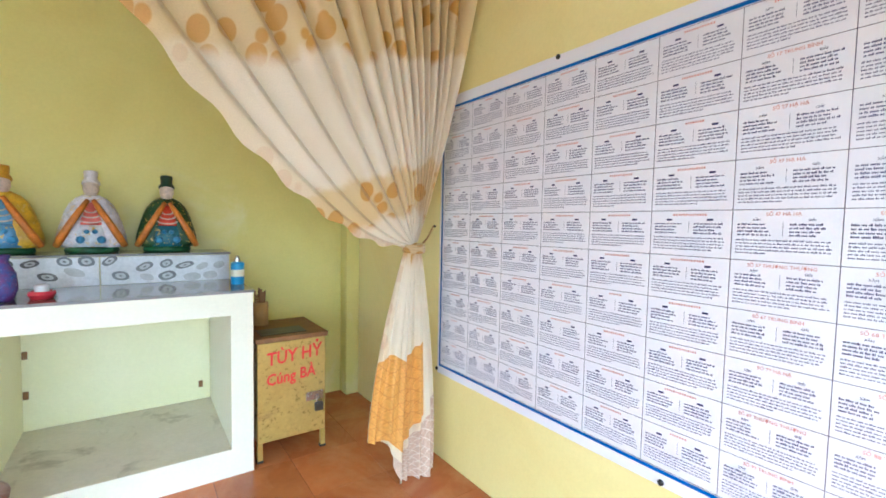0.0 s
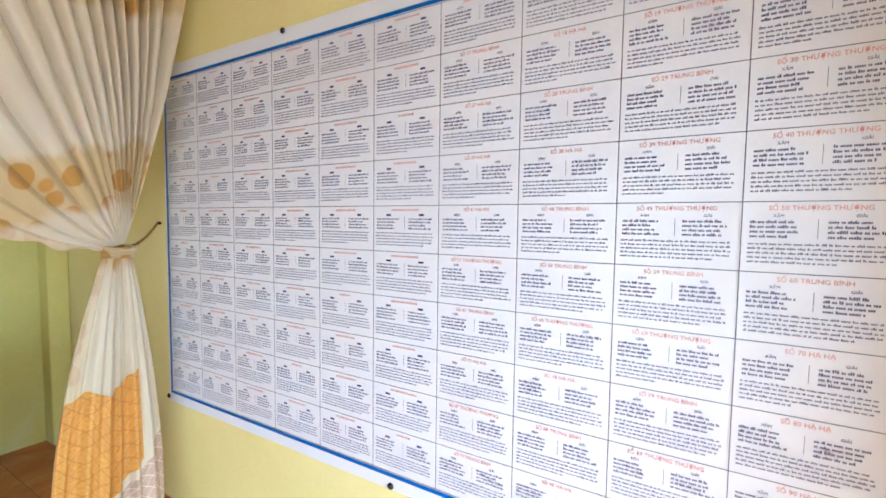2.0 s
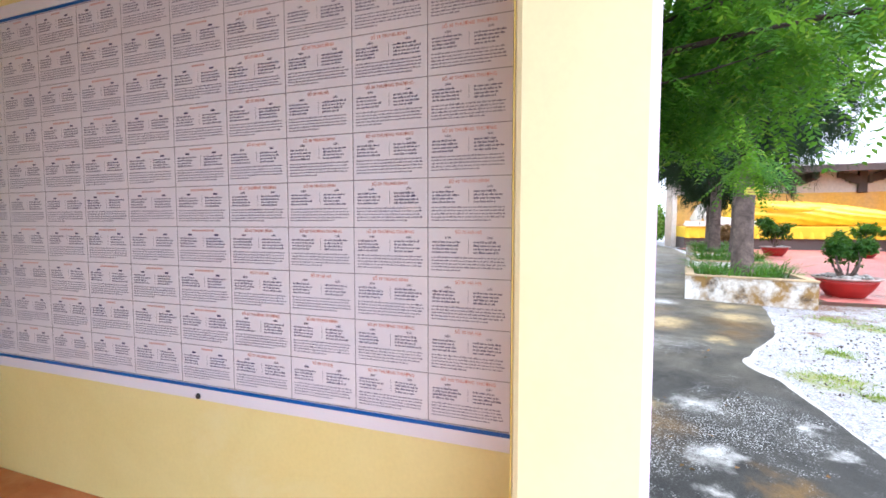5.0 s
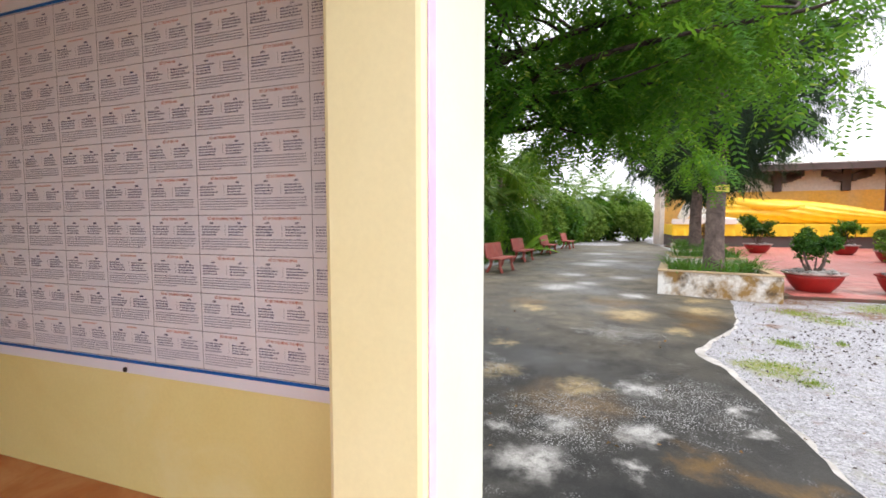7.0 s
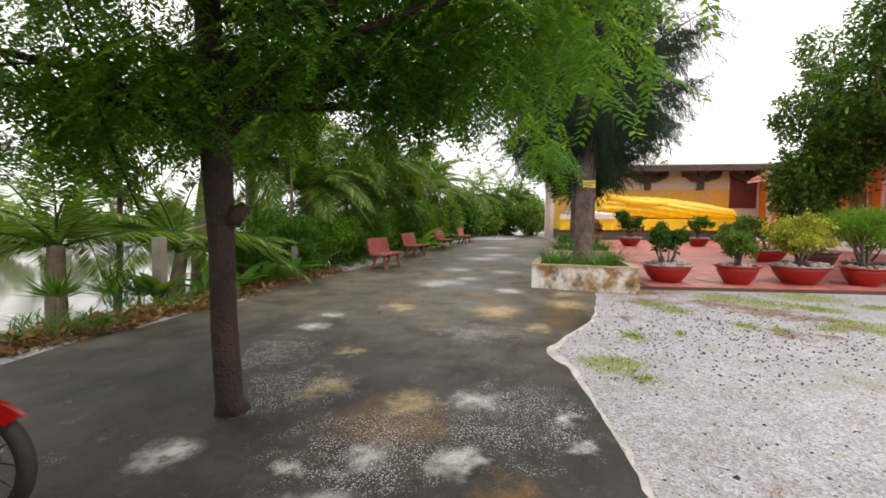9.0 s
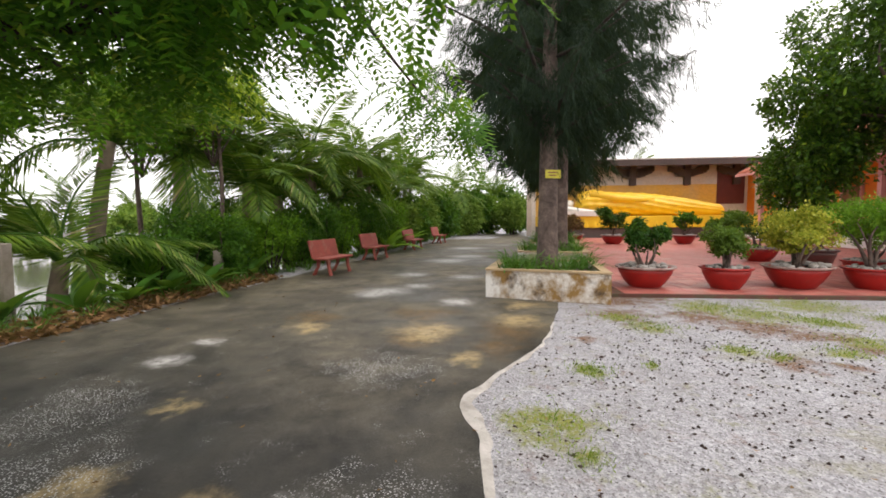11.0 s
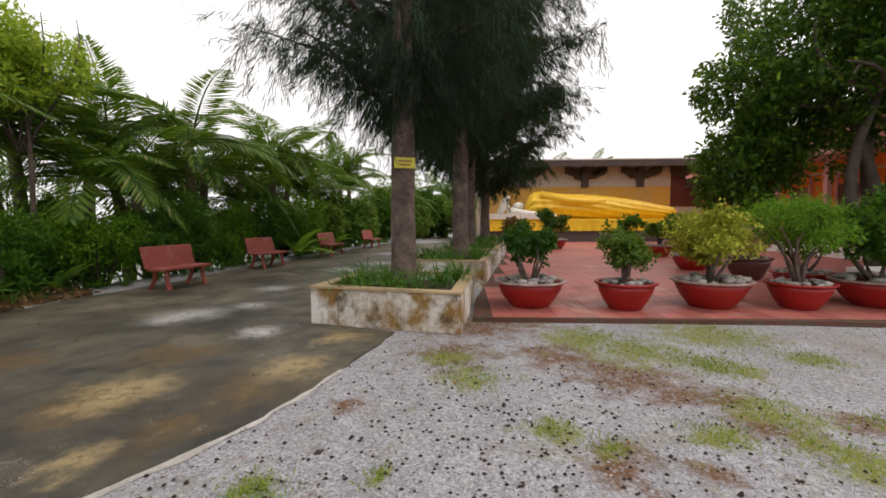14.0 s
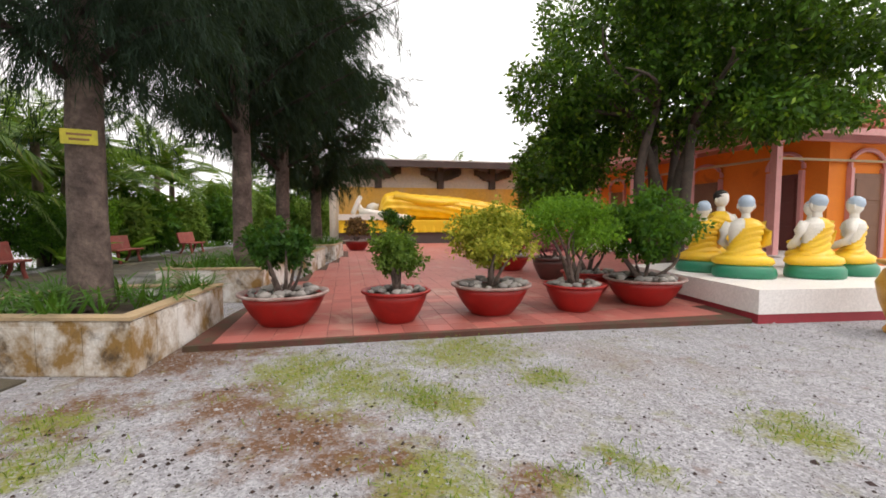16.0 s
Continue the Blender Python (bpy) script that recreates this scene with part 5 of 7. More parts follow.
PLANTERS = [([(10.42, -2.48), (9.92, -4.55), (12.05, -4.76), (12.25, -2.80)], 0.51, "whitewashed masonry planter with rust and algae stains"),
            ([(13.75, -3.30), (13.48, -5.02), (15.6, -5.28), (15.8, -3.45)], 0.56, "whitewashed masonry planter with grey stains"),
            ([(17.3, -3.95), (17.05, -5.55), (19.1, -5.80), (19.3, -4.15)], 0.56, "whitewashed masonry planter beside the red paving"),
            ([(20.8, -4.50), (20.6, -6.05), (22.6, -6.30), (22.8, -4.70)], 0.56, "whitewashed masonry planter beside the red paving")]
CASUARINAS = [(11.12, -3.67, 0.182, 4.6), (14.6, -4.50, 0.175, 6.0), (18.2, -4.75, 0.18, 6.6), (21.7, -5.4, 0.18, 6.4)]


def strap_clump(parent_name, label, spots, r, length, material, blades=16, width=0.028):
    bs, ax, sd, ln, wd = [], [], [], [], []
    for x, y, z in spots:
        n = blades
        a = r.uniform(0, 6.28, n)
        d = np.stack([np.cos(a), np.sin(a), r.uniform(0.5, 2.0, n)], 1)
        d /= np.linalg.norm(d, axis=1, keepdims=True)
        p = np.tile(np.array([x, y, z]), (n, 1)) + r.normal(size=(n, 3)) * np.array([0.03, 0.03, 0])
        L = length * r.uniform(0.6, 1.2, n)
        half = p + d * (L * 0.6)[:, None]
        d2 = d * 0.8 + np.array([0, 0, -0.55])
        bs += [p, half - d * (L * 0.05)[:, None]]
        ax += [d, d2]
        s = np.cross(d, np.array([0, 0, 1.0]))
        sd += [s, s]
        ln += [L * 0.75, L * 0.6]
        wd += [np.full(n, width), np.full(n, width * 0.9)]
    me = leaf_mesh(parent_name, *(np.concatenate(v) for v in (bs, ax, sd, ln, wd)))
    return tagged(part(parent_name, me, material), label, "plant", kind="stuff")


def casuarina(x, y, rad, spread, seed, lower):
    r = np.random.default_rng(seed)
    ob = thing("casuarina_tree", "tall casuarina with grey fissured trunk and dark drooping needles", "tree", "casuarinas in planters")
    H = 13.0
    bm = bmesh.new()
    pts = [(x, y, 0.42), (x, y, 0.6), (x + 0.01, y, 1.5), (x + 0.03, y - 0.02, 3), (x + 0.05, y - 0.02, 6), (x, y, H)]
    tube(bm, pts, [rad * 1.35, rad * 1.12, rad, rad * 0.88, rad * 0.6, 0.03], 20)
    bmesh.ops.subdivide_edges(bm, edges=[e for e in bm.edges if abs((e.verts[0].co - e.verts[1].co).z) > 0.3], cuts=10)
    for v in bm.verts:
        a = math.atan2(v.co.y - y, v.co.x - x)
        v.co += Vector((math.cos(a), math.sin(a), 0)) * 0.022 * noise.noise((math.cos(a) * 5, math.sin(a) * 5, v.co.z * 1.6))
    part("trunk", bm, M_BARK, ob, "", True)
    base, bb = [], bmesh.new()
    nb = 64
    for k in range(nb):
        f = (k + 0.5) / nb
        z = lower + (H - lower - 0.5) * f ** 1.25
        a = k * 2.4 + r.uniform(-0.3, 0.3)
        L = spread * (0.62 + 0.38 * math.sin(math.pi * min(1, f * 1.5 + 0.12))) * (1 - 0.75 * f) * r.uniform(0.6, 1.05) * 0.62
        e = (x + L * math.cos(a), y + L * math.sin(a), z + L * r.uniform(0.35, 0.75))
        ps = limb(bb, (x, y, z), e, 0.045 * (1 - f) + 0.012, 0.006, r, 0.06, 5, 7)
        base += [tuple(ps[q].lerp(ps[q + 1], t)) for q in range(1, 7) for t in (0, 0.33, 0.66)]
    part("crown_frame", bb, M_DARKBARK, ob, "", True)
    base = np.array(base)
    # branchlets that fan outwards and sag, each hung with needles
    NB, K = (3000, 4400, 4000, 3600)[seed - 40], 44
    p = base[r.integers(0, len(base), NB)] + r.normal(size=(NB, 3)) * np.array([0.12, 0.12, 0.12])
    out = np.array([p[:, 0] - x, p[:, 1] - y, np.zeros(NB)]).T
    out /= np.linalg.norm(out, axis=1, keepdims=True) + 1e-6
    bd = out * 0.55 + r.normal(size=(NB, 3)) * 0.5 + np.array([0, 0, -0.05])
    bd /= np.linalg.norm(bd, axis=1, keepdims=True)
    L = r.uniform(0.35, 0.85, NB)
    f = r.random((NB, K))
    q = p[:, None] + bd[:, None] * (L[:, None] * f)[..., None] + np.array([0, 0, -0.45]) * (L[:, None] * f * f)[..., None]
    q = q.reshape(-1, 3) + r.normal(size=(NB * K, 3)) * 0.03
    N = NB * K
    d = np.repeat(bd, K, 0) * 0.55 + r.normal(size=(N, 3)) * 0.30 + np.array([0, 0, -0.75])
    me = leaf_mesh("needles", q, d, rand_dirs(N, r), r.uniform(0.12, 0.28, N), r.uniform(0.006, 0.013, N) * (1 + 0.25 * (seed - 40)))
    part("needles", me, M_LEAF_PINE, ob, "dark drooping needle sprays")
    return ob


for k, (corners, h, label) in enumerate(PLANTERS):
    ob, inner = planter(corners, h, label)
    x, y, rad, sp = CASUARINAS[k]
    casuarina(x, y, rad, sp, 40 + k, (2.75, 2.9, 2.6, 2.3)[k])
    r = np.random.default_rng(60 + k)
    spots = []
    for _ in range(46):
        u, v = r.random(2)
        p = (inner[0] * (1 - u) + inner[1] * u) * (1 - v) + (inner[3] * (1 - u) + inner[2] * u) * v
        if math.hypot(p.x - x, p.y - y) > rad * 1.5 and r.random() < 0.8:
            spots.append((p.x, p.y, h - 0.10))
    strap_clump("planter_grass", "strappy green leaves growing in the planter", spots, r, 0.52, M_LILY, 11, 0.032)

sign = thing("tree_sign", "small yellow metal plate nailed to the casuarina trunk", "sign")
SD = Vector((-0.93, -0.30, 0)).normalized()
sp = Vector((11.12, -3.67, 2.27)) + SD * 0.205
part("plate", box(-0.155, 0.155, -0.004, 0.004, -0.078, 0.078, 0.002), M_YSIGN, sign)
for k, (w, z) in enumerate(((0.21, 0.026), (0.17, -0.026))):
    part("text_bar", box(-w / 2, w / 2, -0.0056, -0.0045, z - 0.012, z + 0.012), M_RUST, sign)
sign.matrix_basis = pose(*sp, 0, 0, math.degrees(math.atan2(SD.y, SD.x)) + 90)

# ---- red paving ----
pave = [(10.62, -4.72), (10.55, -9.0), (10.34, -11.75), (12.3, -12.05), (14, -17.2), (30.5, -20), (30.8, -5.6), (23, -6.36), (15.6, -5.32), (12.1, -4.8)]
bm = bmesh.new()
tp = [bm.verts.new((x, y, PAVE_Z - 0.006)) for x, y in pave]
lo = [bm.verts.new((x, y, -0.03)) for x, y in pave]
bm.faces.new(tp)
for k in range(len(pave)):
    j = (k + 1) % len(pave)
    bm.faces.new((lo[k], lo[j], tp[j], tp[k]))
bmesh.ops.recalc_face_normals(bm, faces=bm.faces)
bmesh.ops.triangulate(bm, faces=[f for f in bm.faces if len(f.verts) > 4])
pavement = structure("pavement", bm, M_PAVEBASE, "terrace paved with faded red tiles", "pavement")

# ---- white platform with seated figures ----
plat = thing("statue_platform", "white plinth with a red painted foot, carrying seated statues", "platform")
pc = [(10.30, -11.80), (9.75, -17.0), (14.2, -17.0), (13.6, -12.25)]


def prism(pts, z0, z1, grow=0.0):
    bm = bmesh.new()
    mx, my = sum(p[0] for p in pts) / len(pts), sum(p[1] for p in pts) / len(pts)
    pts = [(p[0] + grow * np.sign(p[0] - mx), p[1] + grow * np.sign(p[1] - my)) for p in pts]
    a = [bm.verts.new((x, y, z0)) for x, y in pts]
    b = [bm.verts.new((x, y, z1)) for x, y in pts]
    bm.faces.new(a[::-1]), bm.faces.new(b)
    for k in range(len(pts)):
        j = (k + 1) % len(pts)
        bm.faces.new((a[k], a[j], b[j], b[k]))
    bmesh.ops.recalc_face_normals(bm, faces=bm.faces)
    return bm


part("foot", prism(pc, 0.0, 0.13), surf("red_plinth_paint", (0.36, 0.035, 0.05), (0.28, 0.03, 0.04), 2, 40, 0.6), plat, "red painted foot")
part("body", prism(pc, 0.131, 0.46, 0.015), M_PLATEWHITE, plat)


def seated(x, y, turn, s, name, label, hair, robe=None, shoulder=True):
    """A seated robed statue as one plain mesh."""
    bm = bmesh.new()

    def add(src, slot, m=Matrix()):
        src.transform(m)
        me = mesh_of("tmp", src)
        k = len(bm.faces)
        bm.from_mesh(me)
        bpy.data.meshes.remove(me)
        bm.faces.ensure_lookup_table()
        for f in bm.faces[k:]:
            f.material_index, f.smooth = slot, True
    add(lathe([(0, 0), (0.42, 0), (0.44, 0.05), (0.43, 0.14), (0.38, 0.20), (0, 0.20)], 24, 0.03, (1, 0.8)), 0)
    add(lathe([(0.36, 0.19), (0.43, 0.24), (0.41, 0.31), (0.28, 0.37), (0, 0.39)], 28, 0.07, (1, 0.78)), 1, pose(0, -0.03, 0))
    zs = [0.36 + 0.012 * q for q in range(51)]
    rs = np.interp(zs, [0.36, 0.42, 0.50, 0.60, 0.70, 0.78, 0.85, 0.90, 0.94, 0.96], [0.30, 0.245, 0.215, 0.215, 0.235, 0.25, 0.235, 0.17, 0.09, 0.0])
    body = lathe(list(zip([float(q) for q in rs], zs)), 44, 0.0, (1, 0.66))
    for v in body.verts:
        a = math.atan2(v.co.y, v.co.x)
        bare = shoulder and v.co.x > 0.03 and v.co.z > 0.86 - v.co.x * 1.5
        f = 1 + (0.0 if bare else 0.050 * math.sin(v.co.z * 62 + 5 * math.cos(a + 0.6)) + 0.02 * math.sin(v.co.z * 131 + 7 * math.cos(a)) + 0.02)
        v.co.x *= f
        v.co.y *= f
    add(body, 1)
    for g in bm.faces:
        m = g.calc_center_median()
        if shoulder and m.z > 0.42 and m.x > 0.03 and m.z > 0.86 - m.x * 1.5:
            g.material_index = 2
    for sgn in (-1, 1):
        slot = 2 if sgn > 0 and shoulder else 1
        add(tube(bmesh.new(), [(sgn * 0.21, 0, 0.86), (sgn * 0.285, -0.02, 0.72), (sgn * 0.30, -0.05, 0.56), (sgn * 0.20, -0.22, 0.48), (sgn * 0.06, -0.30, 0.50)], [0.075, 0.075, 0.07, 0.06, 0.045], 12), slot)
    add(lathe([(0.065, 0.94), (0.06, 1.0), (0.06, 1.03)], 16), 2)
    add(lathe([(0, 1.0), (0.06, 1.015), (0.105, 1.08), (0.118, 1.15), (0.112, 1.22), (0.07, 1.28), (0, 1.295)], 24, 0, (0.92, 1)), 2)
    cap = lathe([(0.119, 1.155), (0.121, 1.19), (0.116, 1.235), (0.075, 1.292), (0, 1.31)], 24, 0, (0.94, 1))
    bmesh.ops.rotate(cap, verts=cap.verts, cent=(0, 0, 1.16), matrix=Matrix.Rotation(radians(-22), 3, "X"))
    add(cap, 3)
    for sgn in (-1, 1):
        add(lathe([(0, -0.045), (0.014, -0.03), (0.018, 0), (0.012, 0.035), (0, 0.045)], 8), 2, pose(sgn * 0.112, 0.0, 1.13))
    me = mesh_of(name, bm)
    for m in (M_GREENBASE, robe or M_GOLD, M_SKIN, hair):
        me.materials.append(m)
    ob = part(name, me, None)
    ob.matrix_basis = pose(x, y, 0.461, 0, 0, turn) @ Matrix.Scale(s, 4)
    return tagged(ob, label, "statue", "seated statues")


M_HAIRBLACK = surf("black_statue_paint", (0.02, 0.018, 0.016), None, 5, 50, 0.5)
for x, y, turn, s in ((12.3, -12.78, 31, 0.98), (11.45, -12.78, 53, 1.02), (11.15, -13.85, 85, 1.03), (11.3, -14.85, 120, 1.02), (12.2, -15.1, 144, 1.0)):
    seated(x, y, turn, s, "monk_statue", "seated monk statue in a golden robe on a green base", M_HAIRBLUE)
seated(13.05, -13.9, -90, 1.18, "teacher_statue", "seated statue with black hair in a golden robe", M_HAIRBLACK)

urn = thing("garden_urn", "yellow glazed ceramic urn beside the white plinth", "urn", at=pose(9.45, -13.05, 0.0))
M_URN = surf("yellow_ochre_glaze", (0.62, 0.33, 0.06), (0.5, 0.24, 0.04), 5, 50, 0.3)
part("body", lathe([(0, 0), (0.2, 0), (0.22, 0.05), (0.17, 0.12), (0.27, 0.4), (0.31, 0.62), (0.24, 0.78), (0.2, 0.82), (0, 0.80)], 28), M_URN, urn, "", True)
part("lip", lathe([(0.2, 0.82), (0.3, 0.86), (0.31, 0.9), (0.22, 0.9), (0.18, 0.83)], 28), M_URN, urn, "", True)

# ---- pots ----
def pot_mesh(R, h, mat, rimmat, ob):
    part("bowl", lathe([(0, 0), (R * 0.50, 0), (R * 0.54, h * 0.05), (R * 0.72, h * 0.35), (R * 0.86, h * 0.70), (R * 0.90, h * 0.9), (R * 0.84, h * 0.9), (R * 0.78, h * 0.7), (0, h * 0.68)], 40, 0.006), mat, ob, "", True)
    part("rim", lathe([(R * 0.885, h * 0.88), (R * 0.96, h * 0.90), (R, h * 0.94), (R * 0.995, h * 0.99), (R * 0.95, h), (R * 0.86, h * 0.96), (R * 0.84, h * 0.90)], 40, 0.006), rimmat, ob, "pale weathered rim", True)
    bm = lathe([(R * 0.82, h * 0.84), (R * 0.5, h * 0.88), (0, h * 0.90)], 24)
    part("soil", bm, M_SOIL, ob)


def pebble_shape(seed):
    bm = bmesh.new()
    bmesh.ops.create_icosphere(bm, subdivisions=1, radius=1.0)
    for v in bm.verts:
        v.co *= 1 + 0.22 * noise.noise(v.co * 1.3 + Vector((seed * 3, 0, 0)))
        v.co.z *= 0.6
    me = mesh_of("pebble", bm)
    me.materials.append(M_PEBBLE)
    me.shade_smooth()
    return me


PEBBLES = [pebble_shape(k) for k in range(4)]


def bonsai(x, y, R, h, mat, rim, height, crown_r, leaf, label, seed, n=3800, lobes=9, ls=0.055, lw=0.03, flat_=0.7, stones=34, z0=None, off=(0, 0), trunk_mat=None):
    r = np.random.default_rng(seed)
    ob = thing("potted_tree", label, "potted tree", "potted trees on the terrace", at=pose(x, y, PAVE_Z if z0 is None else z0))
    pot_mesh(R, h, mat, rim, ob)
    top = h * 0.88
    cx, cy = off
    cc = (cx, cy, top + height * 0.68)
    bm = bmesh.new()
    for k in range(5):
        a = k * 1.3 + r.uniform(0, 1)
        e = (cx + crown_r * 0.55 * math.cos(a), cy + crown_r * 0.55 * math.sin(a), top + height * r.uniform(0.42, 0.72))
        limb(bm, (0.03 * math.cos(a), 0.03 * math.sin(a), top - 0.03), e, 0.035 + 0.012 * (k == 0), 0.007, r, 0.13, 8, 8)
    part("stem", bm, trunk_mat or M_BARK, ob, "", True)
    p, d = crown_points(n, cc, (crown_r * 1.06, crown_r * 1.06, crown_r * flat_ * 1.08), r, 0.9, lobes + 9, 0.40, 18, 0.16 * crown_r)
    p[:, 2] = np.maximum(p[:, 2], top + height * (0.24 + 0.1 * r.random(len(p))))
    leafy("foliage", p, d, r, ls, lw, leaf, ob, 0.15)
    for k in range(stones):
        a, q = r.uniform(0, 6.28), R * 0.78 * r.uniform(0.25, 1) ** 0.5
        if q < 0.1:
            continue
        st = part("pebble", PEBBLES[k % 4], None, ob)
        s = r.uniform(0.045, 0.09) * (R / 0.55)
        st.matrix_basis = pose(q * math.cos(a), q * math.sin(a), h * 0.90 + s * 0.55, r.uniform(-15, 15), r.uniform(-15, 15), r.uniform(0, 360)) @ Matrix.Scale(s, 4)
    return ob


bonsai(11.50, -5.64, 0.57, 0.42, M_POT, M_POTRIM, 0.95, 0.46, M_LEAF_BONSAI, "dark green bonsai in a red bowl pot filled with grey pebbles", 101, 3600, 10, 0.075, 0.045, 0.85)
bonsai(11.32, -7.07, 0.46, 0.42, M_POT, M_POT, 0.92, 0.50, M_LEAF_MID, "twisted shrub with olive green leaves in a red pot", 102, 3600, 11, 0.06, 0.035, 0.8)
bonsai(11.52, -8.46, 0.58, 0.43, M_POT, M_POTRIM, 1.05, 0.66, M_LEAF_YELLOW, "yellow-green variegated shrub in a red bowl pot with pebbles", 103, 6000, 14, 0.065, 0.036, 0.78, off=(0.03, -0.02))
bonsai(11.42, -9.72, 0.46, 0.40, M_POT, M_POT, 1.42, 0.86, M_LEAF_FINE, "feathery bright green shrub in a red pot", 104, 6500, 12, 0.075, 0.022, 0.55, off=(0.15, -0.05))
bonsai(11.62, -11.05, 0.62, 0.42, M_POT, M_POTRIM, 1.30, 0.76, M_LEAF_BUSH, "leafy green shrub in a wide red bowl pot", 105, 6000, 12, 0.085, 0.05, 0.75)
bonsai(12.75, -10.75, 0.50, 0.40, M_POT, M_POT, 0.95, 0.50, M_LEAF_MID, "green shrub in a red pot behind the front row", 106, 3000)
bonsai(14.6, -10.95, 0.48, 0.50, M_DARKPOT, M_DARKPOT, 0.55, 0.52, M_PINK, "pink flowering plant in a dark pot", 107, 1800, 8, 0.07, 0.06, 0.5, 6)
bonsai(16.5, -10.7, 0.55, 0.42, M_POT, M_POTRIM, 0.8, 0.55, M_LEAF_BONSAI, "low dark green shrub in a red pot", 108, 2200)
bonsai(24.6, -8.7, 0.60, 0.45, M_POT, M_POTRIM, 1.3, 0.75, M_LEAF_BONSAI, "dark domed bonsai in a red pot", 109, 2600, 8, 0.12, 0.07, 0.75, 10)
bonsai(25.5, -6.9, 0.62, 0.45, M_POT, M_POTRIM, 1.0, 0.62, M_LITTER, "reddish-leaved bonsai in a red pot", 110, 1800, 8, 0.12, 0.07, 0.8, 10)
bonsai(22.5, -13.2, 0.60, 0.45, M_POT, M_POTRIM, 1.1, 0.8, M_LEAF_MID, "spreading green bonsai in a red pot", 111, 2200, 8, 0.12, 0.07, 0.6, 10)
bonsai(24.5, -12.0, 0.55, 0.45, M_POT, M_POTRIM, 1.1, 0.6, M_LEAF_BUSH, "green bonsai in a red pot", 112, 1800, 8, 0.12, 0.07, 0.7, 10)
bonsai(20.5, -11.6, 0.50, 0.42, M_POT, M_POTRIM, 0.9, 0.55, M_LEAF_MID, "spreading green bonsai in a red pot", 113, 1800, 8, 0.1, 0.06, 0.6, 10)

# ---- benches ----
def bench_at(m, first=None):
    if first:
        return copy_thing(first, m)
    ob = thing("bench", "brick-red concrete bench with a slanted backrest beside the road", "bench", "benches along the pond", at=m)
    W = 0.62
    seat = box(-W, W, -0.23, 0.20, 0.40, 0.455, 0.012)
    part("seat", seat, M_BENCH, ob)
    bk = box(-W, W, -0.03, 0.025, 0.0, 0.46, 0.015)
    bk.transform(pose(0, 0.24, 0.44, -14, 0, 0))
    part("backrest", bk, M_BENCH, ob)
    for x in (-W + 0.16, W - 0.16):
        lf = bmesh.new()
        tube(lf, [(x, -0.20, 0.0), (x, -0.14, 0.2), (x, -0.13, 0.402)], [0.05, 0.042, 0.055], 10)
        part("leg", lf, M_BENCH, ob)
        lr = bmesh.new()
        tube(lr, [(x, 0.30, 0.0), (x, 0.17, 0.22), (x, 0.15, 0.402)], [0.05, 0.042, 0.055], 10)
        part("leg", lr, M_BENCH, ob)
    return ob


first = bench_at(pose(13.55, 1.5, 0.02, 0, 0, -12))
for x, y, a in ((17.45, 1.35, -12), (21.9, 0.75, -12), (26.3, 0.05, -10)):
    bench_at(pose(x, y, 0.02, 0, 0, a), first)

# ---- palms ----
def frond_mesh(seed, L=2.6, droop=1.0, pairs=62):
    r = np.random.default_rng(seed)
    bs, ax, sd, ln, wd = [], [], [], [], []
    spine = []
    for k in range(pairs + 1):
        f = k / pairs
        p = np.array([L * (f - 0.12 * droop * f * f), 0.05 * math.sin(3 * f + seed), L * (0.42 * f - 0.62 * droop * f * f)])
        spine.append(p)
    for k in range(4, pairs):
        f = k / pairs
        d = spine[k + 1] - spine[k - 1]
        d /= np.linalg.norm(d)
        for s in (-1, 1):
            bs.append(spine[k])
            ax.append(np.array([0, s, 0]) * 1.0 + d * (0.5 + 0.7 * f) + np.array([0, 0, -0.30 - 0.25 * r.random()]) + r.normal(size=3) * 0.07)
            sd.append(d)
            ln.append(L * 0.27 * math.sin(math.pi * (0.16 + 0.78 * f)) * r.uniform(0.85, 1.1))
            wd.append(0.034 * L / 2.6)
    me = leaf_mesh("frond", np.array(bs), np.array(ax), np.array(sd), np.array(ln), np.array(wd))
    me.materials.append(M_LEAF_PALM)
    bm = bmesh.new()
    bm.from_mesh(me)
    bpy.data.meshes.remove(me)
    tube(bm, [Vector(p) for p in spine[::6]], [0.022 * (1 - 0.9 * k / len(spine[::6])) + 0.003 for k in range(len(spine[::6]))], 5)
    me = mesh_of("frond", bm)
    me.materials.append(M_LEAF_PALM)
    return me


FRONDS = [frond_mesh(k, 2.6, dr) for k, dr in enumerate((0.6, 0.95, 1.3, 1.65))]


def palm(x, y, z, h, n, scale, seed, label="coconut palm with arching fronds on the pond bank"):
    r = np.random.default_rng(seed)
    ob = thing("palm_tree", label, "palm tree", "palms on the pond bank", at=pose(x, y, z))
    bm = bmesh.new()
    lean = r.normal(size=2) * 0.06 * h
    pts = [(lean[0] * (k / 8) ** 2, lean[1] * (k / 8) ** 2, h * k / 8) for k in range(9)]
    tube(bm, pts, [0.17 - 0.05 * (k / 8) + 0.008 * (k % 2) for k in range(9)], 12)
    part("trunk", bm, M_PALMBARK, ob, "", True)
    for k in range(n):
        fr = part("frond", FRONDS[int(r.integers(0, 4))], None, ob)
        fr.matrix_basis = pose(lean[0], lean[1], h - 0.05, 0, r.uniform(-62, 12), k * 137.5 + r.uniform(-15, 15)) @ Matrix.Scale(scale * r.uniform(0.8, 1.15), 4)
    return ob


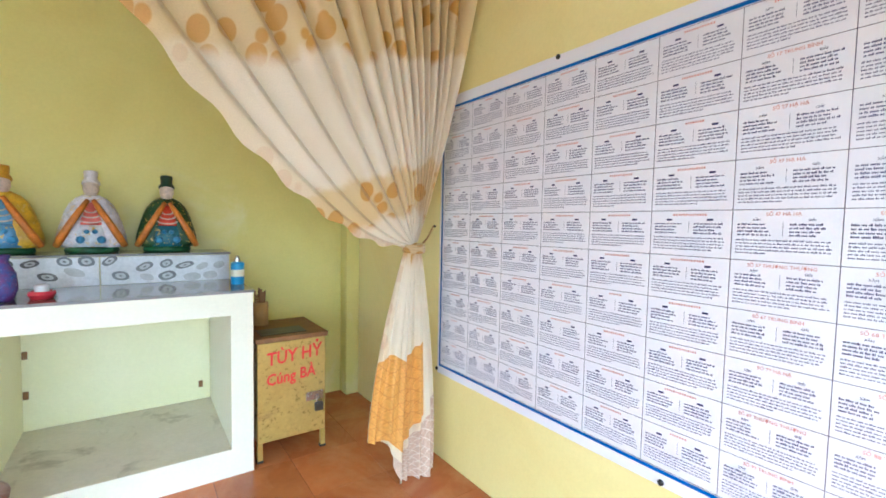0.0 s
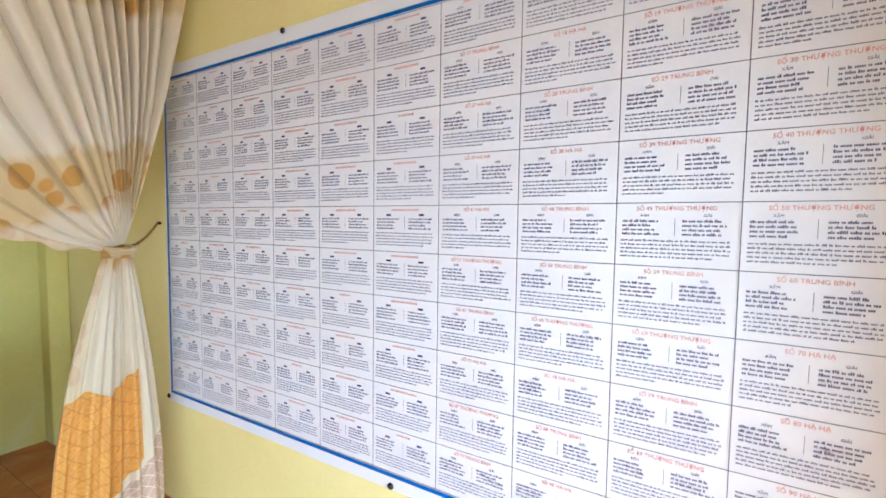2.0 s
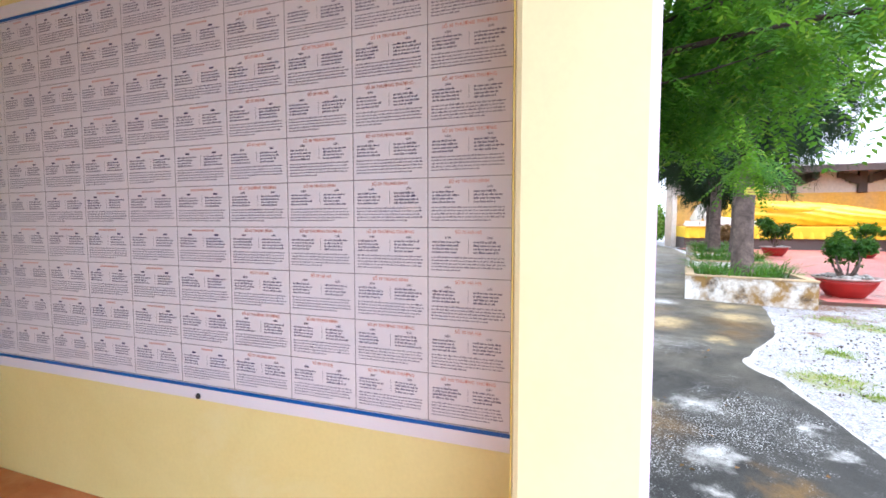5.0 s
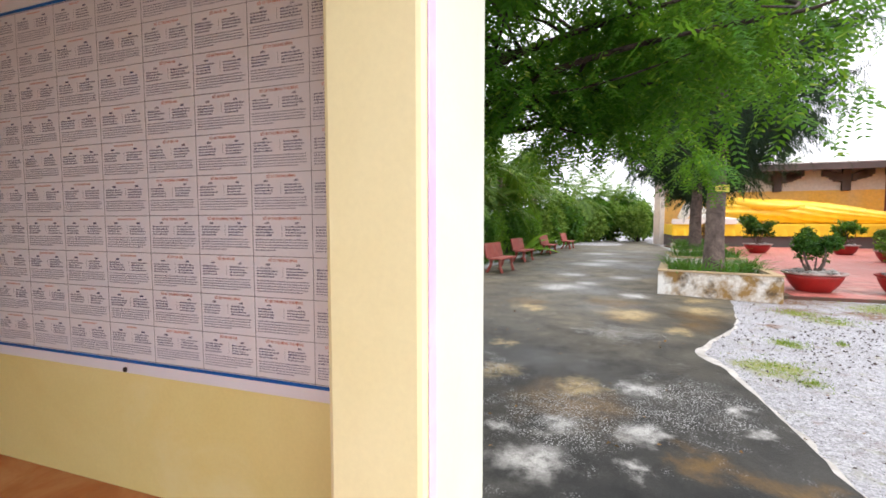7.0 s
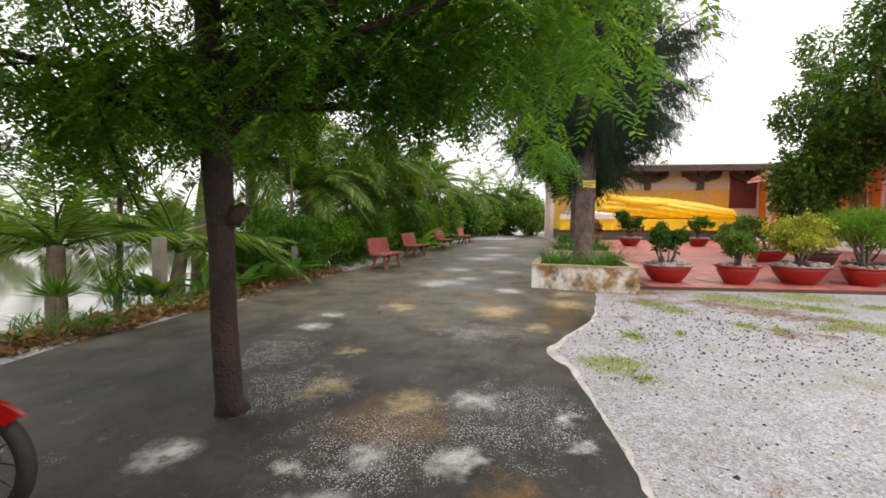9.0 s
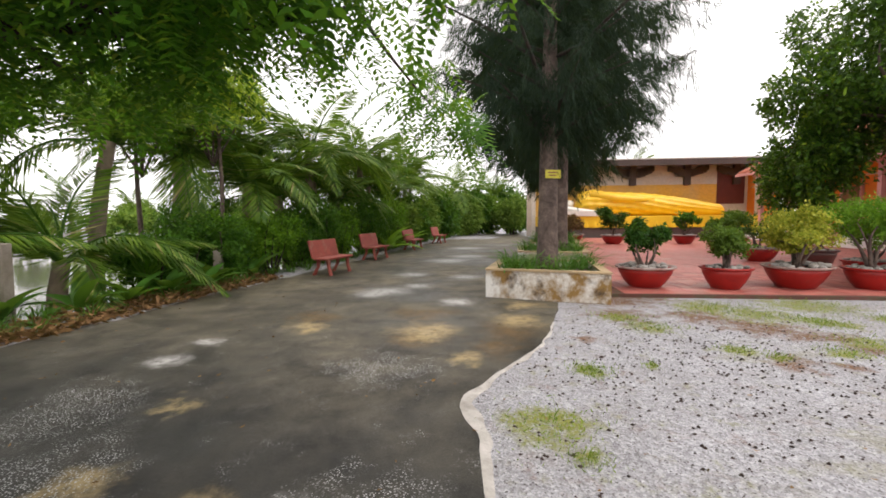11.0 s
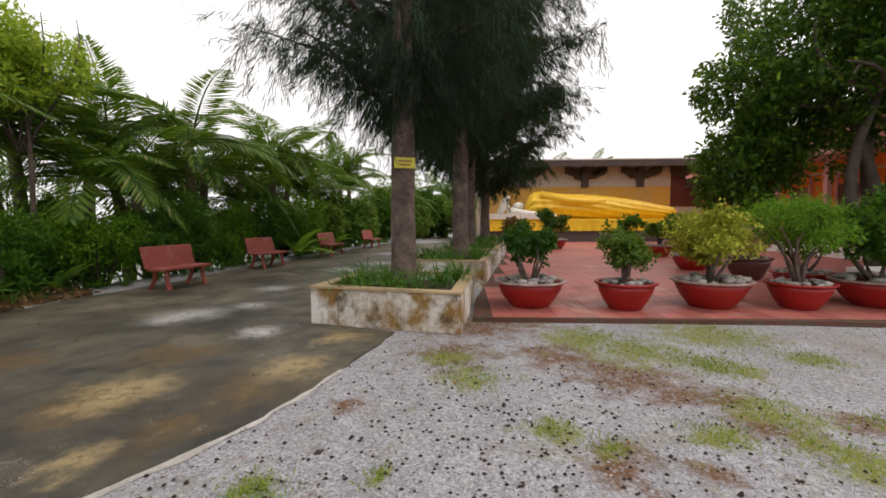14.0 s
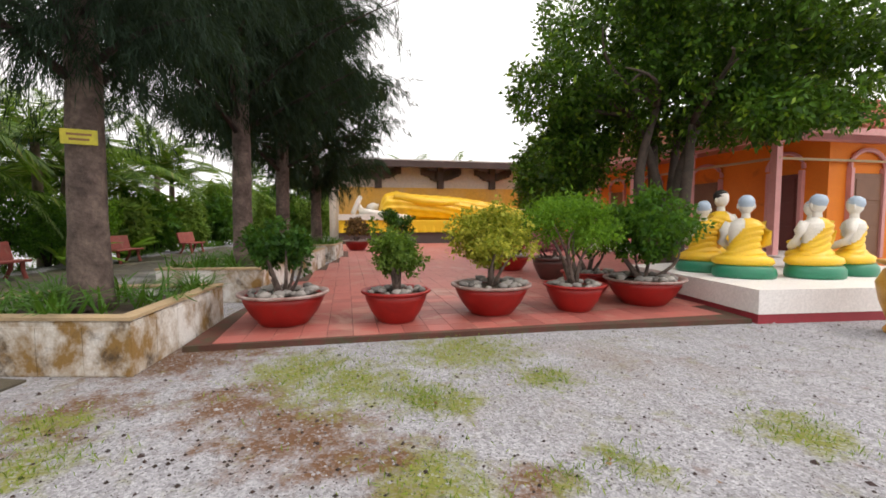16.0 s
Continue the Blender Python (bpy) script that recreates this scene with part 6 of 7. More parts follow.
PALMS = [(7.4, 5.9, 0.5, 0.9), (9.3, 5.2, 0.2, 1.05), (10.4, 5.5, 2.5, 1.1), (13.9, 6.2, 2.9, 1.15), (14.6, 4.7, 1.9, 1.1), (16.5, 5.3, 2.6, 1.15), (18.8, 4.6, 2.4, 1.1), (21.2, 5.0, 2.8, 1.2),
         (24.0, 4.4, 2.5, 1.1), (27.5, 4.2, 2.8, 1.2), (31.5, 4.0, 2.8, 1.2), (36.0, 2.2, 3.0, 1.3), (39.0, -1.0, 2.6, 1.2), (42.0, -3.0, 3.0, 1.2), (44, -12.5, 5.4, 1.1), (45, -16.0, 5.2, 1.0)]
def bank_shift(x):
    """How far the bank swings towards the road further on."""
    return float(np.interp(x, [14, 19, 28, 36, 38], [0.2, 0.4, 1.0, 1.8, 0]))


PALMS += [(15.6, 4.0, 1.4, 1.0), (17.7, 4.2, 3.2, 1.2), (20.0, 4.2, 1.6, 1.0), (22.6, 4.1, 3.4, 1.2), (25.7, 4.0, 1.8, 1.1), (29.5, 3.8, 3.2, 1.2), (14.9, 6.6, 3.4, 1.1)]
for k, (x, y, h, s) in enumerate(PALMS):
    y -= bank_shift(x)
    palm(x, y, max(ground_z(x, y), -0.5) - 0.05, h + (1.1 if x < 35 else 0.4), 15, s * 1.12, 200 + k)

# ---- bushes on the bank ----
def bush(x, y, z, rx, ry, rz, n, leaf, length, width, seed, name="bush", label="dense green bush on the pond bank", stems=True, lobes=10):
    r = np.random.default_rng(seed)
    ob = thing(name, label, "bush", "bushes on the pond bank", at=pose(x, y, z))
    if stems:
        bm = bmesh.new()
        for k in range(6):
            a = r.uniform(0, 6.28)
            limb(bm, (0.12 * math.cos(a), 0.12 * math.sin(a), -0.05), (rx * 0.6 * math.cos(a), ry * 0.6 * math.sin(a), rz * r.uniform(1.0, 1.6)), 0.03, 0.008, r, 0.1, 6, 5)
        part("stem_clump", bm, M_DARKBARK, ob, "", True)
    p, d = crown_points(n, (0, 0, rz), (rx, ry, rz), r, 0.6, lobes + 4, 0.5, 20, 0.2 * rz)
    p[:, 2] = np.maximum(p[:, 2], 0.03)
    leafy("foliage", p, d, r, length, width, leaf, ob, 0.2)
    return ob


BUSHES = [(10.6, 4.4, 0.85, 0.9), (11.6, 4.5, 0.95, 1.1), (12.7, 4.7, 1.0, 1.25), (13.7, 4.9, 1.0, 1.4), (12.0, 3.7, 0.75, 0.75), (13.3, 3.35, 0.9, 0.95), (14.7, 3.3, 0.9, 0.85), (16.0, 3.1, 1.0, 1.05), (17.6, 3.1, 1.0, 0.95), (19.2, 2.9, 1.1, 1.15), (20.9, 2.8, 1.1, 1.0), (22.6, 2.7, 1.1, 1.2), (24.5, 2.6, 1.2, 1.1), (26.5, 2.6, 1.3, 1.3),
          (29, 2.3, 1.5, 1.4), (32, 1.8, 1.6, 1.5), (35, 0.9, 1.7, 1.6), (37.5, -0.8, 1.8, 1.6), (39, -2.9, 1.8, 1.7), (39.5, -5.2, 1.7, 1.5), (14.2, 4.2, 1.1, 1.2), (17.2, 4.3, 1.2, 1.3), (20.3, 4.1, 1.3, 1.4), (23.8, 3.9, 1.4, 1.5), (28.5, 3.8, 1.7, 1.7), (15.4, 3.6, 0.9, 1.1), (18.4, 3.5, 1.0, 1.2), (21.8, 3.4, 1.0, 1.25), (37.0, -3.6, 1.5, 1.6), (38.5, -1.8, 1.6, 1.9), (41, -0.5, 2.2, 2.4), (42, -4.5, 2.2, 2.3), (33.5, 2.6, 1.8, 2.0)]
for k, (x, y, rr, hh) in enumerate(BUSHES):
    y -= bank_shift(x)
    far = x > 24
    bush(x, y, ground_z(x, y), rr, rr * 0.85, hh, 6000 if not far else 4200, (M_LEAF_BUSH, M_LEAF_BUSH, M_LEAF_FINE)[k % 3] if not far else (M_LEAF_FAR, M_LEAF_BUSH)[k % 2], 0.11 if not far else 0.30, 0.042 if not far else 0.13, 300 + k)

# young leafy trees behind the benches
for k, (x, y, h, rr) in enumerate(((8.9, 6.0, 4.4, 1.2), (12.0, 5.5, 5.4, 1.6), (13.0, 4.4, 6.0, 1.5), (19.5, 6.0, 3.8, 1.4), (26, 5.6, 4.0, 1.6))):
    r = np.random.default_rng(400 + k)
    ob = thing("young_tree", "slender tree with light green leaves on the bank", "tree", "", at=pose(x, y, max(ground_z(x, y), -0.5)))
    bm = bmesh.new()
    limb(bm, (0, 0, -0.1), (0.1, 0.05, h), 0.07, 0.02, r, 0.03, 8, 8)
    for q in range(7):
        a = q * 1.1
        limb(bm, (0.05, 0.02, h * 0.55), (rr * 0.7 * math.cos(a), rr * 0.7 * math.sin(a), h * r.uniform(0.7, 1.1)), 0.03, 0.008, r, 0.1, 6, 5)
    part("trunk", bm, M_BARK, ob, "", True)
    p, d = crown_points(6800 if k == 2 else 5200, (0.05, 0, h * 0.86), (rr, rr, rr * 0.95), r, 0.8, 14, 0.45, 20, 0.22)
    leafy("crown", p, d, r, 0.16, 0.05, M_LEAF_BRIGHT if k == 2 else M_LEAF_FINE, ob, 0.3)

# large-leaved plants, spiky plants and a banana on the bank edge
def broad_plant(x, y, seed, s=0.5, mat=None, label="broad-leaved green plant on the pond bank"):
    r = np.random.default_rng(seed)
    ob = thing("broadleaf_plant", label, "plant", at=pose(x, y, ground_z(x, y)))
    for k in range(9):
        bm = bmesh.new()
        L, W = s * r.uniform(0.8, 1.3), s * r.uniform(0.30, 0.42)
        el = r.uniform(25, 75)
        rows = []
        for q in range(7):
            f = q / 6
            w = W * max(0.0, math.sin(math.pi * (0.08 + 0.92 * f))) ** 0.7 * 0.5 + 0.004
            z = -0.5 * L * f * f
            rows.append([bm.verts.new((L * f + 0.1 * s, -w, z + w * 0.35)), bm.verts.new((L * f + 0.1 * s, 0, z)), bm.verts.new((L * f + 0.1 * s, w, z + w * 0.35))])
        for a, b in zip(rows, rows[1:]):
            bm.faces.new((a[0], b[0], b[1], a[1])), bm.faces.new((a[1], b[1], b[2], a[2]))
        tube(bm, [(0, 0, -0.02), (0.1 * s, 0, 0)], [0.012, 0.008], 5)
        lf = part("leaf", bm, mat or M_LILY, ob, "", True)
        lf.matrix_basis = pose(0, 0, 0.03, 0, -el, k * 137.5 + r.uniform(-20, 20))
    return ob


for k, (x, y) in enumerate(((8.4, 3.6), (9.1, 3.4), (9.9, 3.3), (10.7, 3.15), (7.6, 3.95), (12.3, 3.0), (11.4, 3.5))):
    broad_plant(x, y, 500 + k, 0.6)
broad_plant(20.6, 1.75, 520, 1.3, M_BANANA, "banana plant with bright yellow-green leaves")
broad_plant(23.6, 1.35, 521, 1.1, M_BANANA, "banana plant with bright yellow-green leaves")
r = np.random.default_rng(530)
for k, (x, y, s) in enumerate(((7.3, 4.5, 0.6), (8.0, 4.7, 0.55), (10.2, 4.0, 0.7), (6.3, 4.4, 0.5))):
    n = 60
    d = rand_dirs(n, r)
    d[:, 2] = np.abs(d[:, 2]) * 0.8 + 0.15
    ob = thing("spiky_plant", "spiky dark green screw-pine on the bank", "plant", at=pose(x, y, ground_z(x, y)))
    me = leaf_mesh("leaves", np.tile([0, 0, 0.42], (n, 1)) + d * 0.03, d, np.cross(d, [0, 0, 1.0]), s * r.uniform(0.7, 1.2, n), np.full(n, 0.045))
    part("leaves", me, M_LEAF_BUSH, ob)
    part("stem", tube(bmesh.new(), [(0, 0, -0.05), (0.02, 0, 0.45)], [0.04, 0.03], 8), M_PALMBARK, ob)

for k, (x, y, h) in enumerate(((7.75, 4.05, 1.15), (11.6, 3.45, 0.75))):
    ob = part("fence_post", box(-0.085, 0.085, -0.085, 0.085, -0.15, h, 0.012), M_POST)
    ob.matrix_basis = pose(x, y, 0.03, 1.5, -1, 12)
    tagged(ob, "weathered concrete fence post on the pond bank", "post", "posts on the bank")

# dry leaves and cut branches heaped along the bank
r = np.random.default_rng(540)
n = 5200
x = r.uniform(2.0, 12.5, n)
y = np.array([bank_y(v) for v in x]) + np.abs(r.normal(size=n)) * 0.38 - 0.04
z = 0.05 + 0.16 * np.exp(-((y - np.array([bank_y(v) for v in x]) - 0.45) / 0.35) ** 2) * r.random(n)
d = rand_dirs(n, r)
d[:, 2] *= 0.35
me = leaf_mesh("leaf_litter", np.stack([x, y, z], 1), d, rand_dirs(n, r), r.uniform(0.06, 0.22, n), r.uniform(0.02, 0.06, n))
tagged(part("leaf_litter", me, M_LITTER), "brown dry leaves and cut fronds along the bank", "leaf litter", kind="stuff")
n = 240
x = r.uniform(2.0, 40, n) ** 1.0
spots = [(float(v), bank_y(float(v)) + abs(float(r.normal())) * 0.7 + 0.1, 0.04) for v in x]
strap_clump("bank_grass", "green grass and weeds along the pond bank", spots, r, 0.42, M_LILY, 14, 0.022)

# ---- far shore ----
r = np.random.default_rng(550)
for k in range(26):
    a = -8 + k * 4.1
    x, y = a * 1.0, 27.5 + 2.5 * math.sin(k * 1.7)
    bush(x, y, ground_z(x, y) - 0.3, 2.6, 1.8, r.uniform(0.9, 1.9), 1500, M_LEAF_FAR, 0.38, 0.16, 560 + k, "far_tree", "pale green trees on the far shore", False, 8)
for k in range(14):
    x, y = -8 + k * 5.0 + r.uniform(-2, 2), 27 + r.uniform(0, 5)
    palm(x, y, ground_z(x, y), r.uniform(0.8, 3), 12, 1.15, 600 + k, "distant coconut palm on the far shore")

# ---- ficus ----
r = np.random.default_rng(700)
fic = thing("ficus_tree", "large ficus with several smooth grey trunks and dense dark leaves", "tree")
FX, FY = 15.3, -14.6
# it grows from the bed behind the platform
bm = bmesh.new()
ends = []
for k in range(6):
    a = k * 1.05
    e = (FX + 0.8 * math.cos(a) * r.uniform(0.5, 1.3), FY + 0.8 * math.sin(a) * r.uniform(0.5, 1.3), r.uniform(3.2, 4.6))
    limb(bm, (FX + 0.14 * math.cos(a), FY + 0.14 * math.sin(a), 0.0), e, 0.19, 0.08, r, 0.05, 10, 8)
    for q in range(3):
        b = a + r.uniform(-0.6, 0.6)
        limb(bm, e, (e[0] + 2.2 * math.cos(b), e[1] + 2.2 * math.sin(b), e[2] + r.uniform(0.0, 2.4)), 0.07, 0.015, r, 0.1, 7, 6)
part("trunk", bm, M_FICUSBARK, fic, "", True)
LOBES = [(FX + 0.1, FY + 0.4, 5.9, 4.7, 4.4, 3.3, 52000), (FX + 2.3, FY + 2.4, 3.2, 2.0, 1.8, 1.9, 15000), (FX - 2.6, FY - 1.5, 5.3, 2.3, 2.0, 1.3, 3600), (FX - 1.6, FY - 3.4, 5.4, 2.4, 2.2, 1.7, 5200), (12.7, -15.6, 3.6, 1.3, 1.2, 0.55, 3200), (13.3, -15.0, 3.8, 1.3, 1.2, 0.65, 3200)]
clouds = [crown_points(n, (x, y, z), (a, b, c), r, 0.55, 30 if n > 20000 else 13, 0.36 if n > 20000 else 0.45, 28, 0.28) for x, y, z, a, b, c, n in LOBES]
leafy("crown", np.concatenate([p for p, d in clouds]), np.concatenate([d for p, d in clouds]), r, 0.165, 0.08, M_LEAF_FICUS, fic, 0.3)

# ---- orange pagoda hall ----
hall = thing("pagoda_hall", "orange temple hall with pink verandah columns and a terracotta roof", "building")
HY, HB = -17.6, -19.6
part("wall", box(15.2, 28.5, HB - 6, HB, 0, 4.3), M_ORANGE, hall, "orange painted wall")
part("plinth", box(14.5, 29.0, HB + 0.002, HY + 0.35, 0, 0.45, 0.01), M_PLATEWHITE, hall)
for x in (15.05, 18.0, 20.9, 23.4, 25.9, 28.2):
    cl = part("column", box(x - 0.095, x + 0.095, HY - 0.095, HY + 0.095, 0.451, 3.55, 0.012), M_PINKCOL, hall, "pink square column")
    part("capital", box(x - 0.13, x + 0.13, HY - 0.13, HY + 0.13, 3.42, 3.549, 0.01), M_PINKCOL, cl)
part("beam", box(14.95, 28.9, HY - 0.12, HY + 0.12, 3.551, 3.75, 0.01), M_PINKCOL, hall)
part("tie_beam", box(14.95, 28.9, HY - 0.03, HY + 0.03, 3.0, 3.06), M_COPING, hall)
for x, w, m in ((16.4, 0.9, M_MAROON), (19.4, 1.2, M_BROWNDOOR), (22.3, 1.0, M_MAROON), (24.8, 1.0, M_BROWNDOOR), (27.2, 0.9, M_BROWNDOOR)):
    fr = part("door", box(x - w / 2, x + w / 2, HB + 0.002, HB + 0.08, 0.452, 2.75, 0.01), m, hall, "dark panelled door")
    part("door_frame", box(x - w / 2 - 0.12, x - w / 2 - 0.002, HB + 0.002, HB + 0.12, 0.452, 2.85, 0.008), M_PINKCOL, fr)
    part("door_frame", box(x + w / 2 + 0.002, x + w / 2 + 0.12, HB + 0.002, HB + 0.12, 0.452, 2.85, 0.008), M_PINKCOL, fr)
    for q in range(3):
        part("panel", box(x - w / 2 + 0.1, x + w / 2 - 0.1, HB + 0.081, HB + 0.10, 0.6 + 0.72 * q, 1.2 + 0.72 * q, 0.006), m, fr)
    arch = bmesh.new()
    tube(arch, [(x + (w / 2 + 0.12) * math.cos(t), HB + 0.07, 2.9 + 0.5 * math.sin(t)) for t in [math.pi * q / 12 for q in range(13)]], [0.06] * 13, 6)
    part("arch", arch, M_PINKCOL, fr)
# the west end: an arched doorway between wall posts
wd = part("door", box(15.12, 15.198, -21.45, -20.35, 0.3, 2.7, 0.01), M_BROWNDOOR, hall, "brown panelled end door")
for y in (-21.57, -20.348):
    part("door_frame", box(15.06, 15.198, y, y + 0.118, 0.3, 2.85, 0.008), M_PINKCOL, wd)
for q in range(3):
    part("panel", box(15.10, 15.119, -21.32, -20.48, 0.5 + 0.72 * q, 1.1 + 0.72 * q, 0.006), M_BROWNDOOR, wd)
part("arch", tube(bmesh.new(), [(15.12, -20.9 + 0.66 * math.cos(t), 2.86 + 0.5 * math.sin(t)) for t in [math.pi * q / 12 for q in range(13)]], [0.06] * 13, 6), M_PINKCOL, wd)
part("tie_beam", box(15.02, 15.08, HB - 6, HY - 0.031, 3.0, 3.06), M_COPING, hall)
part("end_beam", box(14.95, 15.19, HB - 6, HY - 0.121, 3.551, 3.75, 0.01), M_PINKCOL, hall)
roof = bmesh.new()
WEST, HIP = 14.4, 17.6
a = [roof.verts.new(v) for v in ((WEST, HY + 0.75, 3.76), (29.4, HY + 0.75, 3.76), (28.6, HB - 1.5, 6.0), (HIP, HB - 1.5, 6.0), (WEST, HB - 6.2, 3.76), (29.4, HB - 6.2, 3.76))]
roof.faces.new((a[0], a[1], a[2], a[3])), roof.faces.new((a[0], a[3], a[4])), roof.faces.new((a[3], a[2], a[5], a[4])), roof.faces.new((a[1], a[5], a[2])), roof.faces.new((a[0], a[4], a[5], a[1]))
bmesh.ops.recalc_face_normals(roof, faces=roof.faces)
rf = part("roof", roof, M_ROOFTILE, hall, "terracotta tiled roof")
ridge = Vector((0, HB - 1.5 - HY - 0.75, 6.0 - 3.76))
for k in range(50):
    x = WEST + 0.14 + k * 0.297
    up = min(1.0, (x - WEST) / (HIP - WEST))
    bm = bmesh.new()
    tube(bm, [(x, HY + 0.76, 3.79), (x, HY + 0.76 + ridge.y * up, 3.79 + ridge.z * up)], [0.06, 0.06], 6)
    part("roof_roll", bm, M_ROOFTILE, rf)
for k in range(25):
    y = HY + 0.6 - k * 0.297
    up = max(0.05, min(1.0, (HY + 0.75 - y) / -ridge.y))
    up = min(up, max(0.05, (y - (HB - 6.2)) / 4.7))
    bm = bmesh.new()
    tube(bm, [(WEST - 0.01, y, 3.79), (WEST - 0.01 + (HIP - WEST) * up, y, 3.79 + ridge.z * up)], [0.06, 0.06], 6)
    part("roof_roll", bm, M_ROOFTILE, rf)
part("fascia", box(WEST - 0.04, WEST - 0.002, HB - 6.2, HY + 0.75, 3.58, 3.75, 0.005), M_PINKCOL, hall)
part("fascia", box(14.4, 29.4, HY + 0.752, HY + 0.79, 3.60, 3.74, 0.005), M_PINKCOL, hall)

# ---- shelter with the reclining figure ----
shed = thing("shelter", "long open shelter with a pale roof and ochre mural wall", "shelter")
SX0, SX1, SY0, SY1 = 28.6, 34.2, -20.4, -5.4
part("wall", box(SX1, SX1 + 0.2, SY0, SY1, 0, 5.0), M_SHEDWALL, shed, "grey back wall")
part("mural", box(SX1 - 0.02, SX1 - 0.004, SY0 + 2.0, SY1 - 0.6, 0.1, 3.55), M_MURAL, shed, "faded ochre mural")
part("end_wall", box(SX1 - 3.0, SX1 - 0.002, SY0, SY0 + 0.2, 0, 4.9), M_ORANGE, shed)
part("roof", box(32.6, SX1 + 0.8, SY0 - 0.4, SY1 + 0.4, 5.12, 5.20, 0.01), M_SHEDROOF, shed, "pale roof sheet")
part("eave", box(32.62, 32.78, SY0 - 0.38, SY1 + 0.38, 4.72, 5.118, 0.01), M_SHEDEDGE, shed, "dark weathered eave board")
part("soffit", box(32.8, SX1 + 0.2, SY0 - 0.3, SY1 + 0.3, 5.02, 5.118), M_SHEDEDGE, shed)
r = np.random.default_rng(800)
for y in (-8.5, -12.6, -16.2, -19.4):
    br, orns = bmesh.new(), []
    box(SX1 - 0.25, SX1 - 0.022, y - 0.22, y + 0.22, 3.5, 5.01, 0.02, br)
    for q in range(10):
        s = r.uniform(0.10, 0.24)
        sgn = -1 if q % 2 else 1
        t = q / 10
        orn = box(SX1 - 0.3, SX1 - 0.03, y + sgn * (0.25 + 1.1 * t) - s, y + sgn * (0.25 + 1.1 * t) + s, 4.6 - 0.5 * (1 - t) - s * 0.6, 4.8 - 0.3 * (1 - t) + s * 0.4, 0.04)
        orns.append(orn)
    bk = part("bracket", br, M_SHEDEDGE, shed, "dark carved bracket")
    for orn in orns:
        part("scroll", orn, M_SHEDEDGE, bk)
# flat dark sheet stands for the unlit inside of an opening
part("dark_opening_sheet", box(SX1 - 0.03, SX1 - 0.021, -20.0, -18.2, 2.2, 4.6), M_MAROON, shed)
for y in (SY0 + 0.4, SY1 - 0.3):
    part("post", box(32.55, 32.8, y - 0.13, y + 0.13, 0.0, 4.71, 0.02), M_SHEDWALL, shed)

dais = thing("dais", "long dais draped in yellow cloth under the shelter", "dais")
part("plinth", box(30.9, 34.1, -19.6, -6.0, 0.0, 0.72, 0.02), surf("grey_brown_plinth", (0.12, 0.09, 0.08), None, 1, 20, 0.8), dais)


def skirt(u, v):
    y = -19.5 + 13.45 * u
    return (30.84 - 0.05 * math.sin(u * 160) * v - 0.05 * v, y, 1.42 - 0.72 * v), (u * 13, v)


cloth_grid("skirt", skirt, 240, 4, M_GOLDCLOTH, dais, "pleated yellow cloth skirt")
part("top", box(30.8, 34.1, -19.55, -6.02, 0.722, 1.40, 0.03), M_GOLDCLOTH, dais)
part("rail", box(30.7, 30.79, -9.5, -6.0, 1.42, 1.75, 0.01), M_SKIN, dais)

# reclining statue: one mesh, head towards the road
bm = bmesh.new()


def rec_add(src, slot):
    me = mesh_of("tmp", src)
    k = len(bm.faces)
    bm.from_mesh(me)
    bpy.data.meshes.remove(me)
    bm.faces.ensure_lookup_table()
    for f in bm.faces[k:]:
        f.material_index, f.smooth = slot, True


prof = [(-9.3, 0.30, 1.2), (-9.5, 0.65, 1.2), (-9.8, 0.84, 1.2), (-10.6, 0.86, 1.2), (-11.8, 0.80, 1.2), (-13.0, 0.78, 1.2), (-14.4, 0.72, 1.15), (-15.6, 0.64, 1.1), (-16.8, 0.54, 1.0), (-17.9, 0.42, 0.9), (-18.6, 0.34, 0.8), (-18.9, 0.1, 0.7)]
ps = smooth_line([(p, q, s) for p, q, s in prof], 8)
body = bmesh.new()
rings = []
for i, (y, rad, dep) in enumerate(ps):
    ring = []
    for k in range(48):
        a = 2 * math.pi * k / 48
        f = 1 + 0.06 * math.sin(13 * a + y * 1.5 + 1.6 * math.sin(y * 0.9)) + 0.025 * math.sin(9 * y + 3 * a)
        ring.append(body.verts.new((32.6 + dep * 0.95 * rad * f * math.cos(a), y + 0.9, 1.40 + rad * 0.96 + rad * f * math.sin(a))))
    rings.append(ring)
for a, b in zip(rings, rings[1:]):
    for k in range(48):
        body.faces.new((a[k], a[(k + 1) % 48], b[(k + 1) % 48], b[k]))
body.faces.new(rings[0]), body.faces.new(rings[-1])
bmesh.ops.recalc_face_normals(body, faces=body.faces)
rec_add(body, 0)
hd = lathe([(0, -0.6), (0.3, -0.52), (0.5, -0.2), (0.52, 0.15), (0.4, 0.5), (0.2, 0.62), (0.18, 0.72), (0, 0.78)], 28)
hd.transform(pose(32.9, -8.0, 2.15, 62, 0, 0) @ Matrix.Scale(0.62, 4))
rec_add(hd, 1)
rec_add(tube(bmesh.new(), [(31.6, -10.2, 1.55), (31.3, -9.0, 1.62), (31.2, -8.0, 1.78), (31.4, -7.3, 1.95), (31.8, -7.2, 2.3)], [0.16, 0.24, 0.24, 0.2, 0.12], 14), 1)
rec_add(tube(bmesh.new(), [(32.0, -9.3, 2.9), (31.75, -10.9, 2.55), (31.8, -12.3, 2.45), (32.0, -13.3, 2.5)], [0.3, 0.26, 0.2, 0.1], 14), 0)
pl = box(30.95, 33.6, -8.9, -6.4, 1.402, 1.66, 0.1)
rec_add(pl, 1)
pl = box(-1.1, 1.2, -0.14, 0.14, -0.55, 0.55, 0.08)
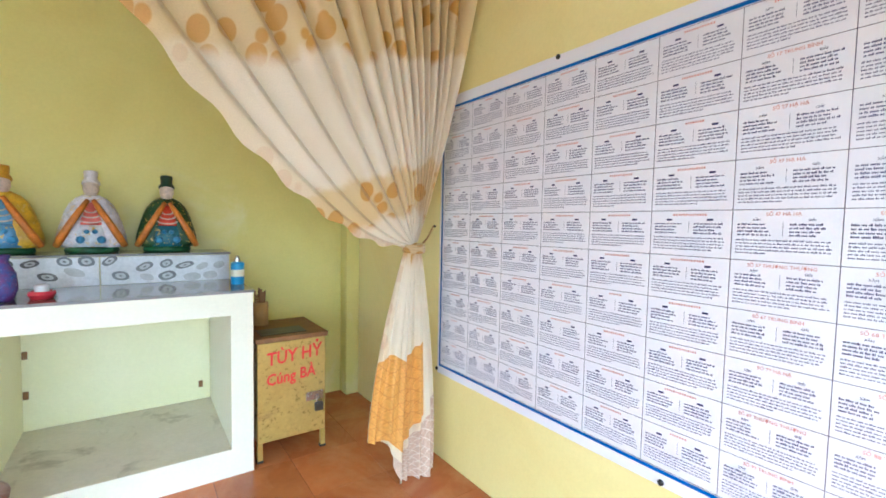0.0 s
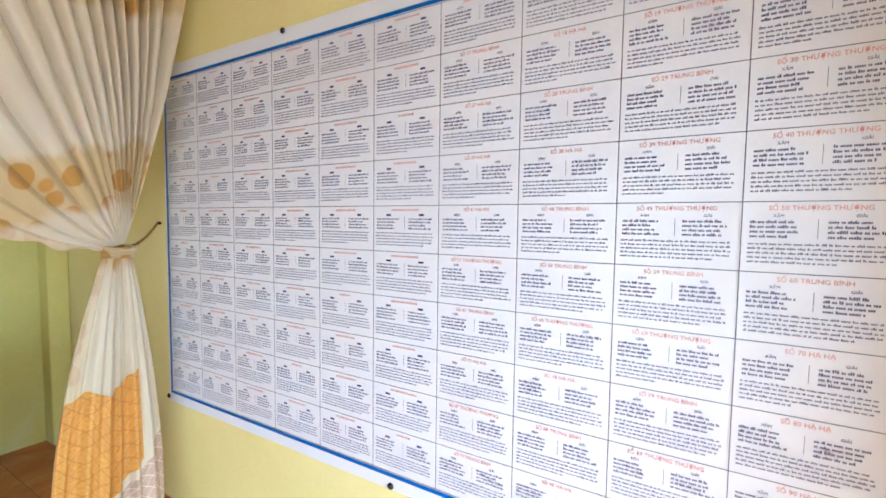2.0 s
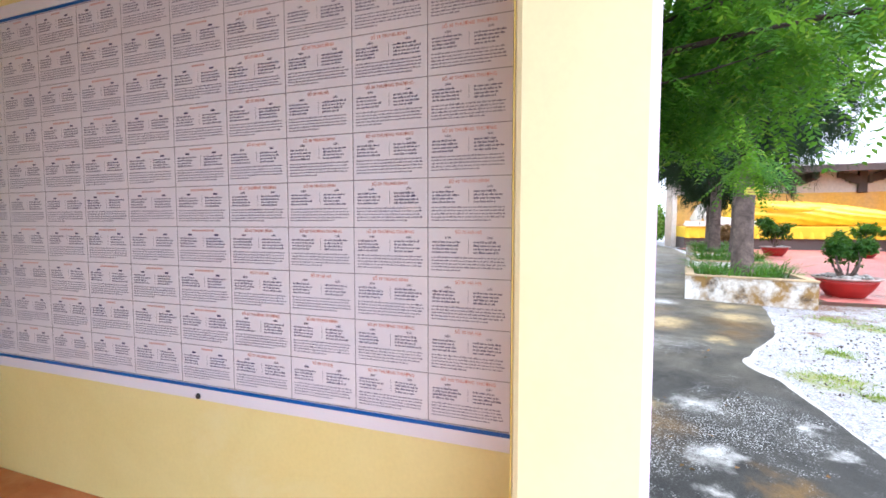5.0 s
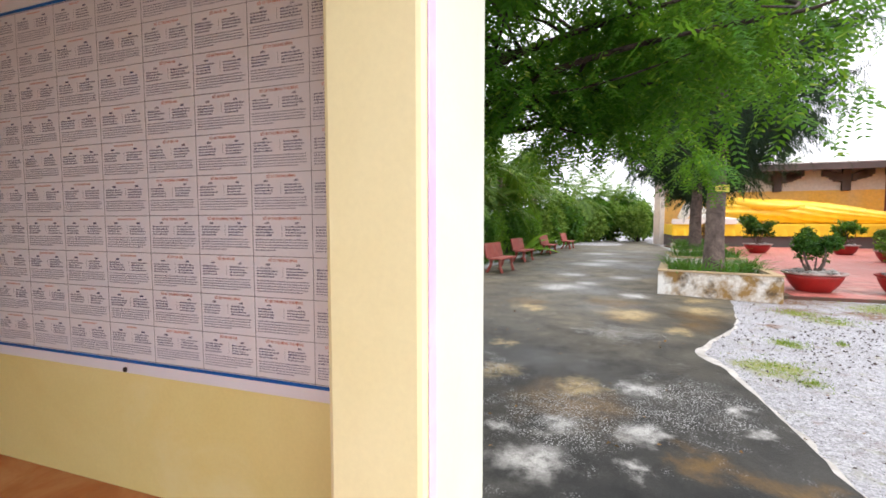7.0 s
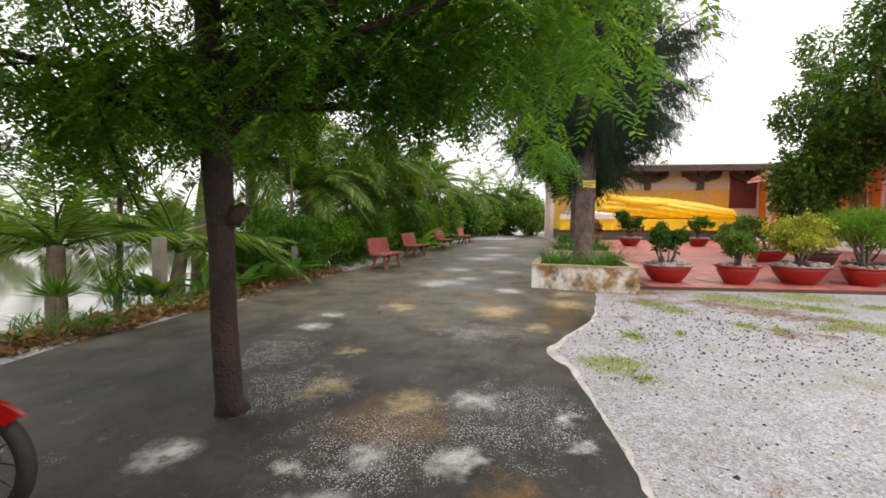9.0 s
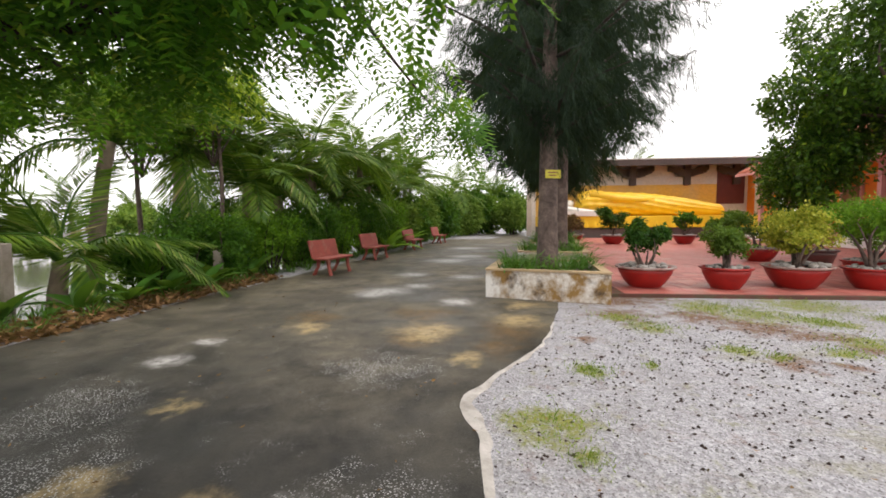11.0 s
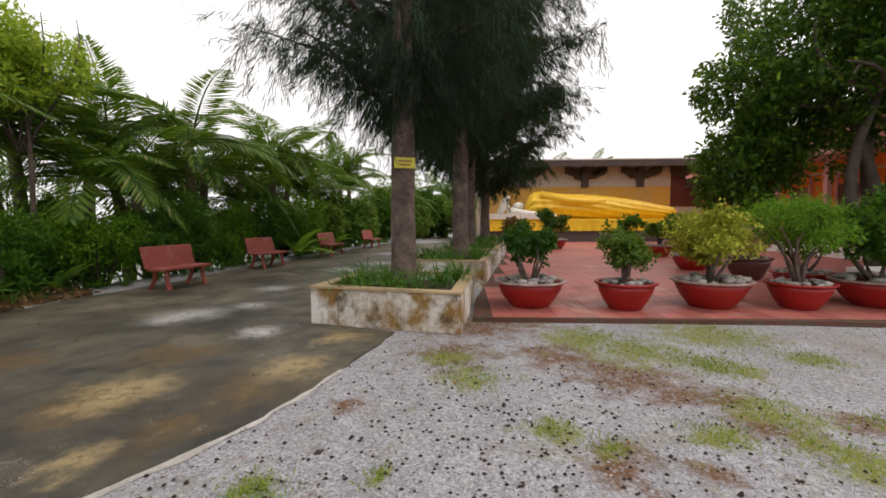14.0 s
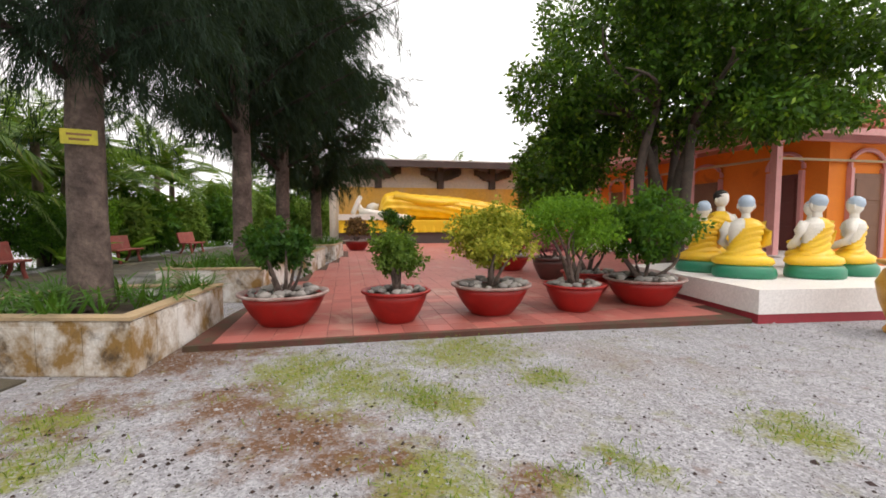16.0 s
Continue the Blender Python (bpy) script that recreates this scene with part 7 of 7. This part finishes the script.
pl.transform(pose(32.2, -7.05, 2.30, 24, 0, 0))
rec_add(pl, 1)
me = mesh_of("reclining_statue", bm)
me.materials.append(M_GOLD)
me.materials.append(M_SKIN)
tagged(part("reclining_statue", me, None), "large reclining statue in a pleated golden robe", "statue")

# ---- motorbike parked by the tree ----
bike = thing("motorbike", "red motorbike parked on the road under the tree", "motorbike", at=pose(2.75, 0.85, 0.022, 0, 0, 90))


def wheel(x, parent):
    bm = lathe([(0.235, -0.035), (0.265, -0.042), (0.288, -0.02), (0.292, 0), (0.288, 0.02), (0.265, 0.042), (0.235, 0.035), (0.235, -0.035)], 40)
    bm.transform(pose(x, 0, 0.292, 90, 0, 0))
    ty = part("tyre", bm, M_RUBBER, parent, "black rubber tyre", True)
    bm = lathe([(0.215, -0.022), (0.236, -0.03), (0.236, 0.03), (0.215, 0.022), (0.215, -0.022)], 40)
    bm.transform(pose(x, 0, 0.292, 90, 0, 0))
    part("rim", bm, M_CHROME, ty, "", True)
    bm = bmesh.new()
    for k in range(10):
        a = 2 * math.pi * k / 10
        tube(bm, [(x, 0.012 * (-1) ** k, 0.292), (x + 0.22 * math.cos(a), 0, 0.292 + 0.22 * math.sin(a))], [0.006, 0.004], 5)
    hub = lathe([(0, -0.05), (0.045, -0.05), (0.045, 0.05), (0, 0.05)], 16)
    hub.transform(pose(x, 0, 0.292, 90, 0, 0))
    hm = mesh_of("tmp", hub)
    bm.from_mesh(hm)
    bpy.data.meshes.remove(hm)
    part("spokes", bm, M_DARKMETAL, ty)


wheel(0, bike), wheel(1.24, bike)
fen = bmesh.new()
prev = None
for k in range(15):
    a = radians(48 + 112 * k / 14)
    row = [fen.verts.new((-0.325 * math.cos(a), s, 0.292 + 0.325 * math.sin(a) - 0.02 * abs(s / 0.06))) for s in (-0.06, -0.03, 0, 0.03, 0.06)]
    if prev:
        for q in range(4):
            fen.faces.new((prev[q], prev[q + 1], row[q + 1], row[q]))
    prev = row
bmesh.ops.solidify(fen, geom=list(fen.faces), thickness=0.004)
part("front_fender", fen, M_REDBODY, bike, "glossy red front fender", True)
bm = bmesh.new()
for s in (-0.075, 0.075):
    tube(bm, [(0, s, 0.292), (0.20, s, 0.82)], [0.022, 0.024], 10)
part("fork", bm, M_CHROME, bike)
part("body", lathe([(0, 0.10), (0.05, 0.12), (0.12, 0.3), (0.15, 0.6), (0.11, 0.95), (0.05, 1.15), (0, 1.18)], 20, 0, (1, 0.8)), M_REDBODY, bike, "glossy red body shell", True).matrix_basis = pose(0.22, 0, 0.56, 0, 82, 0)
part("seat", box(0.55, 1.28, -0.12, 0.12, 0.74, 0.82, 0.035), M_BLACK, bike)
part("engine", box(0.45, 0.85, -0.13, 0.13, 0.24, 0.52, 0.05), M_DARKMETAL, bike)
part("leg_shield", box(0.15, 0.24, -0.2, 0.2, 0.4, 0.85, 0.04), M_REDBODY, bike)
part("handlebar", tube(bmesh.new(), [(0.30, -0.34, 0.98), (0.22, -0.12, 0.99), (0.20, 0, 0.94), (0.22, 0.12, 0.99), (0.30, 0.34, 0.98)], [0.016, 0.012, 0.014, 0.012, 0.016], 8), M_BLACK, bike)
part("headlight", lathe([(0, 0), (0.07, 0.01), (0.085, 0.05), (0.06, 0.1), (0, 0.11)], 20), M_CHROME, bike, "", True).matrix_basis = pose(0.13, 0, 0.92, 0, -90, 0) @ Matrix.Translation((0, 0, -0.05))
part("stand", tube(bmesh.new(), [(0.75, 0.1, 0.25), (0.78, 0.24, 0.0)], [0.012, 0.012], 6), M_DARKMETAL, bike)
part("swingarm", tube(bmesh.new(), [(0.7, 0.09, 0.32), (1.24, 0.09, 0.292)], [0.025, 0.02], 8), M_DARKMETAL, bike)

# ---- loose stones and weeds on the gravel ----
r = np.random.default_rng(900)


def on_gravel(x, y):
    lim = np.interp(x, [1.75, 3.1, 5.3, 5.9, 6.5, 8.0, 10.0], [-2.75, -2.55, -2.42, -2.28, -2.55, -3.25, -3.75])
    return y < lim - 0.03


n = 11000
x, y = r.uniform(3.2, 10.5, n), r.uniform(-14, -2.2, n)
keep = on_gravel(x, y)
x, y = x[keep], y[keep]
n = len(x)
s = r.uniform(0.005, 0.016, n) * (1 + (r.random(n) < 0.04) * 0.9)
octa = np.array([[1, 0, 0], [0, 1, 0], [-1, 0, 0], [0, -1, 0], [0, 0, 0.75], [0, 0, -0.3]])
faces = [(0, 1, 4), (1, 2, 4), (2, 3, 4), (3, 0, 4), (1, 0, 5), (2, 1, 5), (3, 2, 5), (0, 3, 5)]
a = r.uniform(0, 6.28, n)
v = octa[None] * r.uniform(0.65, 1.25, (n, 6, 1)) * s[:, None, None]
ca, sa = np.cos(a)[:, None], np.sin(a)[:, None]
vx, vy = v[..., 0] * ca - v[..., 1] * sa + x[:, None], v[..., 0] * sa + v[..., 1] * ca + y[:, None]
co = np.stack([vx, vy, v[..., 2] + 0.001], -1).reshape(-1, 3)
me = bpy.data.meshes.new("loose_stones")
me.from_pydata(co.tolist(), [], [tuple(6 * k + q for q in f) for k in range(n) for f in faces])


def stone_material():
    m, nn, l, b = nodes_of("crushed_stone")
    isl = nn.new("ShaderNodeNewGeometry")
    col = mix(nn, l, isl.outputs["Random Per Island"], (0.28, 0.275, 0.285), (0.52, 0.51, 0.52))
    col = mix(nn, l, ramp(nn, l, isl.outputs["Random Per Island"], 0.83, 0.85), col, (0.06, 0.038, 0.035))
    f = noise_tex(nn, l, isl.outputs["Position"], 120, 3)
    col = mix(nn, l, 0.4, col, f.outputs[0], "MULTIPLY")
    l.new(col, b.inputs["Base Color"])
    b.inputs["Roughness"].default_value = 0.9
    return m


tagged(part("loose_stones", me, stone_material()), "pale and dark loose stones on the gravel", "gravel", kind="stuff")

# dark casuarina cones dropped on the gravel
n = 2600
x, y = r.uniform(5.0, 9.8, n), r.uniform(-8.6, -2.6, n)
keep = on_gravel(x, y) & (r.random(n) < np.exp(-((x - 6.9) / 1.5) ** 2 - ((y + 4.9) / 1.8) ** 2))
x, y = x[keep], y[keep]
n = len(x)
s = r.uniform(0.010, 0.019, n)
v = octa[None] * np.array([1, 1, 1.1]) * r.uniform(0.8, 1.15, (n, 6, 1)) * s[:, None, None]
v[..., 0] += x[:, None]
v[..., 1] += y[:, None]
v[..., 2] += 0.004
me = bpy.data.meshes.new("fallen_cones")
me.from_pydata(v.reshape(-1, 3).tolist(), [], [tuple(6 * k + q for q in f) for k in range(n) for f in faces])
tagged(part("fallen_cones", me, M_DARKBARK), "small dark brown casuarina cones on the gravel", "cones", kind="stuff")

# weed patches: short thin blades gathered in soft patches
PATCHES = [(x, y, 0.8 * q) for x, y, q in MOSS_SPOTS]
pts = []
for px, py, pr in PATCHES:
    q = r.normal(size=(int(900 * pr), 2)) * pr * 0.55 + np.array([px, py])
    pts.append(q)
q = np.concatenate(pts)
q = q[on_gravel(q[:, 0], q[:, 1])]
n = len(q)
d = r.normal(size=(n, 3)) * 0.6 + np.array([0, 0, 0.8])
me = leaf_mesh("weeds", np.column_stack([q, np.zeros(n)]), d, rand_dirs(n, r), r.uniform(0.02, 0.07, n), r.uniform(0.004, 0.009, n))
tagged(part("weeds", me, M_GRASS), "low yellow-green weeds sprouting in the gravel", "weeds", kind="stuff")
# fallen leaves
n = 260
q = np.column_stack([r.uniform(2.5, 10.4, n), r.uniform(-10, 3.0, n), np.full(n, 0.026)])
d = rand_dirs(n, r)
d[:, 2] *= 0.15
me = leaf_mesh("fallen_leaves", q, d, rand_dirs(n, r) * np.array([1, 1, 0.1]), r.uniform(0.02, 0.06, n), r.uniform(0.012, 0.03, n))
tagged(part("fallen_leaves", me, M_LITTER), "scattered dry leaves on the ground", "fallen leaves", kind="stuff")

# ---- floor tiles of the room ----
T = 0.40
shapes = {}
for i in range(10):
    for j in range(11):
        x0, y0 = -2.5 + i * T, -0.72 + j * T
        x1, y1 = min(x0 + T, WX), min(y0 + T, BY)
        if x1 - x0 < 0.03 or y1 - y0 < 0.03:
            continue
        key = (round(x1 - x0, 3), round(y1 - y0, 3))
        if key not in shapes:
            me = mesh_of("tile", box(0.0012, key[0] - 0.0012, 0.0012, key[1] - 0.0012, -0.005, 0.0, 0.001, seg=1))
            me.materials.append(M_FLOOR)
            shapes[key] = me
        t = part("tile", shapes[key], None, floor)
        t.location = (x0, y0, FLOOR_Z)

# ---- paving tiles of the terrace ----
def inside(px, py, poly):
    c = False
    for k in range(len(poly)):
        (ax, ay), (bx, by) = poly[k], poly[k - 1]
        if (ay > py) != (by > py) and px < (bx - ax) * (py - ay) / (by - ay) + ax:
            c = not c
    return c


P = 0.30
me = mesh_of("tile", box(0.003, P - 0.003, 0.003, P - 0.003, -0.008, 0.0, 0.002, seg=1))
me.materials.append(M_PAVE)
rest, count = [], 0
for i in range(70):
    for j in range(54):
        x0, y0 = 10.36 + i * P, -20.6 + j * P
        if not all(inside(x0 + a, y0 + b, pave) for a in (0.01, P - 0.01) for b in (0.01, P - 0.01)):
            continue
        dz = 0.003 * noise.noise((x0 * 3, y0 * 3, 0))
        if y0 > -12.1 and x0 < 13.6 and count < 300:
            t = part("tile", me, None, pavement)
            t.location = (x0, y0, PAVE_Z + dz)
            count += 1
        else:
            rest.append([(x0 + 0.003, y0 + 0.003, PAVE_Z + dz), (x0 + P - 0.003, y0 + 0.003, PAVE_Z + dz), (x0 + P - 0.003, y0 + P - 0.003, PAVE_Z + dz), (x0 + 0.003, y0 + P - 0.003, PAVE_Z + dz)])
M_PAVEFAR = surf("faded_red_paving_far", (0.48, 0.145, 0.12), (0.40, 0.115, 0.092), 0.5, 25, 0.55, 0.15, 0.15, stain=(0.45, 0.26, 0.20), stain_scale=1.3, stain_lo=0.52, stain_hi=0.72)
tagged(part("tiles", quads_mesh("tiles", rest), M_PAVEFAR, pavement), kind="stuff")
